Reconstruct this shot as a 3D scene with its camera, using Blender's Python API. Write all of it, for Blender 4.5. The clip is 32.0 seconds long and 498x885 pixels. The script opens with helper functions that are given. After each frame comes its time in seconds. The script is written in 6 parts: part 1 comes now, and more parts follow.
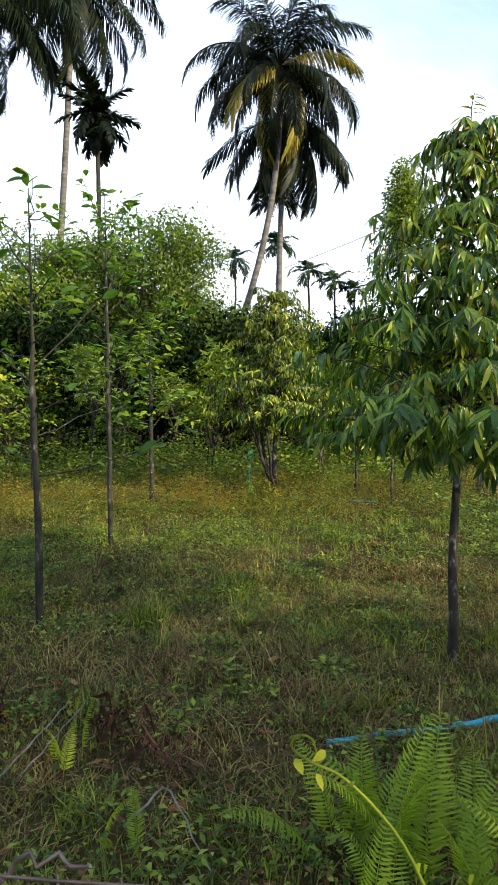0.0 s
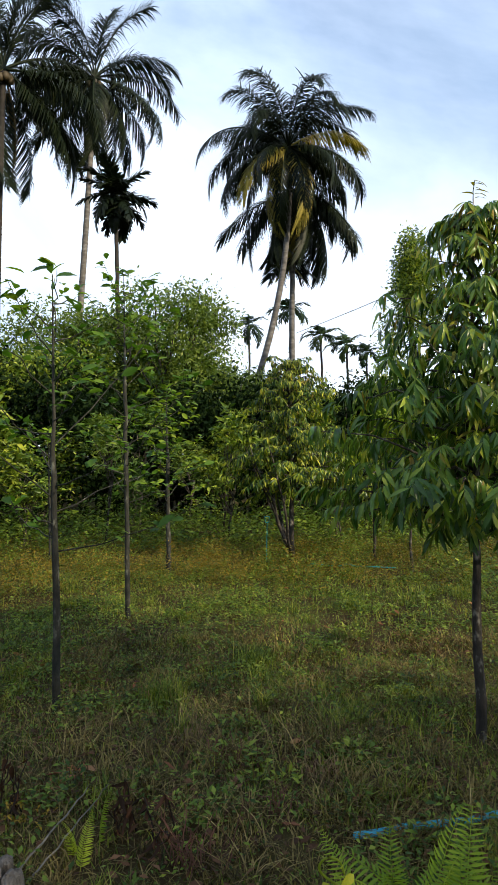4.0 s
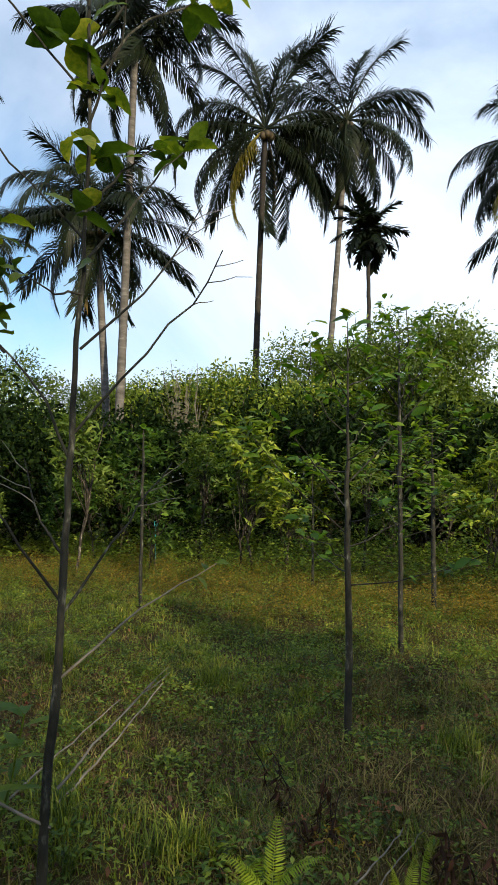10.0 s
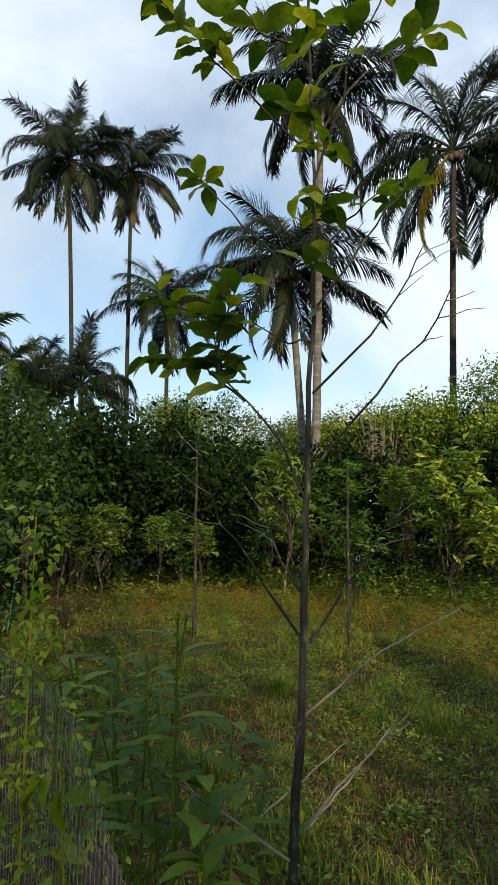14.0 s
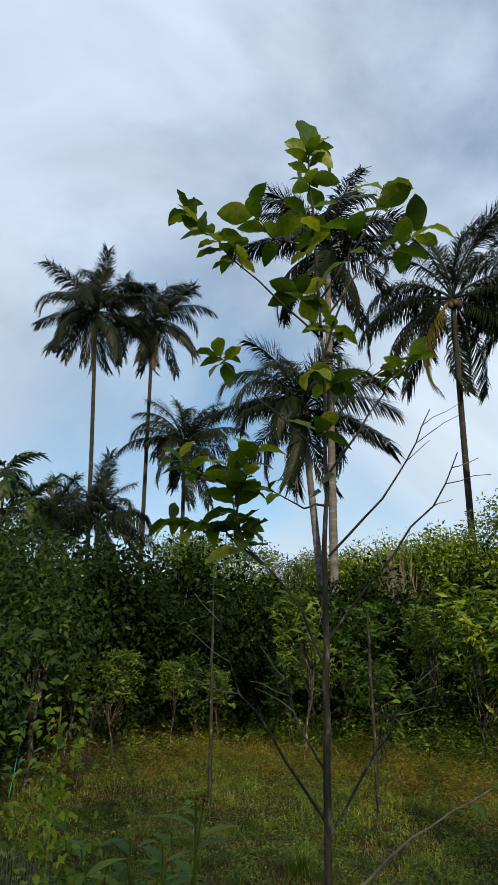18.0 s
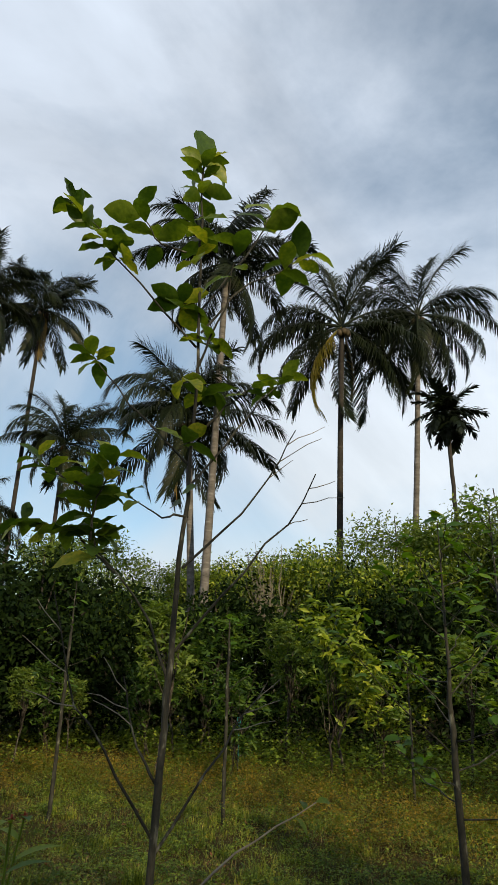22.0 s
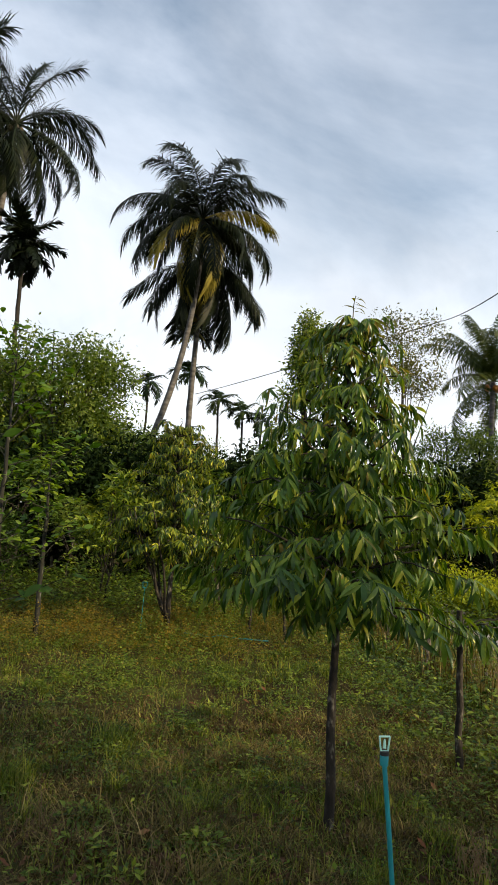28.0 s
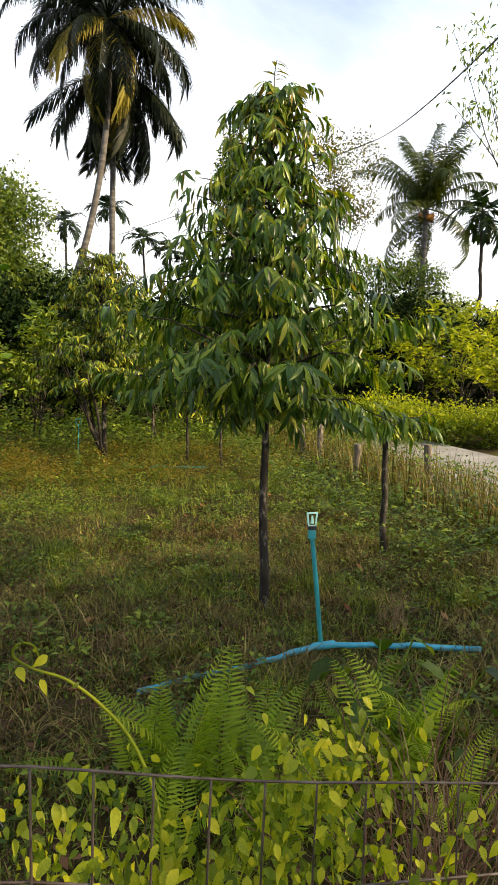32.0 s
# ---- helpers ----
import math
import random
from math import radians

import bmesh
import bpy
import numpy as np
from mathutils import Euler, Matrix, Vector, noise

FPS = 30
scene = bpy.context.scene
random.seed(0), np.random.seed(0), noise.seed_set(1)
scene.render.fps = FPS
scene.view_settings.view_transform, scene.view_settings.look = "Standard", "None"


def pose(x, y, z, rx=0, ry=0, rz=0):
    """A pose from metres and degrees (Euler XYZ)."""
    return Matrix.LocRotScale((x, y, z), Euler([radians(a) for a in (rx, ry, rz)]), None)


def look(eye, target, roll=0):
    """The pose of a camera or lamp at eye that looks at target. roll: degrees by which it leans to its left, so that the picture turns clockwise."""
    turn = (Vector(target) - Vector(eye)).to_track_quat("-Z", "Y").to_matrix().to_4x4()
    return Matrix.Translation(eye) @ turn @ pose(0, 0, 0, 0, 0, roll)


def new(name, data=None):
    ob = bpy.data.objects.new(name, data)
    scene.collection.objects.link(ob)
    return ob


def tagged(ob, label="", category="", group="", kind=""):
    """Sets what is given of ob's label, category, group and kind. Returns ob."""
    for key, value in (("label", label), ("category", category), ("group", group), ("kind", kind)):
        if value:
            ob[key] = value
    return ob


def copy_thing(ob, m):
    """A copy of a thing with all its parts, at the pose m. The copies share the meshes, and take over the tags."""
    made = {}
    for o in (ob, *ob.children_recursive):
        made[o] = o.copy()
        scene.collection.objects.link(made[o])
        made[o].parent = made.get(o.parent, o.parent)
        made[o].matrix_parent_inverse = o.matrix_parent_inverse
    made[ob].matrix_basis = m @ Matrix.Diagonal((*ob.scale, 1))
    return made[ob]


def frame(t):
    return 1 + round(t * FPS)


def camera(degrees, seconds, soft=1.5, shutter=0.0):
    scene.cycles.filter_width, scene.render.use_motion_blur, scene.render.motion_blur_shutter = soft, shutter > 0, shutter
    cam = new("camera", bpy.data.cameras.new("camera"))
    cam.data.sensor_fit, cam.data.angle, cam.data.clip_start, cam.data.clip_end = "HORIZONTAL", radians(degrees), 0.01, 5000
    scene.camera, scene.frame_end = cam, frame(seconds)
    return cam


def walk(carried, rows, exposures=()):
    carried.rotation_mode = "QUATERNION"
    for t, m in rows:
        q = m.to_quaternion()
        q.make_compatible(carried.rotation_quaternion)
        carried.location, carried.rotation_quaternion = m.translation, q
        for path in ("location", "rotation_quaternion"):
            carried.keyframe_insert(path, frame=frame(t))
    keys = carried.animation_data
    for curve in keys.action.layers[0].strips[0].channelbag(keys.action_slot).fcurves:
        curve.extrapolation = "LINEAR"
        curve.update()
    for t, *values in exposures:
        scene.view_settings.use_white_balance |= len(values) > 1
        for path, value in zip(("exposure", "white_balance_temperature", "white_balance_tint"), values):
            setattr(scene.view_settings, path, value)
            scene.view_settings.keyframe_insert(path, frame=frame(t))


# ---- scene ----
cam = camera(44.1, 32.0)
METRES, EYE, TILT, LEAN, TURN = 2.15, 1.5, -4.5, 0.0, 0.0
ROWS = [
    (0.0, 0.0, 0.0, 0.0, 0.0, 0.0, -0.0),
    (0.5, 0.0125, -0.0018, 0.0043, -2.49, 0.46, 0.06),
    (1.0, 0.029, -0.0064, 0.0093, -5.31, 1.2, 0.59),
    (1.5, 0.0422, -0.0112, 0.0133, -7.63, 1.76, 0.73),
    (2.0, 0.0466, -0.0046, 0.0214, -7.95, 2.54, 1.36),
    (2.5, 0.0467, -0.0203, 0.0275, -7.34, 4.32, 1.29),
    (3.0, 0.0299, -0.0204, 0.0311, -3.57, 4.98, 1.04),
    (3.5, 0.0119, -0.0173, 0.0315, -0.59, 5.28, 0.82),
    (5.5, -0.0432, -0.0334, 0.039, 7.78, 6.75, 0.87),
    (6.0, -0.056, -0.039, 0.0421, 10.43, 5.88, 0.31),
    (6.5, -0.0633, -0.0325, 0.05, 11.42, 5.59, -0.33),
    (7.0, -0.0757, -0.0484, 0.0479, 11.05, 5.47, -0.85),
    (7.5, -0.0875, -0.0535, 0.0511, 10.9, 5.32, -0.86),
    (8.0, -0.1019, -0.0584, 0.0545, 13.32, 5.12, -1.1),
    (8.5, -0.1145, -0.0654, 0.0581, 15.7, 5.51, -1.61),
    (9.0, -0.1236, -0.0799, 0.0629, 18.66, 6.64, -1.96),
    (9.5, -0.1339, -0.0933, 0.0686, 20.93, 7.44, -2.3),
    (10.0, -0.1463, -0.1003, 0.0682, 23.25, 7.76, -2.3),
    (10.5, -0.1577, -0.1069, 0.0691, 26.48, 8.09, -2.22),
    (11.0, -0.163, -0.1143, 0.0692, 28.64, 8.42, -2.1),
    (11.5, -0.1754, -0.1232, 0.0713, 31.57, 8.55, -2.53),
    (12.0, -0.1857, -0.1276, 0.0726, 33.94, 8.57, -3.01),
    (12.5, -0.194, -0.1325, 0.0722, 36.47, 8.91, -2.95),
    (13.0, -0.1977, -0.1429, 0.0735, 38.58, 9.51, -3.05),
    (13.5, -0.2096, -0.1486, 0.0748, 40.64, 9.28, -3.26),
    (15.5, -0.1928, -0.1613, 0.0973, 40.01, 14.92, -3.68),
    (16.0, -0.1862, -0.1682, 0.1083, 39.27, 17.0, -3.57),
    (16.5, -0.182, -0.1728, 0.1159, 38.67, 18.38, -3.49),
    (17.0, -0.1746, -0.1835, 0.1237, 38.87, 20.3, -3.02),
    (17.5, -0.1684, -0.1864, 0.1271, 38.87, 21.35, -2.9),
    (18.0, -0.1708, -0.2027, 0.125, 42.45, 22.05, -3.07),
    (18.5, -0.186, -0.211, 0.1281, 46.19, 22.51, -3.49),
    (19.0, -0.1947, -0.2243, 0.1286, 50.28, 22.39, -3.75),
    (19.5, -0.2113, -0.2231, 0.1317, 50.95, 22.11, -4.28),
    (20.0, -0.1982, -0.2291, 0.1299, 48.14, 22.65, -5.09),
    (20.5, -0.1886, -0.2138, 0.1331, 42.89, 23.05, -5.2),
    (21.0, -0.1669, -0.2022, 0.1334, 37.81, 23.79, -4.76),
    (21.5, -0.156, -0.1872, 0.1332, 33.47, 23.58, -4.18),
    (22.0, -0.1418, -0.1715, 0.1333, 30.67, 23.58, -3.83),
    (22.5, -0.1284, -0.1591, 0.1316, 28.02, 23.37, -3.37),
    (23.0, -0.1094, -0.1547, 0.1308, 23.8, 23.0, -3.14),
    (23.5, -0.0926, -0.1496, 0.128, 19.66, 22.79, -2.93),
    (24.0, -0.0787, -0.1426, 0.1275, 15.49, 22.23, -2.97),
    (24.5, -0.0639, -0.1394, 0.1277, 11.96, 21.72, -2.25),
    (25.0, -0.0525, -0.1294, 0.124, 9.05, 20.87, -1.38),
    (25.5, -0.0411, -0.1032, 0.1151, 4.8, 19.92, -1.5),
    (26.0, -0.0287, -0.0966, 0.1119, 2.06, 17.96, -1.67),
    (26.5, -0.0119, -0.0881, 0.1044, -1.44, 15.94, -1.78),
    (28.5, 0.0381, -0.0661, 0.0788, -10.76, 9.73, -2.36),
    (29.0, 0.0486, -0.0527, 0.0711, -12.23, 8.12, -1.8),
    (29.5, 0.0544, -0.05, 0.0621, -12.79, 7.05, -1.94),
    (30.0, 0.0603, -0.0473, 0.0509, -12.4, 5.85, -0.77),
    (30.5, 0.0604, -0.0411, 0.0402, -12.73, 5.55, -0.22),
    (31.0, 0.066, -0.0285, 0.0159, -13.61, 3.39, 0.47),
    (31.5, 0.0683, -0.0226, -0.0066, -14.34, 1.18, 0.41),
    (32.0, 0.0707, -0.0161, -0.0397, -14.67, -2.56, 0.63),
]
EXPOSURES = [(0.0, 1.22, 5900, 10), (1.5, 0.92, 5600, 10), (3.0, 0.72, 5750, 10), (6.0, 0.69, 5950, 10), (10.0, 0.6, 6050, 9), (13.0, 0.55, 6350, 8), (17.0, 0.27, 6150, 7), (19.0, 0.06, 6050, 6), (22.0, 0.2, 6550, 8), (26.0, 0.37, 6800, 10), (30.0, 0.5, 6450, 10), (31.0, 0.76, 6700, 11), (32.0, 1.04, 6950, 12)]
walk(cam, [(t, pose(0, 0, EYE, TILT, LEAN, TURN) @ pose(METRES * x, METRES * y, METRES * z, 90 + pitch, roll, yaw)) for t, x, y, z, yaw, pitch, roll in ROWS], EXPOSURES)

# ---- world and sun ----
SUN_ELEV, SUN_AZ = 23.0, 122.0          # degrees; azimuth clockwise from +y
world = bpy.data.worlds.new("sky")
scene.world = world
world.use_nodes = True
wn, wl = world.node_tree.nodes, world.node_tree.links
wn.clear()
w_out, w_bg = wn.new("ShaderNodeOutputWorld"), wn.new("ShaderNodeBackground")
w_sky = wn.new("ShaderNodeTexSky")
w_sky.sky_type, w_sky.sun_disc = "NISHITA", False
w_sky.sun_elevation, w_sky.sun_rotation = radians(SUN_ELEV), radians(SUN_AZ)
w_sky.air_density, w_sky.dust_density, w_sky.ozone_density = 0.75, 0.25, 4.0
w_co, w_map = wn.new("ShaderNodeTexCoord"), wn.new("ShaderNodeMapping")
w_map.inputs["Scale"].default_value = (1.0, 1.0, 1.7)
w_map.inputs["Rotation"].default_value = (0.25, 0.35, 0.5)
w_noise = wn.new("ShaderNodeTexNoise")
w_noise.inputs["Scale"].default_value, w_noise.inputs["Detail"].default_value = 1.3, 7.0
w_noise.inputs["Roughness"].default_value, w_noise.inputs["Distortion"].default_value = 0.58, 0.5
w_ramp = wn.new("ShaderNodeValToRGB")
w_ramp.color_ramp.elements[0].position, w_ramp.color_ramp.elements[1].position = 0.3, 0.68
w_ramp.color_ramp.elements[0].color, w_ramp.color_ramp.elements[1].color = (0.25, 0.25, 0.25, 1), (0.97, 0.97, 0.97, 1)
w_sep, w_hz = wn.new("ShaderNodeSeparateXYZ"), wn.new("ShaderNodeMapRange")
w_hz.inputs["From Min"].default_value, w_hz.inputs["From Max"].default_value = 0.12, 0.62
w_hz.inputs["To Min"].default_value, w_hz.inputs["To Max"].default_value = 1.0, 0.0
w_cloud = wn.new("ShaderNodeMix")
w_cloud.data_type = "RGBA"
w_cloud.inputs[6].default_value, w_cloud.inputs[7].default_value = (11.0, 12.2, 14.2, 1), (13.0, 13.9, 14.8, 1)
w_mix = wn.new("ShaderNodeMix")
w_mix.data_type = "RGBA"
wl.new(w_co.outputs["Generated"], w_map.inputs["Vector"])
wl.new(w_map.outputs["Vector"], w_noise.inputs["Vector"])
# the sky clears towards the north-east
w_cdot, w_crange, w_cadd = wn.new("ShaderNodeVectorMath"), wn.new("ShaderNodeMapRange"), wn.new("ShaderNodeMath")
w_cdot.operation = "DOT_PRODUCT"
w_cdot.inputs[1].default_value = (math.sin(radians(38)) * math.cos(radians(50)), math.cos(radians(38)) * math.cos(radians(50)), math.sin(radians(50)))
w_crange.inputs["From Min"].default_value, w_crange.inputs["From Max"].default_value = 0.72, 1.0
w_crange.inputs["To Min"].default_value, w_crange.inputs["To Max"].default_value = 0.2, -0.26
w_cadd.operation = "ADD"
wl.new(w_co.outputs["Generated"], w_cdot.inputs[0])
wl.new(w_cdot.outputs["Value"], w_crange.inputs["Value"])
wl.new(w_crange.outputs["Result"], w_cadd.inputs[0])
wl.new(w_noise.outputs["Fac"], w_cadd.inputs[1])
# and low in the west, where blue shows between the clouds
w_wdot, w_wrange, w_wadd = wn.new("ShaderNodeVectorMath"), wn.new("ShaderNodeMapRange"), wn.new("ShaderNodeMath")
w_wdot.operation, w_wadd.operation = "DOT_PRODUCT", "ADD"
w_wdot.inputs[1].default_value = (-math.sin(radians(54)) * math.cos(radians(23)), math.cos(radians(54)) * math.cos(radians(23)), math.sin(radians(23)))
w_wrange.inputs["From Min"].default_value, w_wrange.inputs["From Max"].default_value = 0.945, 0.992
w_wrange.inputs["To Min"].default_value, w_wrange.inputs["To Max"].default_value = 0.0, 1.0
w_wcut = wn.new("ShaderNodeMath")
w_wcut.operation, w_wcut.inputs[1].default_value = "MULTIPLY", -0.28
wl.new(w_co.outputs["Generated"], w_wdot.inputs[0])
wl.new(w_wdot.outputs["Value"], w_wrange.inputs["Value"])
wl.new(w_wrange.outputs["Result"], w_wcut.inputs[0])
wl.new(w_wcut.outputs[0], w_wadd.inputs[0])
wl.new(w_cadd.outputs[0], w_wadd.inputs[1])
wl.new(w_wadd.outputs[0], w_ramp.inputs["Fac"])
wl.new(w_co.outputs["Generated"], w_sep.inputs["Vector"])
wl.new(w_sep.outputs["Z"], w_hz.inputs["Value"])
wl.new(w_hz.outputs["Result"], w_cloud.inputs[0])
w_low = wn.new("ShaderNodeMath")
w_low.operation = "MAXIMUM"
w_pow = wn.new("ShaderNodeMath")
w_pow.operation, w_pow.inputs[1].default_value = "POWER", 2.2
wl.new(w_hz.outputs["Result"], w_pow.inputs[0])
wl.new(w_ramp.outputs["Color"], w_low.inputs[0])
w_thin, w_haze = wn.new("ShaderNodeMath"), wn.new("ShaderNodeMath")
w_thin.operation, w_thin.inputs[0].default_value = "SUBTRACT", 1.0
w_haze.operation = "MULTIPLY"
wl.new(w_wrange.outputs["Result"], w_thin.inputs[1])
wl.new(w_thin.outputs[0], w_haze.inputs[0])
wl.new(w_pow.outputs[0], w_haze.inputs[1])
wl.new(w_haze.outputs[0], w_low.inputs[1])
wl.new(w_low.outputs[0], w_mix.inputs[0])
w_tint = wn.new("ShaderNodeMix")
w_tint.data_type, w_tint.blend_type = "RGBA", "MULTIPLY"
w_tint.inputs[0].default_value, w_tint.inputs[7].default_value = 1.0, (2.3, 3.05, 2.6, 1)
wl.new(w_sky.outputs["Color"], w_tint.inputs[6])
wl.new(w_tint.outputs[2], w_mix.inputs[6])
w_dot, w_near = wn.new("ShaderNodeVectorMath"), wn.new("ShaderNodeMapRange")
w_dot.operation = "DOT_PRODUCT"
w_dot.inputs[1].default_value = (math.sin(radians(SUN_AZ)) * math.cos(radians(SUN_ELEV)), math.cos(radians(SUN_AZ)) * math.cos(radians(SUN_ELEV)), math.sin(radians(SUN_ELEV)))
w_near.inputs["From Min"].default_value, w_near.inputs["From Max"].default_value = 0.45, 1.0
w_near.inputs["To Min"].default_value, w_near.inputs["To Max"].default_value = 1.0, 1.15
w_lit = wn.new("ShaderNodeVectorMath")
w_lit.operation = "SCALE"
wl.new(w_co.outputs["Generated"], w_dot.inputs[0])
wl.new(w_dot.outputs["Value"], w_near.inputs["Value"])
wl.new(w_cloud.outputs[2], w_lit.inputs[0])
# long wind-drawn streaks in the cloud sheet
STREAK = Vector((0.55, 0.65, -0.5)).normalized()
w_along, w_part, w_across = wn.new("ShaderNodeVectorMath"), wn.new("ShaderNodeVectorMath"), wn.new("ShaderNodeVectorMath")
w_along.operation, w_part.operation, w_across.operation = "DOT_PRODUCT", "SCALE", "SUBTRACT"
w_along.inputs[1].default_value, w_part.inputs[0].default_value = STREAK, STREAK * 0.72
w_streak, w_band, w_tone = wn.new("ShaderNodeTexNoise"), wn.new("ShaderNodeMapRange"), wn.new("ShaderNodeMath")
w_streak.inputs["Scale"].default_value, w_streak.inputs["Detail"].default_value, w_streak.inputs["Roughness"].default_value, w_streak.inputs["Distortion"].default_value = 2.6, 6.0, 0.55, 0.6
w_band.inputs["From Min"].default_value, w_band.inputs["From Max"].default_value = 0.36, 0.62
w_band.inputs["To Min"].default_value, w_band.inputs["To Max"].default_value = 0.92, 1.28
w_tone.operation = "MULTIPLY"
wl.new(w_co.outputs["Generated"], w_along.inputs[0])
wl.new(w_along.outputs["Value"], w_part.inputs["Scale"])
wl.new(w_co.outputs["Generated"], w_across.inputs[0])
wl.new(w_part.outputs["Vector"], w_across.inputs[1])
wl.new(w_across.outputs["Vector"], w_streak.inputs["Vector"])
wl.new(w_streak.outputs["Fac"], w_band.inputs["Value"])
wl.new(w_band.outputs["Result"], w_tone.inputs[0])
wl.new(w_near.outputs["Result"], w_tone.inputs[1])
wl.new(w_tone.outputs[0], w_lit.inputs["Scale"])
wl.new(w_lit.outputs["Vector"], w_mix.inputs[7])
wl.new(w_mix.outputs[2], w_bg.inputs["Color"])
w_bg.inputs["Strength"].default_value = 0.05
wl.new(w_bg.outputs["Background"], w_out.inputs["Surface"])

sun_data = bpy.data.lights.new("sun", "SUN")
sun_data.energy, sun_data.angle, sun_data.color = 5.0, radians(0.8), (1.0, 0.78, 0.47)
sun = new("sun", sun_data)
sun_way = Vector((math.sin(radians(SUN_AZ)) * math.cos(radians(SUN_ELEV)), math.cos(radians(SUN_AZ)) * math.cos(radians(SUN_ELEV)), math.sin(radians(SUN_ELEV))))
sun.matrix_world = look(sun_way * 50, (0, 0, 0))


# ---- materials ----
def nodes_of(name):
    m = bpy.data.materials.new(name)
    m.use_nodes = True
    nt = m.node_tree
    nt.nodes.clear()
    return m, nt.nodes, nt.links


def ramp_of(nodes, stops):
    r = nodes.new("ShaderNodeValToRGB")
    while len(r.color_ramp.elements) < len(stops):
        r.color_ramp.elements.new(0.5)
    for e, (p, c) in zip(r.color_ramp.elements, stops):
        e.position, e.color = p, (*c, 1)
    return r


def leaf_mat(name, stops, rough=0.45, through_part=0.35, glow=(1.6, 1.6, 0.4), spec=0.2, object_random=False, own=0.7, patchy=0.0, patch_scale=1.4):
    """A leaf: colour by leaf, faint blotches, slow patches over the place, part of the light passing through."""
    m, n, l = nodes_of(name)
    out, mix = n.new("ShaderNodeOutputMaterial"), n.new("ShaderNodeMixShader")
    bsdf, tr = n.new("ShaderNodeBsdfPrincipled"), n.new("ShaderNodeBsdfTranslucent")
    ramp = ramp_of(n, stops)
    noi = n.new("ShaderNodeTexNoise")
    noi.inputs["Scale"].default_value, noi.inputs["Detail"].default_value = 9.0, 3.0
    tc = n.new("ShaderNodeTexCoord")
    l.new(tc.outputs["Object"], noi.inputs["Vector"])
    add = n.new("ShaderNodeMath")
    add.operation = "MULTIPLY_ADD"
    add.inputs[1].default_value = own
    sub = n.new("ShaderNodeMath")
    sub.operation = "MULTIPLY_ADD"
    sub.inputs[1].default_value, sub.inputs[2].default_value = 0.55, -0.13
    l.new(noi.outputs["Fac"], sub.inputs[0])
    if object_random:
        inf = n.new("ShaderNodeObjectInfo")
        l.new(inf.outputs["Random"], add.inputs[0])
    else:
        geo = n.new("ShaderNodeNewGeometry")
        l.new(geo.outputs["Random Per Island"], add.inputs[0])
    l.new(sub.outputs[0], add.inputs[2])
    tone = add
    if patchy:
        slow, tone = n.new("ShaderNodeTexNoise"), n.new("ShaderNodeMath")
        slow.inputs["Scale"].default_value, slow.inputs["Detail"].default_value, slow.inputs["Roughness"].default_value = patch_scale, 4.0, 0.65
        l.new(tc.outputs["Object"], slow.inputs["Vector"])
        shift = n.new("ShaderNodeMath")
        shift.operation = "MULTIPLY_ADD"
        shift.inputs[1].default_value, shift.inputs[2].default_value = patchy, -0.42 * patchy
        l.new(slow.outputs["Fac"], shift.inputs[0])
        tone.operation = "ADD"
        l.new(add.outputs[0], tone.inputs[0])
        l.new(shift.outputs[0], tone.inputs[1])
    l.new(tone.outputs[0], ramp.inputs["Fac"])
    l.new(ramp.outputs["Color"], bsdf.inputs["Base Color"])
    gl = n.new("ShaderNodeMix")
    gl.data_type, gl.blend_type = "RGBA", "MULTIPLY"
    gl.inputs[0].default_value = 1.0
    gl.inputs[7].default_value = (*glow, 1)
    l.new(ramp.outputs["Color"], gl.inputs[6])
    l.new(gl.outputs[2], tr.inputs["Color"])
    bsdf.inputs["Roughness"].default_value = rough
    bsdf.inputs["Specular IOR Level"].default_value = spec
    mix.inputs[0].default_value = through_part
    l.new(bsdf.outputs[0], mix.inputs[1])
    l.new(tr.outputs[0], mix.inputs[2])
    l.new(mix.outputs[0], out.inputs["Surface"])
    return m


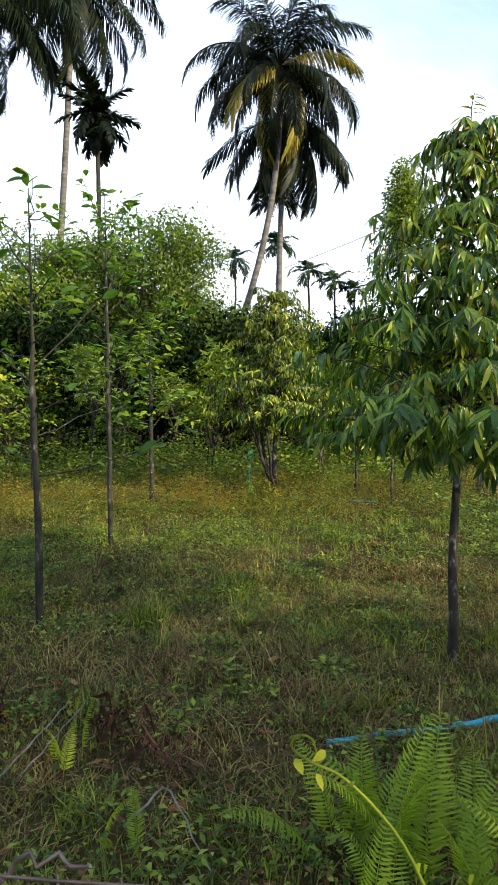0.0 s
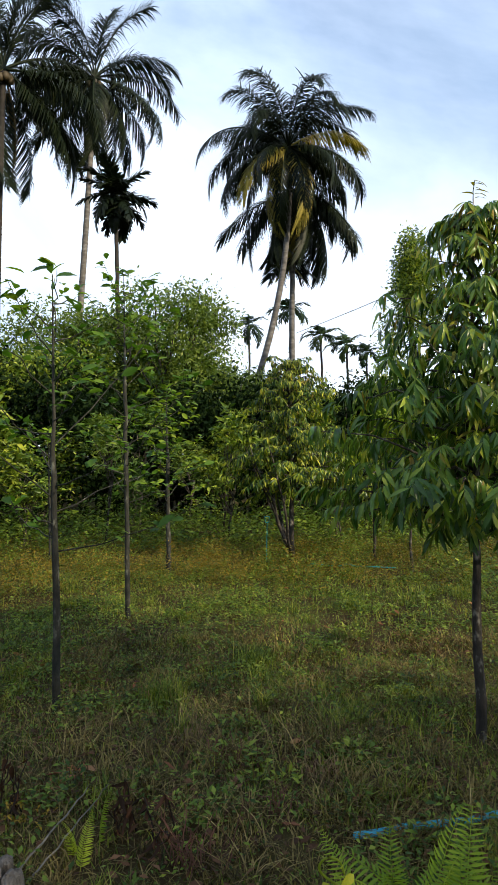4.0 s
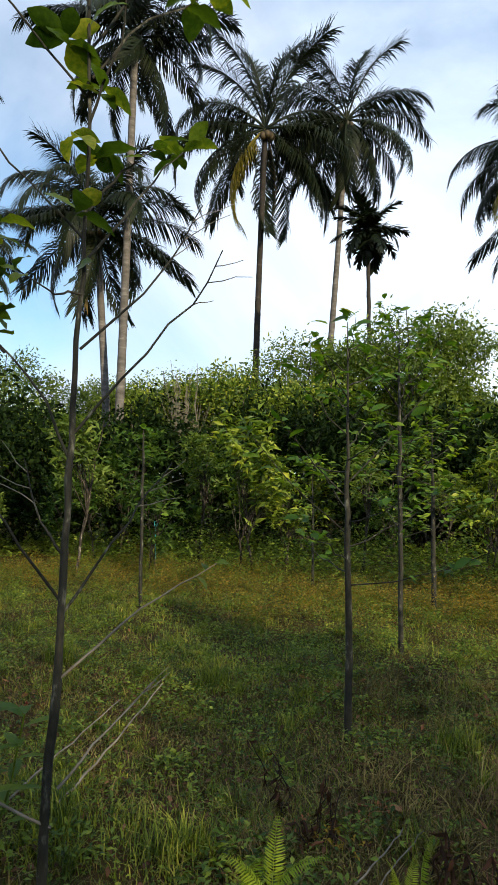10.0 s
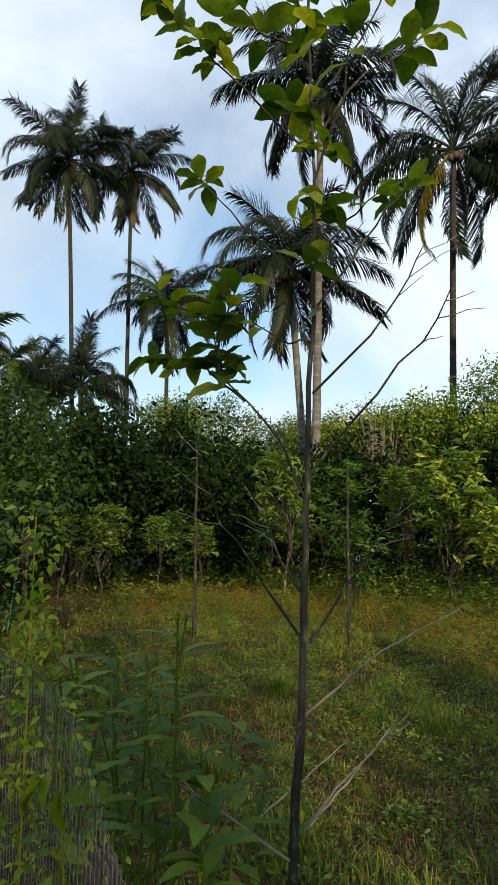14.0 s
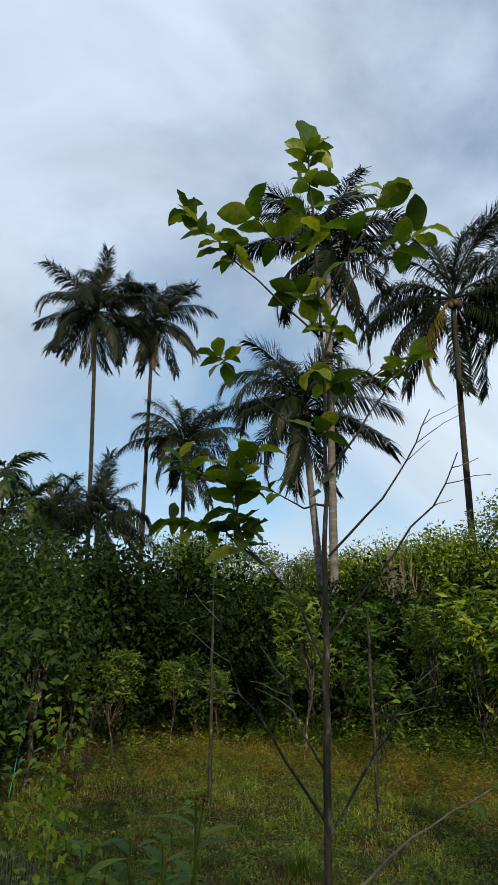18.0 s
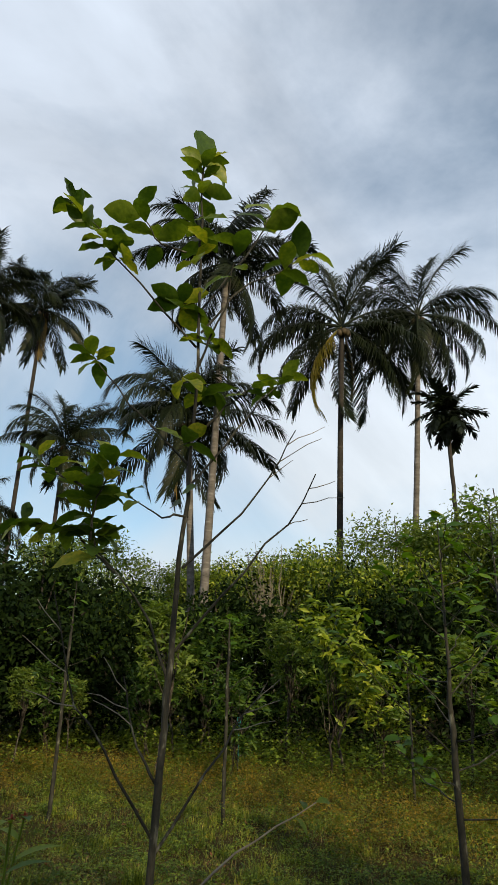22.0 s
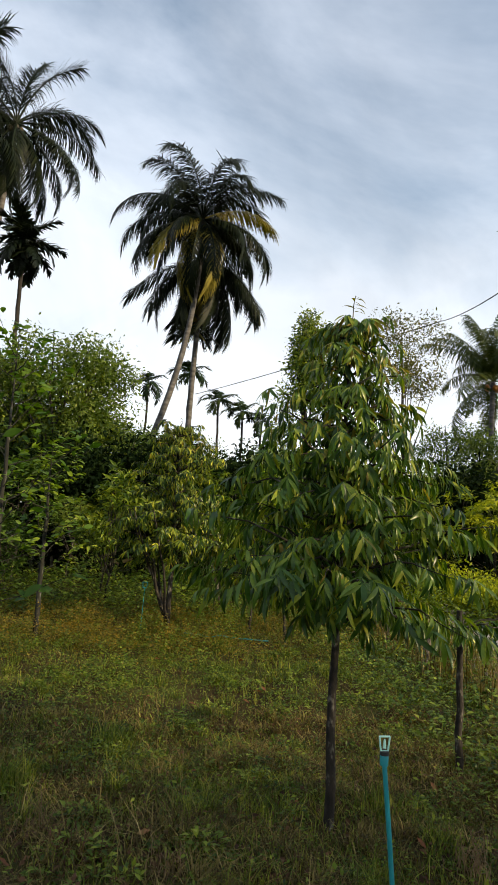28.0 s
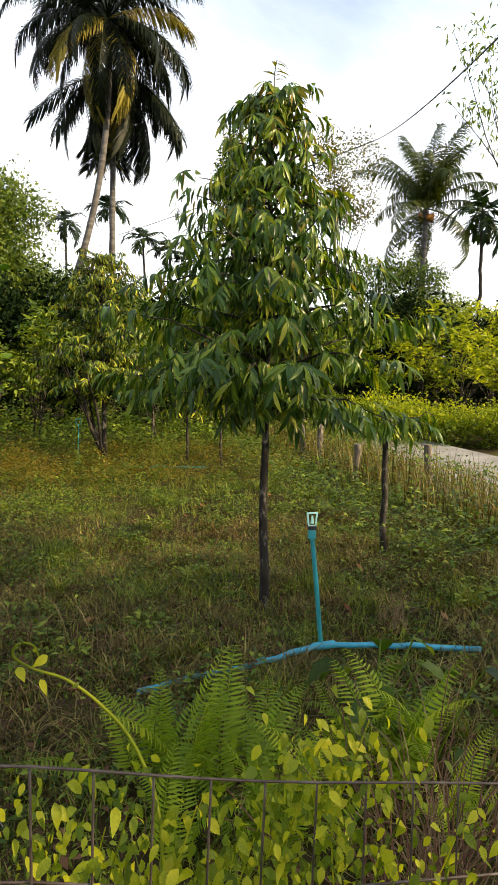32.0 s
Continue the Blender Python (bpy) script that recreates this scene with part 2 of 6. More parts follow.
def rough_mat(name, stops, scale=8.0, detail=6.0, rough=0.85, bump=0.3, bump_scale=40.0, stretch=(1, 1, 1), spec=0.3, random_mix=0.0):
    """A dull natural surface: noise at two scales and relief."""
    m, n, l = nodes_of(name)
    out, bsdf = n.new("ShaderNodeOutputMaterial"), n.new("ShaderNodeBsdfPrincipled")
    tc, mp = n.new("ShaderNodeTexCoord"), n.new("ShaderNodeMapping")
    mp.inputs["Scale"].default_value = stretch
    l.new(tc.outputs["Object"], mp.inputs["Vector"])
    noi, fine = n.new("ShaderNodeTexNoise"), n.new("ShaderNodeTexNoise")
    noi.inputs["Scale"].default_value, noi.inputs["Detail"].default_value = scale, detail
    fine.inputs["Scale"].default_value, fine.inputs["Detail"].default_value = bump_scale, 4.0
    l.new(mp.outputs[0], noi.inputs["Vector"])
    l.new(mp.outputs[0], fine.inputs["Vector"])
    mix = n.new("ShaderNodeMath")
    mix.operation = "MULTIPLY_ADD"
    mix.inputs[1].default_value = 0.4
    l.new(fine.outputs["Fac"], mix.inputs[0])
    sc = n.new("ShaderNodeMath")
    sc.operation = "MULTIPLY_ADD"
    sc.inputs[1].default_value, sc.inputs[2].default_value = 1.2, -0.3
    l.new(noi.outputs["Fac"], sc.inputs[0])
    l.new(sc.outputs[0], mix.inputs[2])
    last = mix
    if random_mix:
        inf, ra = n.new("ShaderNodeObjectInfo"), n.new("ShaderNodeMath")
        ra.operation = "MULTIPLY_ADD"
        ra.inputs[1].default_value = random_mix
        l.new(inf.outputs["Random"], ra.inputs[0])
        l.new(mix.outputs[0], ra.inputs[2])
        last = ra
    ramp = ramp_of(n, stops)
    l.new(last.outputs[0], ramp.inputs["Fac"])
    l.new(ramp.outputs["Color"], bsdf.inputs["Base Color"])
    bsdf.inputs["Roughness"].default_value, bsdf.inputs["Specular IOR Level"].default_value = rough, spec
    b = n.new("ShaderNodeBump")
    b.inputs["Strength"].default_value, b.inputs["Distance"].default_value = bump, 0.02
    l.new(mix.outputs[0], b.inputs["Height"])
    l.new(b.outputs[0], bsdf.inputs["Normal"])
    l.new(bsdf.outputs[0], out.inputs["Surface"])
    return m


M_DURIAN = leaf_mat("durian_leaf", [(0.0, (0.007, 0.022, 0.004)), (0.4, (0.034, 0.085, 0.011)), (0.72, (0.13, 0.2, 0.02)), (0.9, (0.34, 0.34, 0.035)), (1.0, (0.46, 0.34, 0.04))], rough=0.3, through_part=0.28, spec=0.27)
# Lit copy of the durian leaf: sunshine on the far trees is painted in.
M_DURIAN_LIT = leaf_mat("sunlit_durian_leaf", [(0.0, (0.006, 0.017, 0.004)), (0.42, (0.028, 0.064, 0.009)), (0.66, (0.18, 0.235, 0.02)), (1.0, (0.54, 0.5, 0.045))], rough=0.34, through_part=0.3, spec=0.25)
M_DURIAN_ONE = leaf_mat("durian_leaf_single", [(0.0, (0.008, 0.026, 0.005)), (0.4, (0.038, 0.092, 0.012)), (0.75, (0.14, 0.21, 0.02)), (0.92, (0.34, 0.34, 0.035)), (1.0, (0.44, 0.32, 0.04))], rough=0.3, through_part=0.28, spec=0.27, object_random=True)
# Bronze of young leaves, also standing in for sunlit gold near the top.
M_BRONZE = leaf_mat("bronze_young_lit_leaf", [(0.0, (0.07, 0.09, 0.012)), (0.5, (0.15, 0.14, 0.02)), (1.0, (0.26, 0.17, 0.035))], rough=0.5, through_part=0.35)
M_BIGLEAF = leaf_mat("sapling_leaf", [(0.0, (0.02, 0.055, 0.009)), (0.5, (0.06, 0.13, 0.013)), (0.85, (0.12, 0.19, 0.018)), (1.0, (0.18, 0.13, 0.02))], rough=0.5, through_part=0.42)
M_BIGLEAF_ONE = leaf_mat("sapling_leaf_single", [(0.0, (0.014, 0.032, 0.008)), (0.4, (0.045, 0.084, 0.013)), (0.75, (0.12, 0.165, 0.02)), (0.92, (0.24, 0.24, 0.028)), (1.0, (0.17, 0.085, 0.03))], rough=0.42, through_part=0.4, object_random=True)
M_BUSH = leaf_mat("bush_leaf", [(0.0, (0.009, 0.024, 0.004)), (0.35, (0.05, 0.095, 0.012)), (0.65, (0.17, 0.235, 0.024)), (1.0, (0.36, 0.38, 0.045))], rough=0.42, through_part=0.34, spec=0.3)
M_YELLOW = leaf_mat("young_leaf", [(0.0, (0.0195, 0.0467, 0.005)), (0.35, (0.0858, 0.153, 0.012)), (0.7, (0.1872, 0.2635, 0.02)), (1.0, (0.2808, 0.34, 0.03))], rough=0.5, through_part=0.42, spec=0.3)
M_RUBBER = leaf_mat("tree_leaf", [(0.0, (0.015, 0.034, 0.008)), (0.5, (0.085, 0.135, 0.022)), (1.0, (0.26, 0.31, 0.06))], rough=0.5, through_part=0.38, own=0.55, patchy=0.5, patch_scale=0.9)
# Brighter yellow copy of the young leaf, carrying sunlight in its colour.
M_SUNLIT = leaf_mat("sunlit_young_leaf", [(0.0, (0.05, 0.075, 0.006)), (0.35, (0.17, 0.22, 0.014)), (0.7, (0.32, 0.36, 0.022)), (1.0, (0.46, 0.44, 0.035))], rough=0.5, through_part=0.42)
M_BROWNISH = leaf_mat("brownish_tree_leaf", [(0.0, (0.022, 0.028, 0.009)), (0.5, (0.08, 0.09, 0.022)), (1.0, (0.2, 0.17, 0.05))], rough=0.55, through_part=0.3)
# Near-black leaf: deep shade between the trees is put into its colour.
M_SHADELEAF = leaf_mat("painted_shade_leaf", [(0.0, (0.003, 0.008, 0.003)), (0.6, (0.008, 0.018, 0.004)), (1.0, (0.022, 0.04, 0.007))], rough=0.7, through_part=0.12, spec=0.05)
# Near-black frond: the shade of backlit crowns is put into the colour.
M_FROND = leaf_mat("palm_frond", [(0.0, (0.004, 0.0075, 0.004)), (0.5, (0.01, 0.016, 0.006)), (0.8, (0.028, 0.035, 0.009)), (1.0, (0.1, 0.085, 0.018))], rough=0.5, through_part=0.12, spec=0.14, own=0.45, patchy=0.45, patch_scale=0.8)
# Lighter copy for the young palm, with sunlight put into its colour.
M_FROND_LIGHT = leaf_mat("young_sunlit_palm_frond", [(0.0, (0.02, 0.034, 0.008)), (0.5, (0.045, 0.066, 0.012)), (1.0, (0.13, 0.135, 0.025))], rough=0.45, through_part=0.22, own=0.5, patchy=0.3)
M_FROND_OLD = leaf_mat("old_palm_frond", [(0.0, (0.05, 0.036, 0.016)), (0.5, (0.11, 0.08, 0.025)), (1.0, (0.2, 0.15, 0.045))], rough=0.6, through_part=0.25, object_random=True)
M_GOLD = leaf_mat("yellowing_palm_frond", [(0.0, (0.07, 0.065, 0.014)), (0.4, (0.22, 0.19, 0.028)), (1.0, (0.5, 0.39, 0.06))], rough=0.5, through_part=0.28, own=0.35, patchy=0.5, patch_scale=1.0)
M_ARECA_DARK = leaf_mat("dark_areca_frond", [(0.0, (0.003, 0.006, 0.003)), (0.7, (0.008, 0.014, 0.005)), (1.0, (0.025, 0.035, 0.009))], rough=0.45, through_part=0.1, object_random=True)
M_ARECA = leaf_mat("areca_frond", [(0.0, (0.007, 0.018, 0.006)), (0.6, (0.018, 0.038, 0.008)), (1.0, (0.05, 0.075, 0.014))], rough=0.45, through_part=0.2, object_random=True)
M_FERN = leaf_mat("fern_frond", [(0.0, (0.091, 0.156, 0.012)), (0.5, (0.195, 0.2795, 0.018)), (1.0, (0.351, 0.403, 0.03))], rough=0.5, through_part=0.4, object_random=True)
M_GRASS = leaf_mat("grass_blade", [(0.0, (0.009, 0.019, 0.004)), (0.28, (0.044, 0.078, 0.01)), (0.58, (0.155, 0.2, 0.024)), (0.82, (0.34, 0.33, 0.05)), (1.0, (0.56, 0.46, 0.16))], rough=0.5, through_part=0.3, own=0.5, patchy=0.95, patch_scale=3.1)
M_DRYGRASS = leaf_mat("dry_grass_blade", [(0.0, (0.016, 0.012, 0.006)), (0.4, (0.085, 0.066, 0.022)), (0.72, (0.25, 0.195, 0.07)), (1.0, (0.54, 0.43, 0.2))], rough=0.7, through_part=0.25, own=0.55, patchy=0.7, patch_scale=1.9)
# Russet weeds, with the warm sunlight of their band put into the colour.
M_ORANGE = leaf_mat("sunlit_russet_leaf", [(0.0, (0.026, 0.028, 0.007)), (0.35, (0.115, 0.105, 0.016)), (0.7, (0.31, 0.2, 0.027)), (1.0, (0.39, 0.165, 0.034))], rough=0.6, through_part=0.35, own=0.35, patchy=0.85, patch_scale=0.8)
M_WEED = leaf_mat("weed_leaf", [(0.0, (0.007, 0.018, 0.004)), (0.3, (0.038, 0.077, 0.009)), (0.62, (0.142, 0.205, 0.023)), (1.0, (0.37, 0.4, 0.052))], rough=0.45, through_part=0.33, spec=0.25, own=0.5, patchy=0.95, patch_scale=3.6)
M_VINE = leaf_mat("vine_leaf", [(0.0, (0.03, 0.06, 0.008)), (0.35, (0.14, 0.19, 0.013)), (0.7, (0.34, 0.36, 0.02)), (1.0, (0.52, 0.46, 0.033))], rough=0.45, through_part=0.42, object_random=True)
M_VINE_DULL = leaf_mat("dull_vine_leaf", [(0.0, (0.04, 0.085, 0.01)), (0.5, (0.08, 0.14, 0.014)), (1.0, (0.17, 0.22, 0.02))], rough=0.5, through_part=0.35, object_random=True)
M_VINE_MASS = leaf_mat("massed_vine_leaf", [(0.0, (0.05, 0.09, 0.01)), (0.5, (0.17, 0.23, 0.018)), (0.9, (0.38, 0.41, 0.03)), (1.0, (0.4, 0.3, 0.05))], rough=0.5, through_part=0.42)
# Darkened copy of the bush leaf: shade on western trees is painted in.
M_YOUNG_SHADE = leaf_mat("shaded_young_leaf", [(0.0, (0.012, 0.034, 0.006)), (0.5, (0.032, 0.072, 0.01)), (1.0, (0.08, 0.125, 0.014))], rough=0.55, through_part=0.3)
# Thicket leaf darkened in colour, since the thicket stands out of the sun.
M_BUSH_SHADE = leaf_mat("shaded_thicket_leaf", [(0.0, (0.007, 0.018, 0.006)), (0.55, (0.024, 0.047, 0.01)), (1.0, (0.07, 0.1, 0.016))], rough=0.55, through_part=0.25, spec=0.12, own=0.5, patchy=0.6, patch_scale=1.0)
M_DEADLEAF = leaf_mat("fallen_leaf", [(0.0, (0.12, 0.05, 0.025)), (0.5, (0.26, 0.10, 0.045)), (1.0, (0.34, 0.2, 0.1))], rough=0.7, through_part=0.15, object_random=True)
M_LITTER = leaf_mat("leaf_litter", [(0.0, (0.02, 0.011, 0.007)), (0.6, (0.085, 0.042, 0.02)), (1.0, (0.2, 0.105, 0.05))], rough=0.8, through_part=0.1)
M_BARK = rough_mat("dark_bark", [(0.3, (0.012, 0.01, 0.008)), (0.58, (0.03, 0.025, 0.02)), (0.68, (0.12, 0.11, 0.09)), (0.9, (0.34, 0.32, 0.28))], scale=12.0, bump=0.5, stretch=(1.5, 1.5, 0.7))
M_SAPBARK = rough_mat("sapling_bark", [(0.3, (0.0084, 0.0089, 0.007)), (0.6, (0.0231, 0.0233, 0.018)), (0.7, (0.0788, 0.0808, 0.065)), (0.95, (0.21, 0.2159, 0.175))], scale=13.0, bump=0.35, stretch=(2, 2, 0.8))
M_PALMBARK = rough_mat("palm_bark", [(0.15, (0.04, 0.0373, 0.0333)), (0.55, (0.096, 0.0913, 0.0855)), (0.9, (0.208, 0.2033, 0.198))], scale=3.0, bump=0.4, stretch=(1, 1, 3.0), bump_scale=14.0)
# Dark copy of the palm bark: shade on backlit trunks is in the colour.
M_BACKLITPALM = rough_mat("backlit_palm_bark", [(0.2, (0.009, 0.008, 0.007)), (0.6, (0.022, 0.019, 0.016)), (0.9, (0.09, 0.08, 0.07))], scale=2.2, bump=0.4, stretch=(1, 1, 2.5), bump_scale=14.0)
M_TWIG = rough_mat("bare_twig_bark", [(0.2, (0.085, 0.075, 0.06)), (0.8, (0.2, 0.185, 0.155))], scale=14.0, bump=0.2)
M_SOIL = rough_mat("grassy_soil", [(0.2, (0.02, 0.014, 0.008)), (0.5, (0.05, 0.038, 0.017)), (0.68, (0.06, 0.065, 0.018)), (0.9, (0.14, 0.095, 0.045))], scale=1.3, detail=9.0, bump=0.8, bump_scale=22.0, rough=0.95, spec=0.03)
M_PVC = rough_mat("blue_pvc", [(0.2, (0.012, 0.06, 0.08)), (0.4, (0.02, 0.24, 0.36)), (0.7, (0.035, 0.34, 0.48)), (1.0, (0.14, 0.36, 0.42))], scale=14.0, bump=0.05, rough=0.45, spec=0.5)
M_TEAL = rough_mat("teal_pvc", [(0.2, (0.012, 0.2, 0.23)), (0.8, (0.03, 0.33, 0.36))], scale=6.0, bump=0.05, rough=0.4, spec=0.5)
M_MINT = rough_mat("mint_plastic", [(0.2, (0.35, 0.70, 0.60)), (0.8, (0.55, 0.85, 0.75))], scale=10.0, bump=0.03, rough=0.45, spec=0.4)
M_POST = rough_mat("weathered_wood", [(0.15, (0.022, 0.019, 0.016)), (0.5, (0.12, 0.102, 0.082)), (0.85, (0.29, 0.255, 0.215))], scale=22.0, bump=0.7, stretch=(2.5, 2.5, 0.4), bump_scale=70.0)
M_WIRE = rough_mat("rusty_wire", [(0.2, (0.03, 0.02, 0.017)), (0.55, (0.075, 0.056, 0.048)), (0.85, (0.2, 0.18, 0.165))], scale=30.0, bump=0.15, rough=0.6, spec=0.4)
M_NET = rough_mat("worn_netting_wire", [(0.2, (0.11, 0.09, 0.075)), (0.6, (0.22, 0.2, 0.175)), (0.9, (0.4, 0.37, 0.33))], scale=40.0, bump=0.1, rough=0.55, spec=0.4)
M_CONCRETE = rough_mat("road_concrete", [(0.2, (0.17, 0.165, 0.155)), (0.8, (0.3, 0.29, 0.27))], scale=2.0, bump=0.2, bump_scale=60.0, rough=0.9)
M_HUSK = rough_mat("coconut_husk", [(0.2, (0.016, 0.014, 0.008)), (0.8, (0.055, 0.038, 0.015))], scale=4.0, bump=0.1, rough=0.6)
M_YOUNGNUT = rough_mat("orange_coconut_husk", [(0.2, (0.2, 0.07, 0.015)), (0.8, (0.42, 0.18, 0.03))], scale=4.0, bump=0.1, rough=0.5)
M_CABLE = rough_mat("black_cable", [(0.2, (0.02, 0.02, 0.02)), (0.8, (0.05, 0.05, 0.05))], scale=8.0, bump=0.05, rough=0.5)

# ---- mesh tools ----
RNG = np.random.default_rng(7)


class Soup:
    """Vertices and faces gathered in numpy arrays, turned into one mesh."""

    def __init__(self):
        self.v, self.f, self.n = [], [], 0

    def add(self, verts, faces):
        verts, faces = np.asarray(verts, float), np.asarray(faces, int)
        self.v.append(verts)
        self.f.append(faces + self.n)
        self.n += len(verts)
        return self

    def mesh(self, name, material, smooth=True):
        me = bpy.data.meshes.new(name)
        co = np.concatenate(self.v)
        idx = np.concatenate([f.ravel() for f in self.f])
        tot = np.concatenate([np.full(len(f), f.shape[1]) for f in self.f])
        me.vertices.add(len(co))
        me.vertices.foreach_set("co", co.ravel())
        me.loops.add(len(idx))
        me.loops.foreach_set("vertex_index", idx.astype(np.int32))
        me.polygons.add(len(tot))
        me.polygons.foreach_set("loop_start", np.r_[0, np.cumsum(tot)[:-1]].astype(np.int32))
        me.polygons.foreach_set("use_smooth", np.full(len(tot), smooth))
        me.update(calc_edges=True)
        me.materials.append(material)
        return me


def unit(v):
    v = np.asarray(v, float)
    return v / np.maximum(np.linalg.norm(v, axis=-1, keepdims=True), 1e-9)


def turns(ahead, up, spin=None):
    """Frames with y along ahead and z near up: (k, 3, 3), columns x, y, z."""
    y = unit(ahead)
    x = unit(np.cross(y, np.broadcast_to(up, y.shape) + 1e-4))
    z = np.cross(x, y)
    if spin is not None:
        c, s = np.cos(spin)[:, None], np.sin(spin)[:, None]
        x, z = c * x + s * z, c * z - s * x
    return np.stack([x, y, z], -1)


def leaf_shape(width=0.3, rows=5, fold=0.25, droop=0.25, widest=0.45, wave=0.0):
    """A leaf of length 1 along y: folded on its midrib, bent down, pointed."""
    t = np.linspace(0, 1, rows)
    w = width / 2 * np.sin(np.pi * t ** (np.log(0.5) / np.log(widest))) ** 0.8
    w[0], w[-1] = width * 0.04, width * 0.02
    z = -droop * t ** 2
    verts, faces = [], []
    for i in range(rows):
        edge = fold * w[i] + wave * math.sin(i * 2.4) * w[i]
        y = t[i] * (1 - 0.25 * droop * t[i])
        verts += [(-w[i], y, z[i] + edge), (0, y, z[i]), (w[i], y, z[i] + edge)]
    for i in range(rows - 1):
        a = 3 * i
        faces += [(a, a + 1, a + 4, a + 3), (a + 1, a + 2, a + 5, a + 4)]
    return np.array(verts), np.array(faces)


SMALL_LEAF = (np.array([(0, 0, 0), (-0.22, 0.45, 0.07), (0, 0.5, 0.0), (0.22, 0.45, 0.07), (0, 1.0, -0.12)]), np.array([(0, 2, 1, 1), (0, 3, 2, 2), (1, 2, 4, 4), (2, 3, 4, 4)])[:, :3])
DIAMOND = (np.array([(0, 0, 0), (-0.24, 0.5, 0.06), (0.24, 0.5, 0.06), (0, 1.0, -0.1)]), np.array([(0, 2, 1), (1, 2, 3)]))


def strew(soup, shape, places, frames, sizes):
    """Copies of one leaf shape, each with its own place, frame and size."""
    v, f = shape
    k = len(places)
    if not k:
        return soup
    sizes = np.asarray(sizes, float)
    sizes = sizes[:, None, None] if sizes.ndim == 1 else sizes[:, None, :]
    out = np.einsum("kij,knj->kni", frames, v[None] * sizes) + np.asarray(places)[:, None]
    faces = (f[None] + (np.arange(k) * len(v))[:, None, None]).reshape(-1, f.shape[1])
    return soup.add(out.reshape(-1, 3), faces)


def tube(soup, pts, radii, sides=6):
    """A tapered round limb along points."""
    pts = np.asarray(pts, float)
    k = len(pts)
    radii = np.broadcast_to(radii, (k,))
    way = unit(np.gradient(pts, axis=0))
    ref = np.array((1.0, 0, 0)) if abs(way[0][0]) < 0.8 else np.array((0, 1.0, 0))
    x = unit(ref - (way @ ref)[:, None] * way)
    y = np.cross(way, x)
    a = np.linspace(0, 2 * np.pi, sides, endpoint=False)
    ring = np.cos(a)[None, :, None] * x[:, None] + np.sin(a)[None, :, None] * y[:, None]
    v = (pts[:, None] + ring * radii[:, None, None]).reshape(-1, 3)
    i = np.arange(k - 1)[:, None] * sides
    j = np.arange(sides)[None]
    nx = (j + 1) % sides
    f = np.stack([i + j, i + nx, i + sides + nx, i + sides + j], -1).reshape(-1, 4)
    soup.add(v, f)
    e = (k - 1) * sides
    soup.add(v[e:], np.array([[0, n, n + 1] for n in range(1, sides - 1)]))
    return soup


def bend(a, b, n=6, sag=0.0, rng=RNG, wobble=0.0):
    """Points from a to b that sag or wobble."""
    a, b = np.asarray(a, float), np.asarray(b, float)
    t = np.linspace(0, 1, n)[:, None]
    p = a + (b - a) * t
    p[:, 2:] -= sag * 4 * t * (1 - t)
    if wobble:
        w = rng.normal(0, wobble, (n, 3)) * np.sin(np.pi * t)
        p += w
    return p


def part(name, soup, material, parent, label="", smooth=True):
    ob = new(name, soup.mesh(name, material, smooth))
    ob.parent = parent
    if label:
        ob["label"] = label
    return ob


def thing(name, x, y, z, label, category, group="", turn=0.0):
    ob = new(name)
    ob.empty_display_size = 0.2
    ob.matrix_basis = pose(x, y, z, 0, 0, turn)
    return tagged(ob, label, category, group)


def stuff(name, soup, material, label, category):
    return tagged(new(name, soup.mesh(name, material)), label, category, kind="stuff")


# ---- ground ----
def lift(x, y):
    """The height of the uneven ground."""
    x, y = np.asarray(x, float), np.asarray(y, float)
    return 0.025 * np.sin(1.7 * x + 0.6 * y) + 0.02 * np.sin(2.3 * y - 0.9 * x + 1.0) + 0.012 * np.sin(5.1 * x + 3.7 * y)


def make_ground():
    s = Soup()
    near = np.linspace(-12, 12, 121)
    xs = np.r_[-2500, -600, -150, -60, -30, -18, near, 18, 30, 60, 150, 600, 2500]
    ys = np.r_[-2500, -600, -150, -60, -25, -12, np.linspace(-6, 16, 111), 22, 35, 70, 160, 600, 2500]
    gx, gy = np.meshgrid(xs, ys)
    calm = np.exp(-((np.hypot(gx, gy) / 14) ** 4))
    gz = lift(gx, gy) * calm
    n, m = gx.shape
    i, j = np.meshgrid(np.arange(n - 1), np.arange(m - 1), indexing="ij")
    f = np.stack([i * m + j, i * m + j + 1, (i + 1) * m + j + 1, (i + 1) * m + j], -1).reshape(-1, 4)
    s.add(np.stack([gx, gy, gz], -1).reshape(-1, 3), f)
    tagged(new("ground", s.mesh("ground", M_SOIL)), "dark soil under rough grass and weeds", "ground", kind="structure")


make_ground()


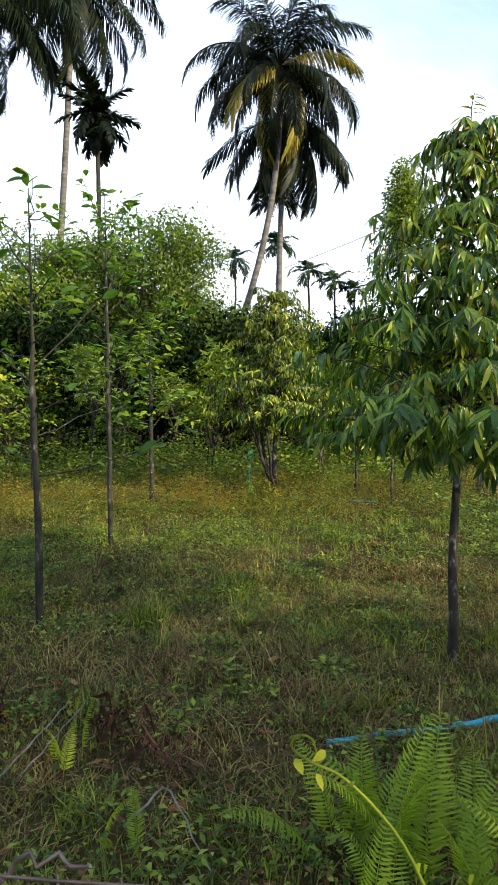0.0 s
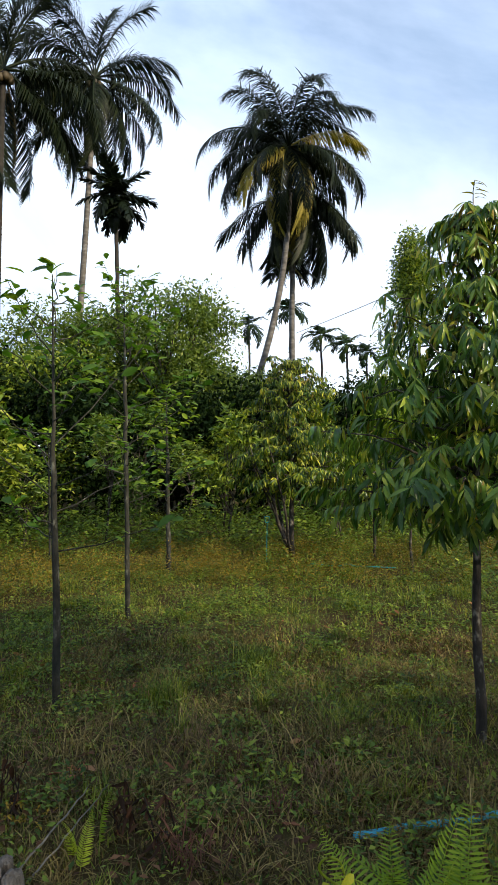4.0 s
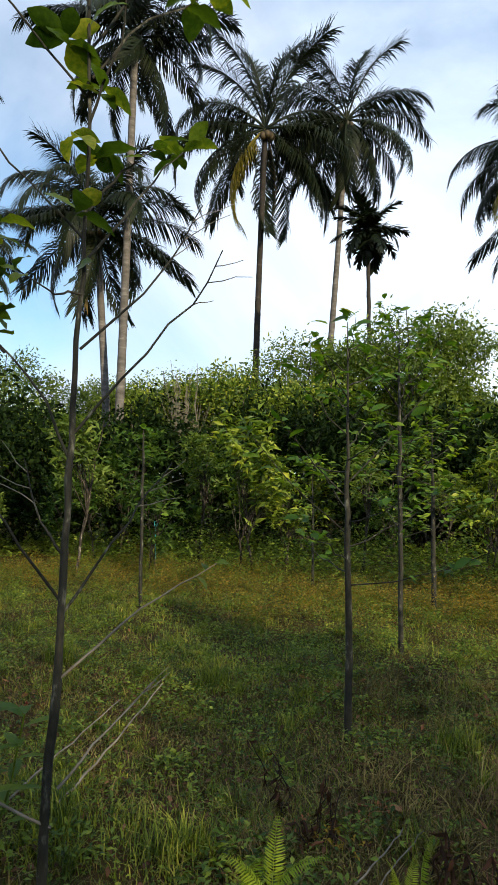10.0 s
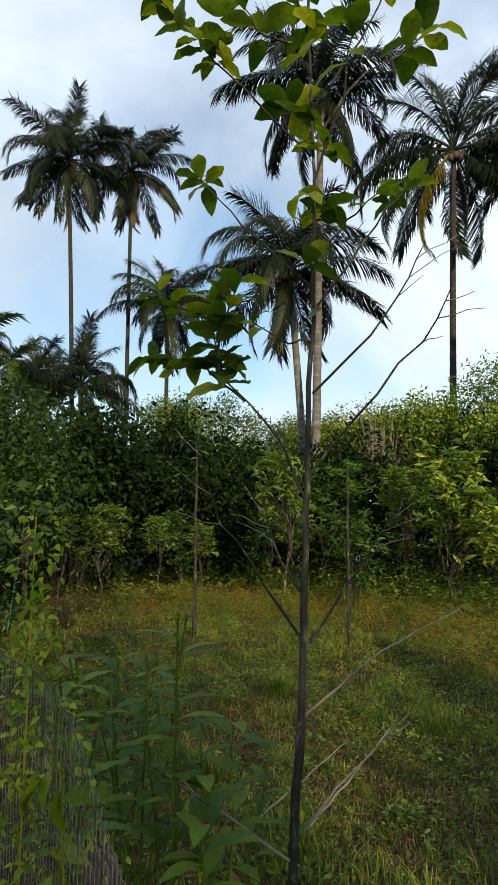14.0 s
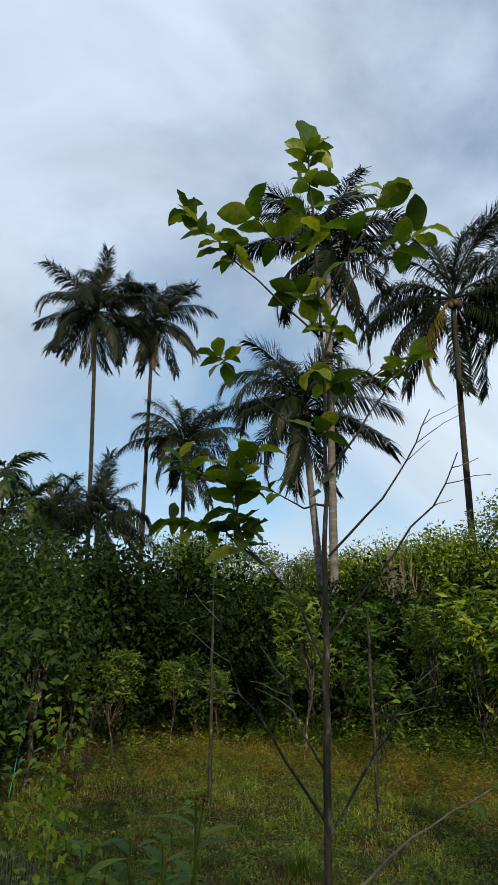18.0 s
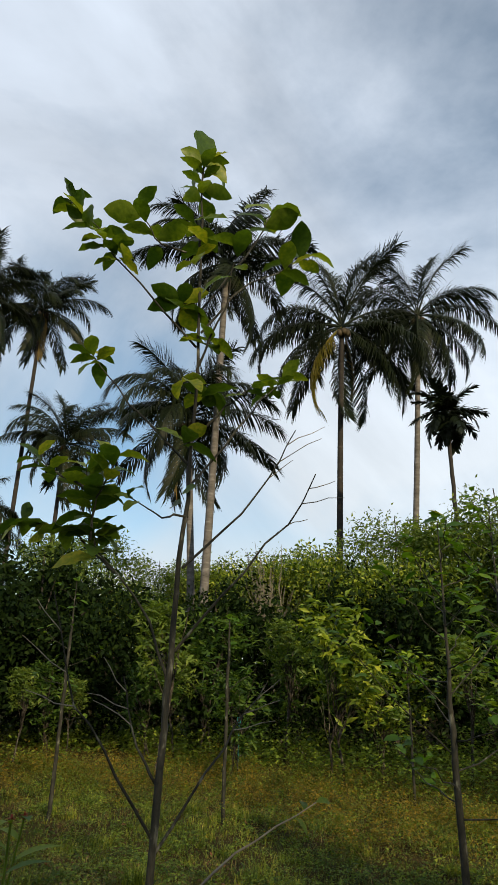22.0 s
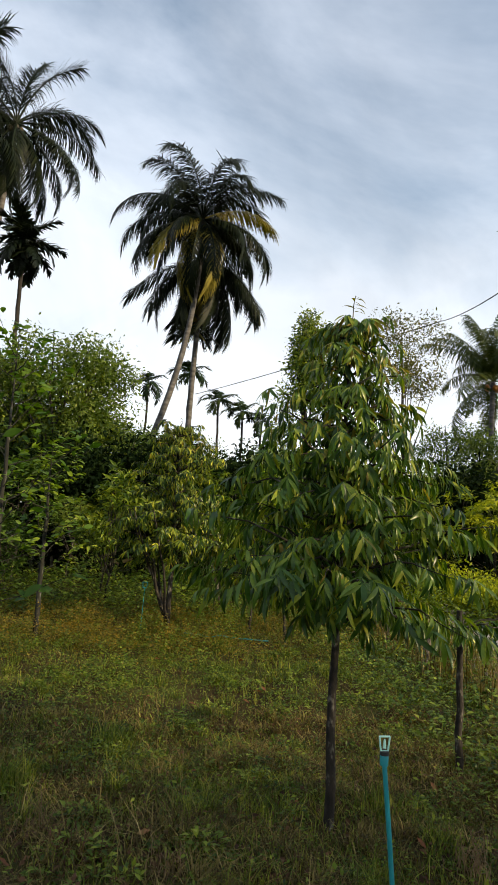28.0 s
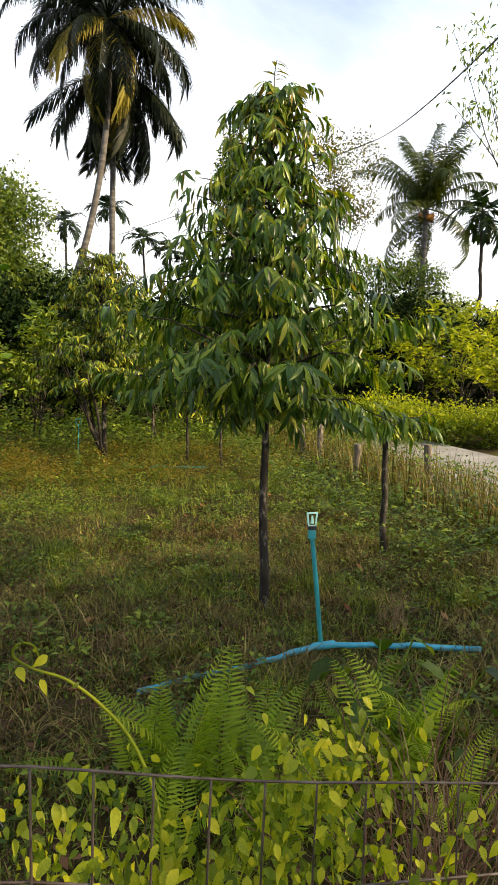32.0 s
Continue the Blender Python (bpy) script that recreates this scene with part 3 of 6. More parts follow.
# ---- palms ----
def frond_soup(length, arch, pairs, leaf_len, hang, rng, width=0.02, torn=0.0, bow=1.7, tilt=0.0, open_angle=74):
    """A feather frond: leaves the crown along +y, arching down, with leaflets that hang on both sides."""
    n = 16
    t = np.linspace(0, 1, n)
    ang = -arch * t ** bow
    step = length / (n - 1)
    pts = np.zeros((n, 3))
    for i in range(1, n):
        pts[i] = pts[i - 1] + step * np.array((0, math.cos(ang[i]), math.sin(ang[i])))
    pts[:, 0] += rng.normal(0, 0.06) * length * t ** 2
    down = np.array((0, -math.sin(radians(tilt)), -math.cos(radians(tilt))))
    s = Soup()
    tube(s, pts, np.linspace(0.05, 0.006, n) * length / 4, 4)
    u = np.linspace(0.14, 0.995, pairs)
    pos = np.stack([np.interp(u, t, pts[:, k]) for k in range(3)], -1)
    way = unit(np.stack([np.interp(u, t, np.gradient(pts[:, k])) for k in range(3)], -1))
    upv = np.cross(np.array((1.0, 0, 0)), way)
    shape_len = leaf_len * (0.4 + 0.6 * np.sin(np.pi * np.clip(0.15 + 0.78 * u, 0, 1)) ** 0.7)
    for side in (-1, 1):
        keep = rng.random(pairs) > torn
        k = int(keep.sum())
        spread = np.radians(open_angle - (open_angle - 32) * u[keep] ** 1.5 + rng.normal(0, 9, k))[:, None]
        wave = 0.15 * np.sin(11 * u[keep] + rng.uniform(0, 6))
        h = np.clip(hang + wave + rng.normal(0, 0.2, k), 0, 1.4)[:, None]
        d = unit(side * np.sin(spread) * np.array((1.0, 0, 0)) + np.cos(spread) * way[keep] + 0.3 * upv[keep] * (1 - h) + 0.4 * h * down)
        ln = shape_len[keep] * rng.uniform(0.85, 1.12, k)
        p0 = pos[keep]
        p1 = p0 + d * (ln * 0.32)[:, None]
        d2 = unit(d + down * (0.1 + 1.25 * h))
        p2 = p1 + d2 * (ln * 0.34)[:, None]
        d3 = unit(d2 + down * (0.2 + 1.55 * h))
        p3 = p2 + d3 * (ln * 0.34)[:, None]
        sv = unit(np.cross(d, upv[keep] + 0.3 * side * np.array((1.0, 0, 0)))) * width
        q = np.stack([p0 - sv * 0.5, p0 + sv * 0.5, p1 - sv, p1 + sv, p2 - sv * 0.8, p2 + sv * 0.8, p3], 1).reshape(-1, 3)
        b = np.arange(k)[:, None, None] * 7
        s.add(q, (b + np.array([[0, 1, 3], [0, 3, 2], [2, 3, 5], [2, 5, 4], [4, 5, 6]])[None]).reshape(-1, 3))
    return s


frond_rng = np.random.default_rng(21)
FRONDS = {}
for kind, (length, arch, hang, tilt) in dict(spear=(4.1, 0.85, 0.2, 60), young=(4.4, 1.85, 0.6, 42), mid=(4.5, 1.7, 0.85, 18), old=(4.3, 1.05, 1.0, -25), dead=(3.6, 0.4, 1.2, -70)).items():
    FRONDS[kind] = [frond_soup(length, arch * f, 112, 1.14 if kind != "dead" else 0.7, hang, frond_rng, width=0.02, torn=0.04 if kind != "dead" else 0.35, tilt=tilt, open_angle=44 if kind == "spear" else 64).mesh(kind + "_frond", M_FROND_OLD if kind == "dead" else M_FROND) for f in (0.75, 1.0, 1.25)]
# fronds in the lighter copy that carries painted sunlight
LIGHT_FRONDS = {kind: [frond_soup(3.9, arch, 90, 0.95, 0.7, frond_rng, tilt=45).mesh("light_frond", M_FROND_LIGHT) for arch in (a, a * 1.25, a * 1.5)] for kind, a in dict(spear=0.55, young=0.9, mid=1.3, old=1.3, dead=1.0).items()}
FRONDS["gold"] = [frond_soup(4.2, 1.5, 112, 1.12, 0.9, frond_rng, width=0.021, tilt=t).mesh("gold_frond", M_GOLD) for t in (20, -25)]


def trunk_path(base, via, top, n=16):
    """A trunk from its foot through one place on the way to the crown."""
    b, v, c = (np.asarray(p, float) for p in (base, via, top))
    tv = np.clip((v[2] - b[2]) / (c[2] - b[2]), 0.1, 0.9)
    ctrl = (v - (1 - tv) ** 2 * b - tv ** 2 * c) / (2 * tv * (1 - tv))
    t = np.linspace(0, 1, n)[:, None]
    return (1 - t) ** 2 * b + 2 * t * (1 - t) * ctrl + t ** 2 * c


def coconut_palm(base, via, top, size, seed, label, bark=None, counts=(4, 7, 10, 8, 2), turn=0.0, thick=0.14, nuts=4, sink=0.0, kinds=None, fronds=(), husk=None):
    rng = np.random.default_rng(seed)
    bark = bark or M_PALMBARK
    palm = thing("coconut_palm", base[0], base[1], 0, label, "palm tree", "coconut palms")
    off = np.array((base[0], base[1], 0))
    pts = trunk_path(base, via, top) - off
    fine = np.stack([np.interp(np.linspace(0, 15, 61), np.arange(16), pts[:, k]) for k in range(3)], -1)
    r = thick * (0.75 + 0.35 * np.linspace(1, 0, 61) ** 2 + 0.7 * np.exp(-fine[:, 2] / 0.4))
    r = r * (1 + 0.035 * (np.arange(61) % 2))
    part("trunk", tube(Soup(), fine, r, 10), bark, palm)
    crown = Vector(pts[-1])
    tilts = dict(spear=(60, 84), young=(38, 64), mid=(2, 42), old=(-56, 4), dead=(-82, -68))
    golden = 137.5
    k = 0
    # fronds set one by one: bearing round the crown as seen from the orchard's fence (0 to the east, 90 up), depth, kind
    b = math.atan2(base[0], base[1])
    for angle, depth, kind in fronds:
        d = Vector((math.cos(b), -math.sin(b), 0)) * math.cos(radians(angle)) + Vector((0, 0, math.sin(radians(angle)))) + Vector((math.sin(b), math.cos(b), 0)) * depth * (0.35 if kind == "spear" else 1.0)
        d.normalize()
        me = FRONDS["gold"][0 if d.z > -0.2 else 1] if kind == "gold" else FRONDS[kind][int(rng.integers(3))]
        f = new("frond", me)
        f.parent = palm
        sc = size * rng.uniform(0.92, 1.06)
        f.matrix_basis = Matrix.Translation(crown + Vector((0, 0, 0.1 * size))) @ Euler((math.asin(d.z), 0, math.atan2(-d.x, d.y)), "XYZ").to_matrix().to_4x4() @ Matrix.Rotation(rng.normal(0, 0.3), 4, "Y") @ Matrix.Diagonal((sc, sc, sc, 1))
    for kind, count in zip(("spear", "young", "mid", "old", "dead"), counts):
        lo, hi = tilts[kind]
        for i in range(count):
            az = golden * k + rng.normal(0, 10) + turn
            el = lo + (hi - lo) * ((i + 0.5) / count) + rng.normal(0, 4) - sink
            me = (kinds or FRONDS)[kind][int(rng.integers(3))]
            f = new("frond", me)
            f.parent = palm
            sc = size * rng.uniform(0.9, 1.08)
            f.matrix_basis = Matrix.Translation(crown + Vector((0, 0, 0.1 * size))) @ Euler((radians(el), 0, radians(az)), "XYZ").to_matrix().to_4x4() @ Matrix.Rotation(rng.normal(0, 0.4), 4, "Y") @ Matrix.Diagonal((sc, sc, sc, 1))
            k += 1
    for i in range(nuts):
        a = rng.uniform(0, 6.28)
        nut = Soup()
        bm = bmesh.new()
        bmesh.ops.create_icosphere(bm, subdivisions=2, radius=0.13 * size)
        nut.add([v.co for v in bm.verts], [[v.index for v in f.verts] for f in bm.faces])
        bm.free()
        ob = part("coconut", nut, husk or M_HUSK, palm, "ripe brown coconut" if husk is None else "orange young coconut")
        ob.location = crown + Vector((0.28 * math.cos(a), 0.28 * math.sin(a), -0.25 - 0.15 * rng.random())) * size
        ob.scale = (1, 1, 1.25)
    return palm


ARECA_FRONDS = [frond_soup(1.8, a, 20, 0.6, 0.4, frond_rng, width=0.05, torn=0.08, bow=1.3).mesh("areca_frond", M_ARECA) for a in (1.5, 2.2)]


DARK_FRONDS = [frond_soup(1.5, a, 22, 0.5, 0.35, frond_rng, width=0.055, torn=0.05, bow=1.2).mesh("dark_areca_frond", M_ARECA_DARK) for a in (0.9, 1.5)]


def areca_palm(base, top, size, seed, count=11, thick=0.06, drop=115, label="slender areca palm with a small tufted crown", leaves=None):
    rng = np.random.default_rng(seed)
    palm = thing("areca_palm", base[0], base[1], 0, label, "palm tree", "areca palms")
    b, t = np.array((0, 0, 0.0)), np.array((top[0] - base[0], top[1] - base[1], top[2]))
    pts = bend(b, t, 24, 0, rng, 0.03)
    r = thick * np.linspace(1.15, 0.75, 24) * (1 + 0.05 * (np.arange(24) % 2))
    part("trunk", tube(Soup(), pts, r, 8), M_BACKLITPALM, palm)
    shaft = tube(Soup(), [t, t + (0, 0, 0.35 * size), t + (0, 0, 0.7 * size)], [thick * 1.1, thick * 1.2, thick * 0.5], 8)
    part("crownshaft", shaft, M_ARECA, palm, "smooth green crownshaft")
    for k in range(count):
        el = 78 - drop * (k / count) + rng.normal(0, 6)
        f = new("frond", (leaves or ARECA_FRONDS)[k % 2])
        f.parent = palm
        sc = size * rng.uniform(0.85, 1.1)
        f.matrix_basis = Matrix.Translation(Vector(t) + Vector((0, 0, 0.6 * size))) @ Euler((radians(el), 0, radians(137.5 * k + rng.normal(0, 12))), "XYZ").to_matrix().to_4x4() @ Matrix.Diagonal((sc, sc, sc, 1))
    return palm


coconut_palm((-2.2, 24.0, 0), (-0.46, 24.0, 3.85), (1.14, 23.97, 13.6), 0.88, 1, "leaning coconut palm with a full crown and yellowing fronds", counts=(0, 0, 0, 0, 0), fronds=(
    (108, 0.4, "young"), (92, 0.6, "young"), (78, 0.5, "young"), (118, -0.3, "young"), (130, 0.3, "young"), (62, 0.2, "young"), (50, -0.2, "young"), (34, 0.1, "gold"), (40, 0.8, "mid"), (150, -0.2, "mid"), (160, 0.3, "mid"), (172, -0.1, "mid"), (186, 0.3, "mid"), (197, -0.2, "old"), (210, 0.2, "old"),
    (232, -0.4, "gold"), (245, 0.3, "old"), (205, -0.9, "gold"), (300, -0.7, "gold"), (10, 0.2, "mid"), (358, -0.3, "mid"), (346, 0.2, "old"), (334, -0.2, "old"), (320, 0.4, "old"), (150, 1.2, "young"), (30, 1.2, "young"), (250, -1.0, "mid"), (290, -1.2, "mid"), (200, -1.0, "old"), (340, -1.0, "old"), (75, -0.8, "young"), (100, -0.5, "young"), (86, -0.7, "young"), (112, 0.8, "young"), (66, -0.5, "young"), (125, -0.8, "young")))
coconut_palm((1.3, 26.0, 0), (1.26, 26.0, 6.6), (1.5, 26.0, 12.8), 0.92, 2, "coconut palm with a straight trunk and hanging old fronds", counts=(0, 0, 0, 0, 0), fronds=(
    (205, 0.1, "old"), (218, -0.2, "old"), (228, 0.2, "old"), (238, -0.1, "gold"), (250, 0.2, "old"), (262, -0.3, "old"), (275, 0.2, "old"), (285, -0.3, "gold"), (295, 0.1, "old"), (305, -0.2, "old"), (315, 0.2, "old"), (326, -0.1, "old"), (338, 0.2, "old"), (190, 0.3, "old"), (350, 0.3, "mid"), (230, 0.8, "old"), (310, 0.8, "old"), (215, -0.7, "old"), (245, -0.9, "old"), (268, -0.6, "old"), (296, -0.8, "old"), (325, -0.7, "old"), (256, 0.5, "old"), (302, 0.4, "old")))
coconut_palm((-9.35, 21.0, 0), (-9.28, 21.0, 4.0), (-8.95, 21.1, 15.2), 1.02, 3, "tall coconut palm with a trunk coloured as backlit and an open crown", bark=M_BACKLITPALM, counts=(0, 0, 0, 0, 0), fronds=(
    (112, 0.1, "spear"), (103, -0.2, "spear"), (94, 0.2, "spear"), (86, -0.1, "spear"), (77, 0.1, "spear"), (70, -0.2, "spear"), (128, 0.2, "young"), (142, -0.2, "young"), (158, 0.1, "mid"), (172, -0.1, "mid"), (188, 0.2, "mid"), (205, -0.1, "old"), (222, 0.1, "gold"), (38, 0.1, "mid"), (22, 0.4, "mid"), (2, -0.2, "mid"),
    (335, 0.2, "old"), (318, -0.2, "old"), (286, 0.1, "dead"), (262, 0.3, "old"), (296, 0.3, "old"), (60, 0.9, "young"), (130, 1.0, "young"), (210, 0.9, "old"), (340, 0.9, "old")))
coconut_palm((-7.5, 22.8, 0), (-7.22, 22.8, 2.8), (-6.23, 23.0, 16.0), 0.86, 4, "coconut palm with a slender pale trunk and dense crown", counts=(0, 0, 0, 0, 0), fronds=(
    (108, 0.1, "spear"), (96, -0.2, "spear"), (86, 0.2, "spear"), (74, -0.1, "spear"), (120, 0.2, "young"), (60, 0.3, "young"), (136, -0.3, "young"), (40, -0.1, "mid"), (28, 0.2, "young"), (150, 0.3, "mid"), (175, -0.1, "mid"), (190, 0.2, "old"), (206, -0.2, "old"), (222, 0.1, "old"), (236, -0.2, "old"), (250, 0.3, "old"), (278, -0.3, "old"),
    (296, 0.2, "old"), (312, -0.1, "old"), (328, 0.1, "old"), (344, -0.2, "mid"), (2, 0.1, "mid"), (100, 1.0, "young"), (200, 0.9, "old"), (330, 0.9, "old"), (262, -1.0, "old")))
coconut_palm((-9.65, 12.8, 0), (-9.59, 12.8, 2.0), (-9.41, 12.95, 13.4), 0.7, 5, "coconut palm with a pale ringed trunk", counts=(4, 6, 8, 8, 0), thick=0.12)
coconut_palm((-10.3, 13.6, 0), (-10.36, 13.5, 2.0), (-10.64, 13.1, 8.5), 0.7, 6, "shorter coconut palm with long drooping fronds", counts=(4, 7, 9, 7, 1), thick=0.12)
coconut_palm((-27.9, 17.6, 0), (-28.1, 17.5, 5.5), (-28.49, 16.9, 20.6), 0.95, 7, "distant tall coconut palm with a dense crown", bark=M_BACKLITPALM, counts=(4, 7, 9, 9, 1))
coconut_palm((-28.0, 20.9, 0), (-28.1, 20.9, 8.0), (-28.17, 20.9, 21.6), 0.9, 8, "distant tall coconut palm with a slim trunk", bark=M_BACKLITPALM, counts=(4, 7, 8, 9, 1))
coconut_palm((-25.9, 22.0, 0), (-25.95, 22.0, 6.0), (-25.99, 22.0, 13.0), 0.9, 9, "distant coconut palm of medium height", bark=M_BACKLITPALM, counts=(4, 7, 9, 6, 1))
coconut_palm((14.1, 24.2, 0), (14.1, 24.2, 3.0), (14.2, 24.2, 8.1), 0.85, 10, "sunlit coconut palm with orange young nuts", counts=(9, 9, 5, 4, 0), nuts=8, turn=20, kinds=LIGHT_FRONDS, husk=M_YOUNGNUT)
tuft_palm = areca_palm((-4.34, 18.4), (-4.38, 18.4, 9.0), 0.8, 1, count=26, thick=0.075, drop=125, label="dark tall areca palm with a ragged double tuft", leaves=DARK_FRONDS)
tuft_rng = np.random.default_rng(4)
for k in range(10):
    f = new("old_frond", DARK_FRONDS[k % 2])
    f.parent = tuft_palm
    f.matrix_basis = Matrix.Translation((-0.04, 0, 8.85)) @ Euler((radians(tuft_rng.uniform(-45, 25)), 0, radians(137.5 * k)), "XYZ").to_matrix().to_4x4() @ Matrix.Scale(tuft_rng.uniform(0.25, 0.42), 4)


# ---- trees and bushes ----
def crown_leaves(rng, clumps, spread, per, size, shape, soup, hang=0.2, flat=0.7, rosette=False):
    """Leaves in loose clumps, or in whorls, round the given places."""
    k = len(clumps) * per
    c = np.repeat(clumps, per, 0)
    off = rng.normal(0, 1, (k, 3)) * spread * np.array((1, 1, flat))
    p = c + off
    d = unit(unit(off) * 0.8 + rng.normal(0, 0.6, (k, 3)) + np.array((0, 0, -hang)))
    up = unit(rng.normal(0, 0.8, (k, 3)) + np.array((0.25, -0.2, 0.9)))
    if rosette:
        a = np.tile(np.arange(per) * 2.4, len(clumps)) + np.repeat(rng.uniform(0, 6.28, len(clumps)), per) + rng.normal(0, 0.3, k)
        axis = np.repeat(unit(rng.normal(0, 0.45, (len(clumps), 3)) + np.array((0, 0, 1.0))), per, 0)
        p = c + rng.normal(0, 0.02, (k, 3)) + axis * (np.tile(np.arange(per) / per, len(clumps)) * spread * 2.0)[:, None]
        d = unit(np.stack([np.cos(a), np.sin(a), 0.05 - hang + rng.normal(0, 0.5, k)], -1) + 0.3 * axis)
        up = unit(axis + rng.normal(0, 0.6, (k, 3)))
    return strew(soup, shape, p, turns(d, up), size * rng.uniform(0.6, 1.2, k))


def blob_clumps(rng, n, height, base, radius, fullness=0.75, lean=(0, 0)):
    """Clump places in an uneven crown."""
    lobes = 9
    u = unit(rng.normal(0, 1, (lobes, 3)) + np.array((0, 0, 0.15)))
    mid, half = (height + base) / 2, (height - base) / 2
    size = rng.uniform(0.3, 0.55, lobes)
    hub = u * (1.02 - size)[:, None]
    pick = rng.integers(0, lobes, n)
    w = unit(rng.normal(0, 1, (n, 3))) * (fullness * 0.4 + (1 - fullness * 0.4) * rng.random(n) ** 0.5)[:, None]
    p = (hub[pick] + w * size[pick][:, None]) * np.array((radius, radius, half)) + np.array((0, 0, mid))
    p[:, 0] += lean[0] * p[:, 2]
    p[:, 1] += lean[1] * p[:, 2]
    return p


def broad_tree(name, label, category, group, height, base, radius, seed, mat, leaf, size, clumps, per, spread, trunk_r=0.06, stems=1, fullness=0.75, bark=None, hang=0.2, limbs=9, cone=0.0, rosette=False):
    """A bush or tree: stems, limbs out to the clumps, and a crown of many leaves. Stands at the origin."""
    rng = np.random.default_rng(seed)
    tree = thing(name, 0, 0, 0, label, category, group)
    c = blob_clumps(rng, clumps, height, base, radius, fullness)
    c[:, :2] *= (1.25 - cone * 1.45 * np.clip((c[:, 2:] - base) / (height - base), 0, 1)) if cone else 1.0
    for s in range(stems):
        foot = rng.normal(0, 0.08, 3) * (stems > 1) * np.array((1, 1, 0)) - np.array((0, 0, 0.05))
        head = np.array((rng.normal(0, radius * 0.25), rng.normal(0, radius * 0.25), height * rng.uniform(0.8, 0.95)))
        pts = bend(foot, head, 9, 0, rng, 0.05 * radius)
        part("trunk", tube(Soup(), pts, np.linspace(trunk_r, trunk_r * 0.15, 9), 7), bark or M_BARK, tree)
        for i in range(limbs):
            q = c[int(rng.integers(len(c)))]
            k = int(np.clip((q[2] / height) * 8 * rng.uniform(0.5, 0.8), 1, 6))
            part("limb", tube(Soup(), bend(pts[k], q, 5, -0.05, rng, 0.04), np.linspace(trunk_r * 0.45, trunk_r * 0.08, 5), 4), bark or M_BARK, tree)
    part("crown", crown_leaves(rng, c, spread, per, size, leaf, Soup(), hang, rosette=rosette), mat, tree)
    return tree


BROAD = (SMALL_LEAF[0] * (1.0, 1, 1), SMALL_LEAF[1])
LANCE = (SMALL_LEAF[0] * (0.72, 1, 1.6), SMALL_LEAF[1])


def put(protos, spots, group):
    """Stands copies of the prototypes on spots of (x, y, scale, turn, which), then the prototypes on the first ones."""
    used = set()
    for x, y, s, turn, which in spots:
        src = protos[which]
        m = pose(x, y, 0, 0, 0, turn) @ Matrix.Diagonal((s, s, s, 1))
        if which not in used:
            used.add(which)
            src.matrix_basis = m
            src.scale = (s, s, s)
        else:
            c = copy_thing(src, pose(x, y, 0, 0, 0, turn))
            c.scale = (s, s, s)


def polar(bearing, dist):
    """A place by its bearing (degrees to the right of +y) and distance from the origin."""
    return dist * math.sin(radians(bearing)), dist * math.cos(radians(bearing))


lay = random.Random(5)
front = [
    broad_tree("young_tree", "young broad-leaved tree with bright green leaves", "tree", "young orchard trees", 2.7, 0.7, 0.85, 31, M_BUSH, LANCE, 0.2, 115, 9, 0.06, 0.022, 2, limbs=14, rosette=True),
    broad_tree("young_tree", "leafy young tree with pale yellow-green leaves", "tree", "young orchard trees", 3.0, 0.6, 0.9, 32, M_YELLOW, LANCE, 0.18, 115, 9, 0.06, 0.022, 2, limbs=14, rosette=True),
    broad_tree("young_tree", "dense green young tree in the orchard", "tree", "young orchard trees", 2.2, 0.25, 0.95, 33, M_BUSH, LANCE, 0.19, 115, 9, 0.06, 0.025, 3, limbs=8, rosette=True),
    broad_tree("young_tree", "thin young tree with sparse dull leaves", "tree", "young orchard trees", 2.9, 1.1, 0.7, 34, M_RUBBER, LANCE, 0.18, 90, 8, 0.06, 0.03, 1, limbs=14, rosette=True),
    broad_tree("young_tree", "young tree with leaf colour darkened for shade", "tree", "young orchard trees", 2.7, 0.4, 0.95, 35, M_YOUNG_SHADE, LANCE, 0.19, 115, 9, 0.06, 0.022, 2, limbs=10, rosette=True),
    broad_tree("young_tree", "young tree with sunlit yellow-green leaves", "tree", "young orchard trees", 3.0, 0.9, 0.9, 36, M_SUNLIT, LANCE, 0.17, 95, 9, 0.06, 0.022, 1, limbs=16, rosette=True),
]
spots = []
# towards the west the tree with painted shade is set more often
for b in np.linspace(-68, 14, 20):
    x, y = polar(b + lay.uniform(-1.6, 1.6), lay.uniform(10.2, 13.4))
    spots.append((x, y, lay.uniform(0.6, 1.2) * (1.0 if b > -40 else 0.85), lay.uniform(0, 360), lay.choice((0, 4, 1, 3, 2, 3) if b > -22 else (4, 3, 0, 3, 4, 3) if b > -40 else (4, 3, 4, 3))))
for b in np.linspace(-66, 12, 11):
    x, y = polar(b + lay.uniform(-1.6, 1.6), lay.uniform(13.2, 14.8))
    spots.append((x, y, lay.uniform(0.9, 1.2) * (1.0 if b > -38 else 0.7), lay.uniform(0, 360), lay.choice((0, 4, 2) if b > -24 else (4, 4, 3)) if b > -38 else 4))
spots += [(7.77, 12.9, 1.0, 20, 5), (7.9, 11.6, 0.95, 140, 5), (9.6, 13.0, 1.05, 250, 5), (10.8, 11.6, 1.1, 60, 0), (6.2, 14.0, 1.0, 310, 0), (4.4, 14.2, 1.0, 190, 5), (12.5, 13.5, 1.2, 100, 5), (6.9, 13.4, 0.9, 45, 5), (8.7, 13.9, 1.0, 15, 0), (9.3, 12.0, 0.8, 75, 5), (11.6, 13.0, 0.9, 35, 5), (5.3, 13.0, 0.9, 275, 0)]
put(front, spots, "young orchard trees")
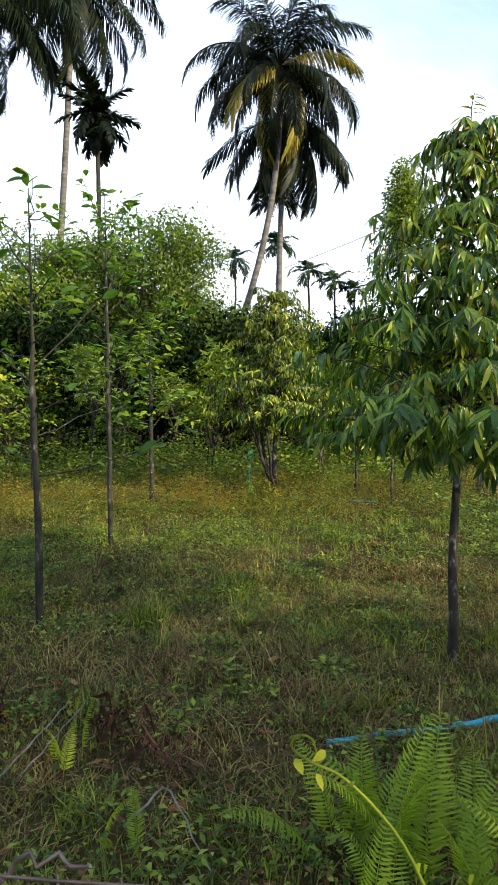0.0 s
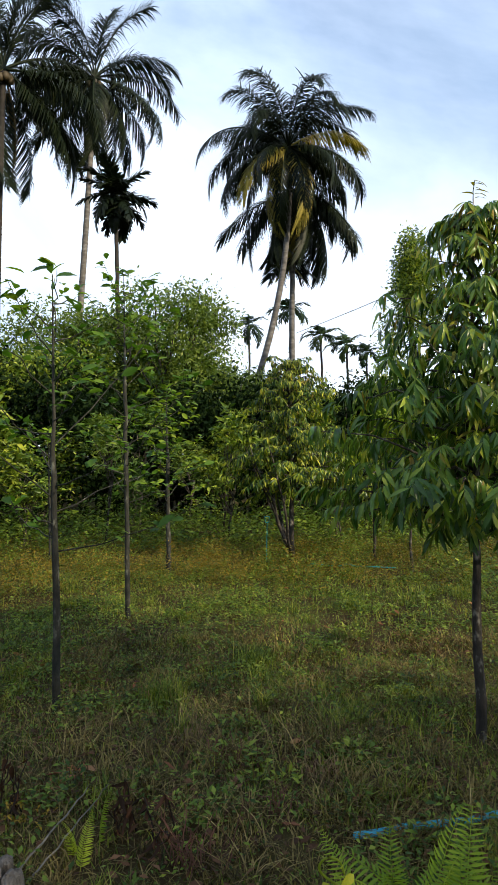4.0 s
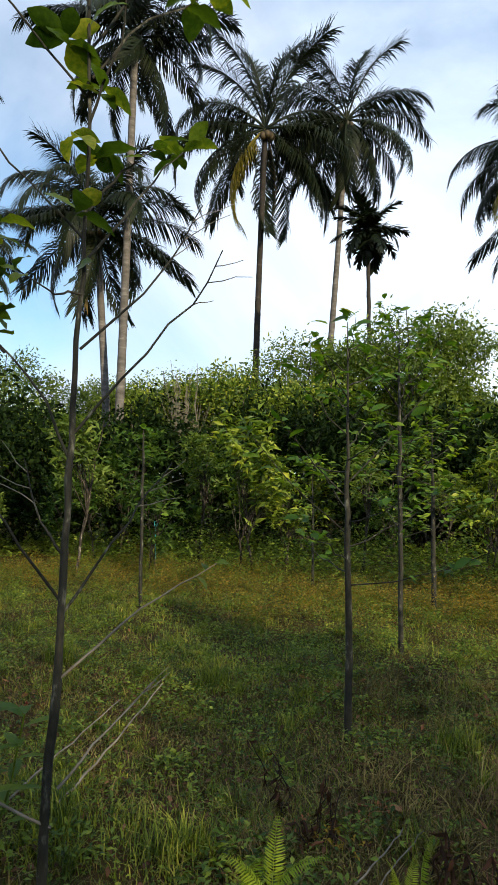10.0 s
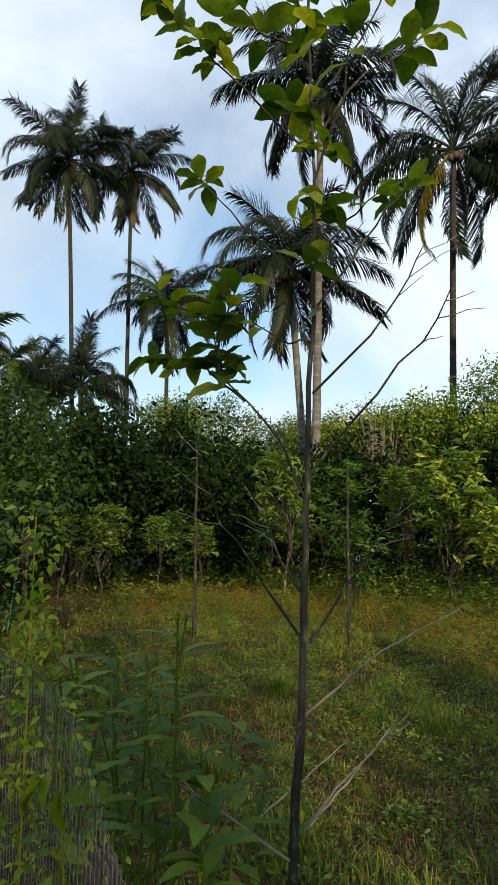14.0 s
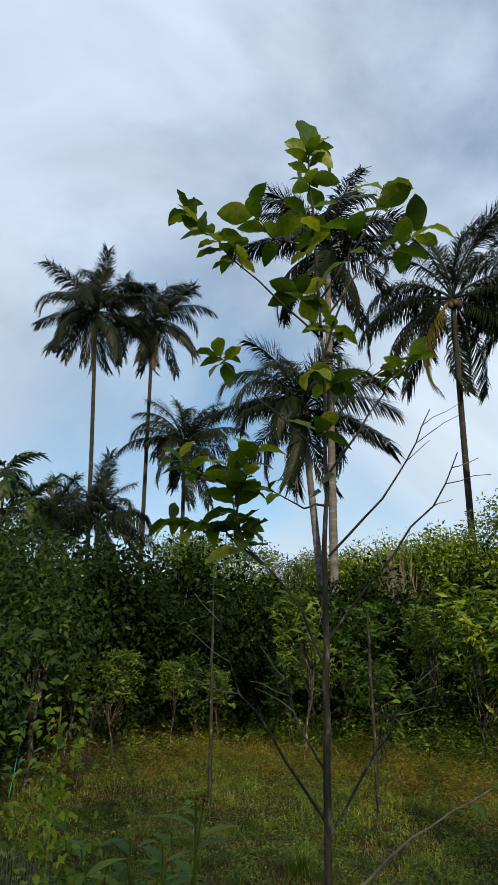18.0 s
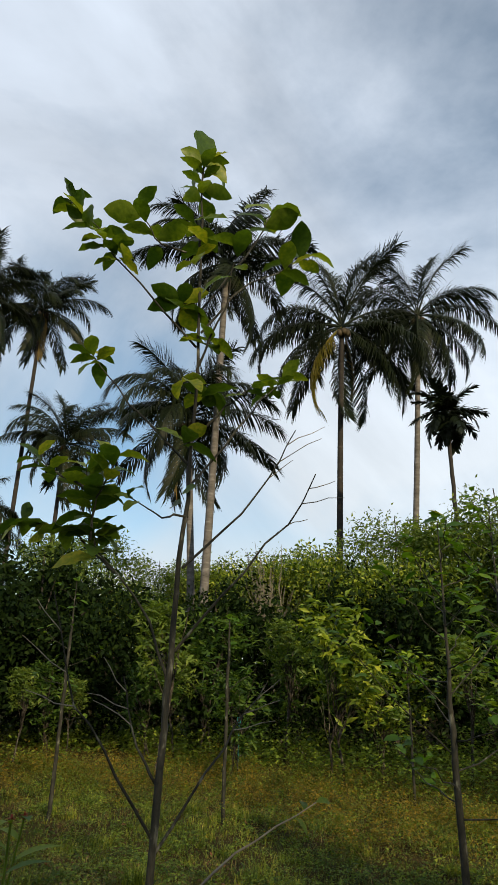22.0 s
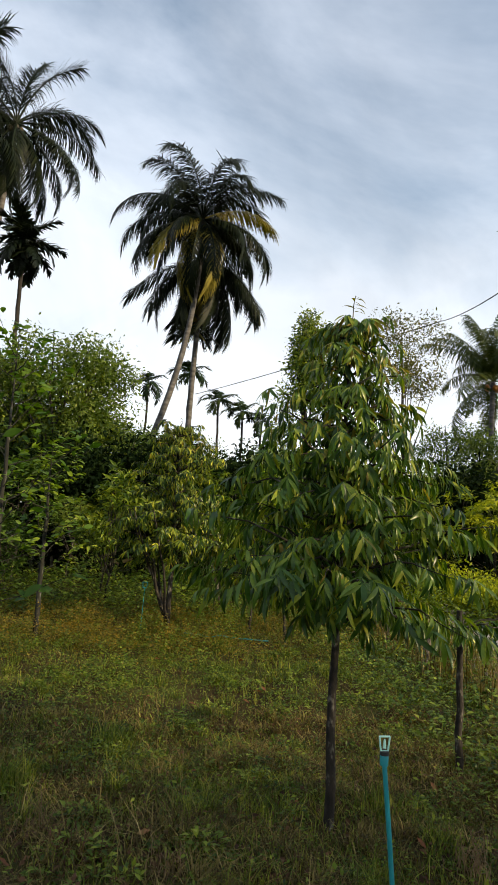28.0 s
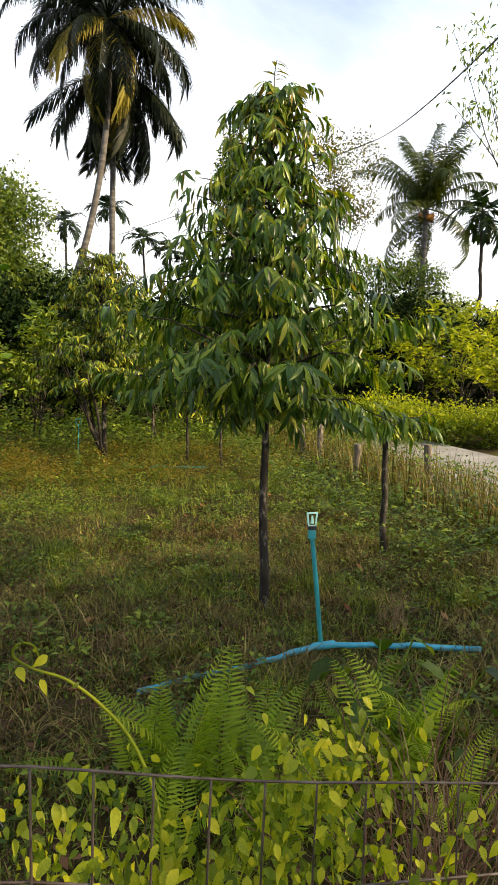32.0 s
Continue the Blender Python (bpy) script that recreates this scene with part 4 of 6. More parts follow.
# taller trees behind them
back = [
    broad_tree("background_tree", "light green tree with fine airy foliage", "tree", "background trees", 6.6, 2.9, 2.2, 41, M_RUBBER, BROAD, 0.135, 300, 40, 0.19, 0.08, 2, limbs=7),
    broad_tree("background_tree", "rounded green tree behind the orchard", "tree", "background trees", 5.6, 2.3, 2.1, 42, M_BUSH, BROAD, 0.14, 280, 32, 0.19, 0.08, 2, limbs=5),
    broad_tree("background_tree", "dense tree coloured near black for the shade behind the orchard", "tree", "background trees", 4.4, 0.1, 2.3, 43, M_SHADELEAF, DIAMOND, 0.2, 210, 23, 0.26, 0.08, 2, limbs=4),
]
spots = []
for b in np.linspace(-48, 4, 15):
    x, y = polar(b + lay.uniform(-1.2, 1.2), lay.uniform(17, 20.5))
    spots.append((x, y, lay.uniform(0.64, 1.0) if b < -6 else lay.uniform(0.6, 0.7), lay.uniform(0, 360), lay.choice((0, 0, 1))))
spots += [(-2.8, 17.6, 1.02, 30, 0), (-3.6, 18.6, 1.0, 200, 0), (-6.6, 18.4, 0.98, 75, 0), (-8.2, 18.8, 0.95, 320, 1)]
for b in np.linspace(-80, -50, 7):
    x, y = polar(b, lay.uniform(15, 19))
    spots.append((x, y, lay.uniform(0.85, 1.1), lay.uniform(0, 360), 2))
for b in np.linspace(3, 26, 6):
    x, y = polar(b, lay.uniform(19, 23))
    spots.append((x, y, lay.uniform(0.62, 0.8), lay.uniform(0, 360), lay.choice((1, 2, 1))))
for b in np.linspace(28, 42, 5):
    x, y = polar(b, lay.uniform(19, 24))
    spots.append((x, y, lay.uniform(0.55, 0.8), lay.uniform(0, 360), lay.choice((1, 1, 0))))
# row of near-black trees, standing in for shaded gaps behind the orchard
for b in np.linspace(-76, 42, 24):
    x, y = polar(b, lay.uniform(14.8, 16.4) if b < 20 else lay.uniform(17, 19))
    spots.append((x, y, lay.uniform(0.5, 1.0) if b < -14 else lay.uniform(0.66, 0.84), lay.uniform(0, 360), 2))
shade_spots = []
# unseen trees added beside and behind the camera, to shade the near grass
for x, y, sc in ((9.0, -1.4, 0.82), (8.8, -3.0, 1.15), (7.6, -4.8, 1.4), (6.0, -6.4, 1.5), (3.0, -8.6, 1.6), (-1.0, -12.0, 1.3), (-5.0, -11.0, 1.3)):
    shade_spots.append((x, y, sc, lay.uniform(0, 360), 0))
put(back, spots, "background trees")
put([broad_tree("unseen_shade_tree", "unseen tree with open foliage, added to shade the near grass", "tree", "field trees", 5.6, 2.0, 2.1, 40, M_BUSH, BROAD, 0.14, 165, 30, 0.2, 0.08, 2, limbs=5)], shade_spots, "field trees")
# a tall cone-shaped tree, an airy brownish one and a bare pale bush
cone = broad_tree("tall_tree", "tall conical tree with dense dark green foliage", "tree", "", 9.5, 2.5, 1.6, 44, M_BUSH, DIAMOND, 0.13, 420, 30, 0.17, 0.13, 1, limbs=8, cone=0.8)
cone.matrix_basis = pose(5.05, 20.1, 0)
airy = broad_tree("tall_tree", "airy tree with small brownish leaves", "tree", "", 9.2, 5.4, 1.5, 45, M_BROWNISH, DIAMOND, 0.1, 200, 30, 0.17, 0.07, 1, limbs=9)
airy.matrix_basis = pose(7.8, 18.4, 0)
pale = broad_tree("pale_bush", "pale bush of mostly bare twigs", "bush", "", 5.7, 1.8, 1.2, 46, M_RUBBER, DIAMOND, 0.09, 90, 7, 0.22, 0.035, 6, bark=M_TWIG, limbs=22)
pale.matrix_basis = pose(-9.1, 15.6, 0)
drooping = broad_tree("tall_tree", "sparse tree with hanging clusters of small leaves", "tree", "", 9.4, 6.2, 2.1, 47, M_RUBBER, LANCE, 0.17, 75, 9, 0.14, 0.05, 1, limbs=9, fullness=0.3, hang=1.2)
drooping.matrix_basis = pose(9.5, 12.2, 0)
# added backdrop of near-black leaves, closing the view with painted shade
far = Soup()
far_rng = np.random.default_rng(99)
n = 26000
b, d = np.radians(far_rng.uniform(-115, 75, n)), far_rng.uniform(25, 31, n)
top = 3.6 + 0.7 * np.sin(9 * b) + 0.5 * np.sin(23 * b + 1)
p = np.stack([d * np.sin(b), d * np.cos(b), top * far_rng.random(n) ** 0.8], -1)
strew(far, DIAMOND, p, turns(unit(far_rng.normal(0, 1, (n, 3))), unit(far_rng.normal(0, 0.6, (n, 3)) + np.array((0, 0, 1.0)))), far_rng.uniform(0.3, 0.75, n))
stuff("far_backdrop", far, M_SHADELEAF, "near-black leaf backdrop added for the shade behind the orchard", "woods")
# the thicket on the way along the fence, its shade put into the leaf colour
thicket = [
    broad_tree("thicket_bush", "bush with large leaves coloured dark for shade", "bush", "thicket bushes", 3.0, 0.1, 1.2, 48, M_BUSH_SHADE, BROAD, 0.17, 130, 14, 0.16, 0.04, 3, limbs=5),
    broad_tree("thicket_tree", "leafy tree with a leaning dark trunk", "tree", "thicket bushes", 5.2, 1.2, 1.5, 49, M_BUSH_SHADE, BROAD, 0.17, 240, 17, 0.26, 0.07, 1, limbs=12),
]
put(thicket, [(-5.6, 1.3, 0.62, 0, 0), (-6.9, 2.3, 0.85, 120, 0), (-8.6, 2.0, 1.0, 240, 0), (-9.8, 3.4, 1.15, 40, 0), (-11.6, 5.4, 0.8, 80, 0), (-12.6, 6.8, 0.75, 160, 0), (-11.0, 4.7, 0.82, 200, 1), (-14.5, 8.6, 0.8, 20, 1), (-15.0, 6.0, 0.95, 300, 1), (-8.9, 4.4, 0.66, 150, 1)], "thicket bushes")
# low hedge beyond the road, its sunlight put into the leaf colour
hedge = [broad_tree("hedge_bush", "low sunlit yellow-green bush beyond the road", "bush", "hedge bushes", 1.0, 0.0, 0.8, 50, M_SUNLIT, DIAMOND, 0.085, 120, 20, 0.1, 0.02, 2, limbs=3)]
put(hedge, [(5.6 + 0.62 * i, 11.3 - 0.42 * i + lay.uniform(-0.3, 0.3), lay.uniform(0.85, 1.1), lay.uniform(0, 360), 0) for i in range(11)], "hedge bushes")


# ---- durian trees ----
DURIAN_LEAF = leaf_shape(0.185, 6, 0.25, 0.3)


def hanging_leaves(rng, pts, n, size, droop=0.75):
    """Places, frames and sizes of leaves that hang from a twig along points."""
    t = rng.uniform(0.25, 1.0, n)
    k = np.arange(len(pts)) / (len(pts) - 1)
    p = np.stack([np.interp(t, k, pts[:, i]) for i in range(3)], -1)
    way = unit(pts[-1] - pts[0])
    side = unit(np.cross(way, (0, 0, 1.0)))
    d = unit(way * rng.uniform(0.1, 0.8, n)[:, None] + side * (rng.choice((-1, 1), n) * rng.uniform(0.1, 0.7, n))[:, None] + np.array((0, 0, -1.0)) * rng.uniform(droop * 0.1, droop * 1.3, n)[:, None])
    up = unit(way * 0.6 + np.array((0, 0, 0.8)) + rng.normal(0, 0.3, (n, 3)))
    return p, turns(d, up, rng.normal(0, 0.35, n)), size * rng.uniform(0.6, 1.15, n)


def durian_tree(x, y, height, base, radius, seed, label, limbs, twigs, leaves, size, trunk_r=0.035, singles=0, stems=1, lean=(0, 0), taper=1.0, mat=None):
    rng = np.random.default_rng(seed)
    tree = thing("durian_tree", x, y, 0, label, "tree", "durian trees")
    top = np.array((lean[0], lean[1], height * 0.93))
    trunk = bend((0, 0, -0.05), top, 12, 0, rng, 0.015)
    part("trunk", tube(Soup(), trunk, np.linspace(trunk_r, trunk_r * 0.16, 12), 9), M_BARK, tree)
    for s in range(stems - 1):
        a = rng.uniform(0, 6.28)
        st = bend((0.03, 0, 0.05), (radius * 0.75 * math.cos(a), radius * 0.75 * math.sin(a), height * 0.55), 7, 0, rng, 0.03)
        part("stem", tube(Soup(), st, np.linspace(trunk_r * 0.55, trunk_r * 0.15, 7), 6), M_BARK, tree)
    P, F, S = [], [], []
    for i in range(limbs):
        h = base + (height * 0.97 - base) * ((i + 0.5) / limbs) ** 1.08
        rel = (h - base) / (height - base)
        reach = radius * ((1.0 - rel) ** taper * 0.92 + 0.08) * rng.uniform(0.62, 1.08)
        az = radians(137.5 * i + rng.normal(0, 12))
        root = np.array([np.interp(h, trunk[:, 2], trunk[:, k]) for k in range(3)])
        end = root + np.array((reach * math.cos(az), reach * math.sin(az), rng.uniform(-0.15, 0.55) * reach + rng.uniform(-0.06, 0.06)))
        pts = bend(root, end, 7, -0.09 * reach, rng, 0.012)
        part("limb", tube(Soup(), pts, np.linspace(trunk_r * 0.34, trunk_r * 0.07, 7), 5), M_BARK, tree)
        for j in range(max(3, int(twigs * (0.3 + reach / radius)))):
            f = 0.02 + 0.98 * (j + rng.uniform(0.2, 0.8)) / max(3, int(twigs * (0.3 + reach / radius)))
            p0 = np.array([np.interp(f, np.linspace(0, 1, 7), pts[:, k]) for k in range(3)])
            a2 = az + (1 if j % 2 else -1) * rng.uniform(0.3, 1.5) * (1.15 - f)
            ln = (0.1 + 0.2 * radius) * rng.uniform(0.6, 1.1) * (1.0 - 0.6 * rel)
            p1 = p0 + ln * np.array((math.cos(a2), math.sin(a2), rng.uniform(-0.45, 0.1)))
            tw = bend(p0, p1, 4, -0.03)
            p, fr, sz = hanging_leaves(rng, tw, leaves, size * (1.05 - 0.25 * rel), 1.0)
            P.append(p), F.append(fr), S.append(sz)
    P, F, S = np.concatenate(P), np.concatenate(F), np.concatenate(S)
    near = np.argsort(-(P @ np.array((-x, -y, 0)) / math.hypot(x, y)))
    pick, rest = near[: singles * 2 : 2], near[singles * 2:]
    rest = np.r_[rest, near[1 : singles * 2 : 2]]
    # bronze grows commoner upwards, putting the sunlit top into leaf colour
    bronzed = rng.random(len(rest)) < np.clip((P[rest][:, 2] - base) / (height - base) * 0.4 - 0.16, 0.03, 0.2)
    part("crown", strew(Soup(), DURIAN_LEAF, P[rest[~bronzed]], F[rest[~bronzed]], S[rest[~bronzed]]), mat or M_DURIAN, tree)
    part("bronze_leaves", strew(Soup(), DURIAN_LEAF, P[rest[bronzed]], F[rest[bronzed]], S[rest[bronzed]] * 0.9), M_BRONZE, tree, "yellow-bronze leaves, part young growth, part painted sunlight")
    spire = Soup()
    tip = np.array((lean[0], lean[1], height * 0.93))
    tube(spire, bend(tip - (0, 0, 0.05), tip + (0.02, 0, 0.2), 5, 0, rng, 0.006), np.linspace(0.005, 0.002, 5), 5)
    part("leader", spire, M_BARK, tree)
    n_tip = 9
    a = rng.uniform(0, 6.28, n_tip)
    p_tip = tip + np.stack([np.full(n_tip, 0.015), np.zeros(n_tip), rng.uniform(0.02, 0.2, n_tip)], -1)
    d_tip = unit(np.stack([np.cos(a), np.sin(a), rng.uniform(-0.5, 0.35, n_tip)], -1))
    part("tip_leaves", strew(Soup(), DURIAN_LEAF, p_tip, turns(d_tip, np.array((0, 0, 1.0))), size * rng.uniform(0.5, 0.95, n_tip)), M_BRONZE, tree, "small bronze leaves at the tip")
    if singles:
        one = Soup().add(*DURIAN_LEAF).mesh("leaf", M_DURIAN_ONE)
        for k in pick:
            ob = new("leaf", one)
            ob.parent = tree
            ob.matrix_basis = Matrix.Translation(P[k]) @ Matrix(F[k].tolist()).to_4x4() @ Matrix.Scale(S[k], 4)
    return tree


durian_tree(1.15, 3.38, 3.1, 1.1, 0.95, 51, "young durian tree with long glossy drooping leaves", 104, 9, 11, 0.13, 0.031, singles=300, lean=(0.02, 0.0), taper=1.14)
durian_tree(0.37, 8.95, 3.1, 1.0, 1.0, 52, "bushy durian tree with several dark stems", 84, 12, 13, 0.118, 0.045, stems=8, taper=0.62, mat=M_DURIAN_LIT)
durian_tree(1.55, 8.85, 1.9, 0.7, 0.5, 53, "small durian tree behind the larger ones", 16, 5, 8, 0.16, 0.025, mat=M_DURIAN_LIT)
durian_tree(1.9, 8.1, 1.7, 0.8, 0.45, 54, "small leafy durian tree in the row", 14, 5, 8, 0.16, 0.022, mat=M_DURIAN_LIT)


# ---- saplings ----
def sapling(x, y, height, seed, label, trunk_r, limbs, first, reach, leaf_n, size, mat=None, top=(0, 0), fork=None, rise=1.0, group="young saplings", tip=1.0):
    """A thin upright sapling with many fine limbs and tufts of large leaves along them."""
    rng = np.random.default_rng(seed)
    tree = thing("sapling", x, y, 0, label, "tree", group)
    trunk = bend((0, 0, -0.05), (top[0], top[1], height), 16, 0, rng, 0.005)
    fork = fork or height * 0.6
    r = np.interp(trunk[:, 2], [0, fork, fork + 0.35, height], [trunk_r, trunk_r * 0.72, trunk_r * 0.4, trunk_r * 0.12])
    part("trunk", tube(Soup(), trunk, r, 8), M_SAPBARK, tree)
    P, F, S = [], [], []

    def tuft(at, way, n):
        a = rng.uniform(0, 6.28, n)
        d = unit(way * 0.5 + np.stack([np.cos(a), np.sin(a), rng.uniform(-0.4, 0.5, n)], -1))
        P.append(np.repeat([at], n, 0) - d * 0.01 + rng.normal(0, 0.03, (n, 3)))
        F.append(turns(d, unit(np.array((0.1, -0.1, 1.0)) + rng.normal(0, 0.4, (n, 3)))))
        S.append(size * rng.uniform(0.5, 1.15, n))

    for i in range(limbs):
        h = first + (height * 0.95 - first) * (i + 0.4) / limbs
        az = radians(137.5 * i + rng.normal(0, 15))
        rc = reach * (1.15 - 0.75 * (h - first) / (height - first)) * rng.uniform(0.6, 1.15)
        root = np.array([np.interp(h, trunk[:, 2], trunk[:, k]) for k in range(3)])
        end = root + rc * np.array((math.cos(az), math.sin(az), rise * rng.uniform(0.2, 1.1)))
        pts = bend(root, end, 7, 0.05 * rc, rng, 0.01)
        part("limb", tube(Soup(), pts, np.linspace(trunk_r * 0.2, trunk_r * 0.06, 7), 5), M_SAPBARK, tree)
        w = unit(end - root)
        tuft(end, w, leaf_n)
        for k in (3, 4, 5):
            tuft(pts[k], w, max(1, leaf_n // 2))
    for k in (1, 2, 3):
        tuft(trunk[-k], np.array((0, 0, 1.0 if k == 1 else 0.3)), max(1, int(tip * ((leaf_n + 3) if k == 1 else (leaf_n // 2 + 1)))))
    P, F, S = np.concatenate(P), np.concatenate(F), np.concatenate(S)
    part("crown", strew(Soup(), leaf_shape(0.46, 5, 0.25, 0.25, 0.5, 0.06), P, F, S), mat or M_BIGLEAF, tree)
    return tree


sapling(-1.34, 3.84, 2.75, 61, "thin grey sapling with sparse pale leaves", 0.027, 20, 0.95, 0.8, 4, 0.12, fork=1.5, tip=0.4)
sapling(-1.34, 5.87, 3.35, 62, "tall thin sapling with a feathery leafy top", 0.026, 30, 1.1, 0.75, 6, 0.12, fork=2.2)
sapling(-1.31, 8.2, 2.5, 63, "short sapling with yellow-green leaves", 0.035, 24, 0.8, 0.6, 7, 0.13, M_YELLOW)
sapling(-4.77, 6.62, 2.4, 64, "thin upright sapling with few leaves", 0.025, 9, 1.0, 0.4, 3, 0.12, fork=1.9)
sapling(-6.6, 5.65, 2.8, 65, "nearly bare sapling with a pale stem", 0.026, 8, 1.0, 0.5, 2, 0.12, fork=2.0)
sapling(-3.3, 9.3, 2.0, 67, "low leafy sapling among the weeds", 0.022, 12, 0.6, 0.5, 5, 0.12, M_YELLOW)


def near_sapling(x, y, turn, label):
    """The tall sapling by the fence. Limbs as runs of (across, up) in the plane that faces the fence, with a depth at the tip and a tuft of leaves."""
    rng = np.random.default_rng(66)
    tree = thing("sapling", x, y, 0, label, "tree", "young saplings", turn)
    rise = np.array(((-0.01, -0.05), (0.0, 0.4), (0.03, 1.0), (0.06, 2.0), (0.09, 2.8), (0.09, 3.4), (0.065, 4.0), (0.055, 4.34)))
    zs = np.linspace(-0.05, 4.34, 34)
    trunk = np.stack([np.interp(zs, rise[:, 1], rise[:, 0]) + rng.normal(0, 0.004, 34), rng.normal(0, 0.004, 34), zs], -1)
    part("trunk", tube(Soup(), trunk, np.interp(zs, (0, 1.0, 2.1, 2.8, 4.34), (0.02, 0.0155, 0.0115, 0.008, 0.005)) * (1 + 0.05 * rng.normal(size=34)), 10), M_SAPBARK, tree)
    one = [Soup().add(*leaf_shape(w, 9, 0.28, dr, 0.54, 0.13)).mesh("leaf", M_BIGLEAF_ONE) for w, dr in ((0.56, 0.1), (0.52, 0.3), (0.5, 0.55))]

    def leaf(p, d, size, up=None):
        fr = turns(np.asarray(d)[None], unit((np.array((0, 0, 1.0)) if up is None else up) + rng.normal(0, 0.35, 3))[None])[0]
        ob = new("leaf", one[int(rng.integers(3))])
        ob.parent = tree
        ob.matrix_basis = Matrix.Translation(p) @ Matrix(fr.tolist()).to_4x4() @ Matrix.Scale(size * rng.uniform(0.8, 1.3), 4)

    def tuft(at, way, n, size, back=0.12):
        for k in range(n):
            a = 2.4 * k + rng.normal(0, 0.4)
            f = k / max(n - 1, 1)
            d = unit(way * (0.9 - 0.7 * f) + np.array((math.cos(a), math.sin(a), rng.uniform(-0.45, 0.35))) * 0.9)
            leaf(at - way * back * f, d, size)

    limbs = (
        (((0.08, 3.22), (-0.08, 3.41), (-0.35, 3.7), (-0.45, 3.87), (-0.62, 4.05)), 0.05, 24, 0.15, 0.5),
        (((0.0, 3.75), (-0.12, 3.72), (-0.24, 3.86)), -0.15, 7, 0.17, 0.2),
        (((0.09, 2.62), (-0.21, 2.93), (-0.42, 3.2)), 0.1, 8, 0.13, 0.08),
        (((0.06, 1.72), (-0.08, 2.03), (-0.31, 2.28), (-0.37, 2.62)), 0.05, 26, 0.145, 0.42),
        (((-0.2, 2.15), (-0.4, 2.34), (-0.66, 2.4)), 0.25, 20, 0.13, 0.45),
        (((-0.31, 2.28), (-0.3, 2.45), (-0.22, 2.62)), -0.1, 10, 0.14, 0.2),
        (((-0.35, 2.5), (-0.5, 2.58), (-0.6, 2.66)), 0.1, 9, 0.13, 0.16),
        (((0.03, 1.2), (-0.16, 1.47), (-0.29, 1.67), (-0.4, 2.05)), -0.15, 0, 0, 0),
        (((0.03, 1.38), (-0.06, 1.5), (-0.13, 1.75)), 0.12, 0, 0, 0),
        (((0.08, 2.18), (0.31, 2.41), (0.47, 2.64), (0.58, 2.87)), 0.1, 0, 0, 0),
        (((0.07, 1.85), (0.3, 2.14), (0.55, 2.41), (0.62, 2.58)), -0.15, 0, 0, 0),
        (((0.04, 1.15), (0.28, 1.49), (0.47, 1.74)), 0.15, 0, 0, 0),
        (((0.03, 0.9), (0.33, 1.17), (0.62, 1.34)), -0.1, 3, 0.07, 0.1),
        (((0.09, 3.42), (0.28, 3.72), (0.4, 3.95), (0.44, 4.08)), 0.0, 6, 0.16, 0.14),
        (((0.1, 3.3), (0.3, 3.6), (0.5, 3.72), (0.64, 3.84)), 0.05, 9, 0.16, 0.2),
        (((0.1, 2.55), (0.36, 2.94), (0.54, 3.17)), 0.15, 10, 0.11, 0.14),
        (((0.1, 2.75), (0.22, 2.9), (0.38, 3.02)), -0.1, 5, 0.1, 0.1),
        (((0.09, 3.1), (0.2, 3.4), (0.26, 3.72)), -0.2, 5, 0.14, 0.2),
        (((0.09, 2.4), (-0.02, 2.38), (-0.16, 2.45)), -0.1, 3, 0.1, 0.05),
        (((0.02, 0.36), (-0.3, 0.58), (-0.62, 0.78)), -0.1, 0, 0, 0),
        (((0.04, 0.5), (0.22, 0.68), (0.4, 0.84)), 0.1, 0, 0, 0),
    )
    for run, depth, n, size, back in limbs:
        run = np.array(run)
        k = np.linspace(0, 1, len(run))
        u = np.linspace(0, 1, 9)
        pts = np.stack([np.interp(u, k, run[:, 0]), depth * u, np.interp(u, k, run[:, 1])], -1) + rng.normal(0, 0.006, (9, 3)) * np.sin(np.pi * u)[:, None]
        limb = part("limb", tube(Soup(), pts, np.linspace(0.0062, 0.0022, 9), 6), M_TWIG if run[0, 1] < 1.0 else M_SAPBARK, tree)
        if n:
            tuft(pts[-1], unit(pts[-1] - pts[-4]), n, size, back)
        else:
            for j, side in ((5, 1), (6, -1), (7, 1)):
                tip = pts[j] + np.array((rng.uniform(0.08, 0.2) * np.sign(run[-1, 0]), 0.05 * side, rng.uniform(0.02, 0.14)))
                part("twig", tube(Soup(), bend(pts[j], tip, 4, 0, rng, 0.006), np.linspace(0.0026, 0.0014, 4), 5), M_TWIG, limb)
    # the upright leaves at the tip, and tufts along the stem
    top = trunk[-1]
    for dx, dz, size in ((-0.1, 2.2, 0.22), (0.2, 1.2, 0.16), (-0.55, 0.9, 0.16), (0.7, 0.6, 0.16), (0.8, 0.1, 0.17), (-0.75, 0.1, 0.16), (0.25, -0.2, 0.17), (-0.3, -0.2, 0.16)):
        leaf(top, unit(np.array((dx, rng.uniform(-0.4, 0.4), dz))), size, np.array((0, -1.0, 0.4)))
    tuft(top, np.array((0, 0, 1.0)), 13, 0.14, 0.26)
    for cx, cz, n, size in ((0.0, 3.46, 9, 0.15), (0.12, 2.99, 4, 0.15), (0.03, 3.06, 4, 0.14), (0.05, 2.76, 4, 0.14), (0.14, 3.27, 5, 0.14), (0.05, 3.72, 3, 0.15), (0.03, 3.95, 5, 0.17), (0.1, 3.85, 3, 0.15), (0.06, 2.5, 2, 0.09)):
        tuft(np.array((cx, 0.0, cz)), np.array((0, 0, 0.5)), n, size, 0.08)


near_sapling(-1.95, 1.69, 37.5, "slender near sapling with large ribbed leaves")


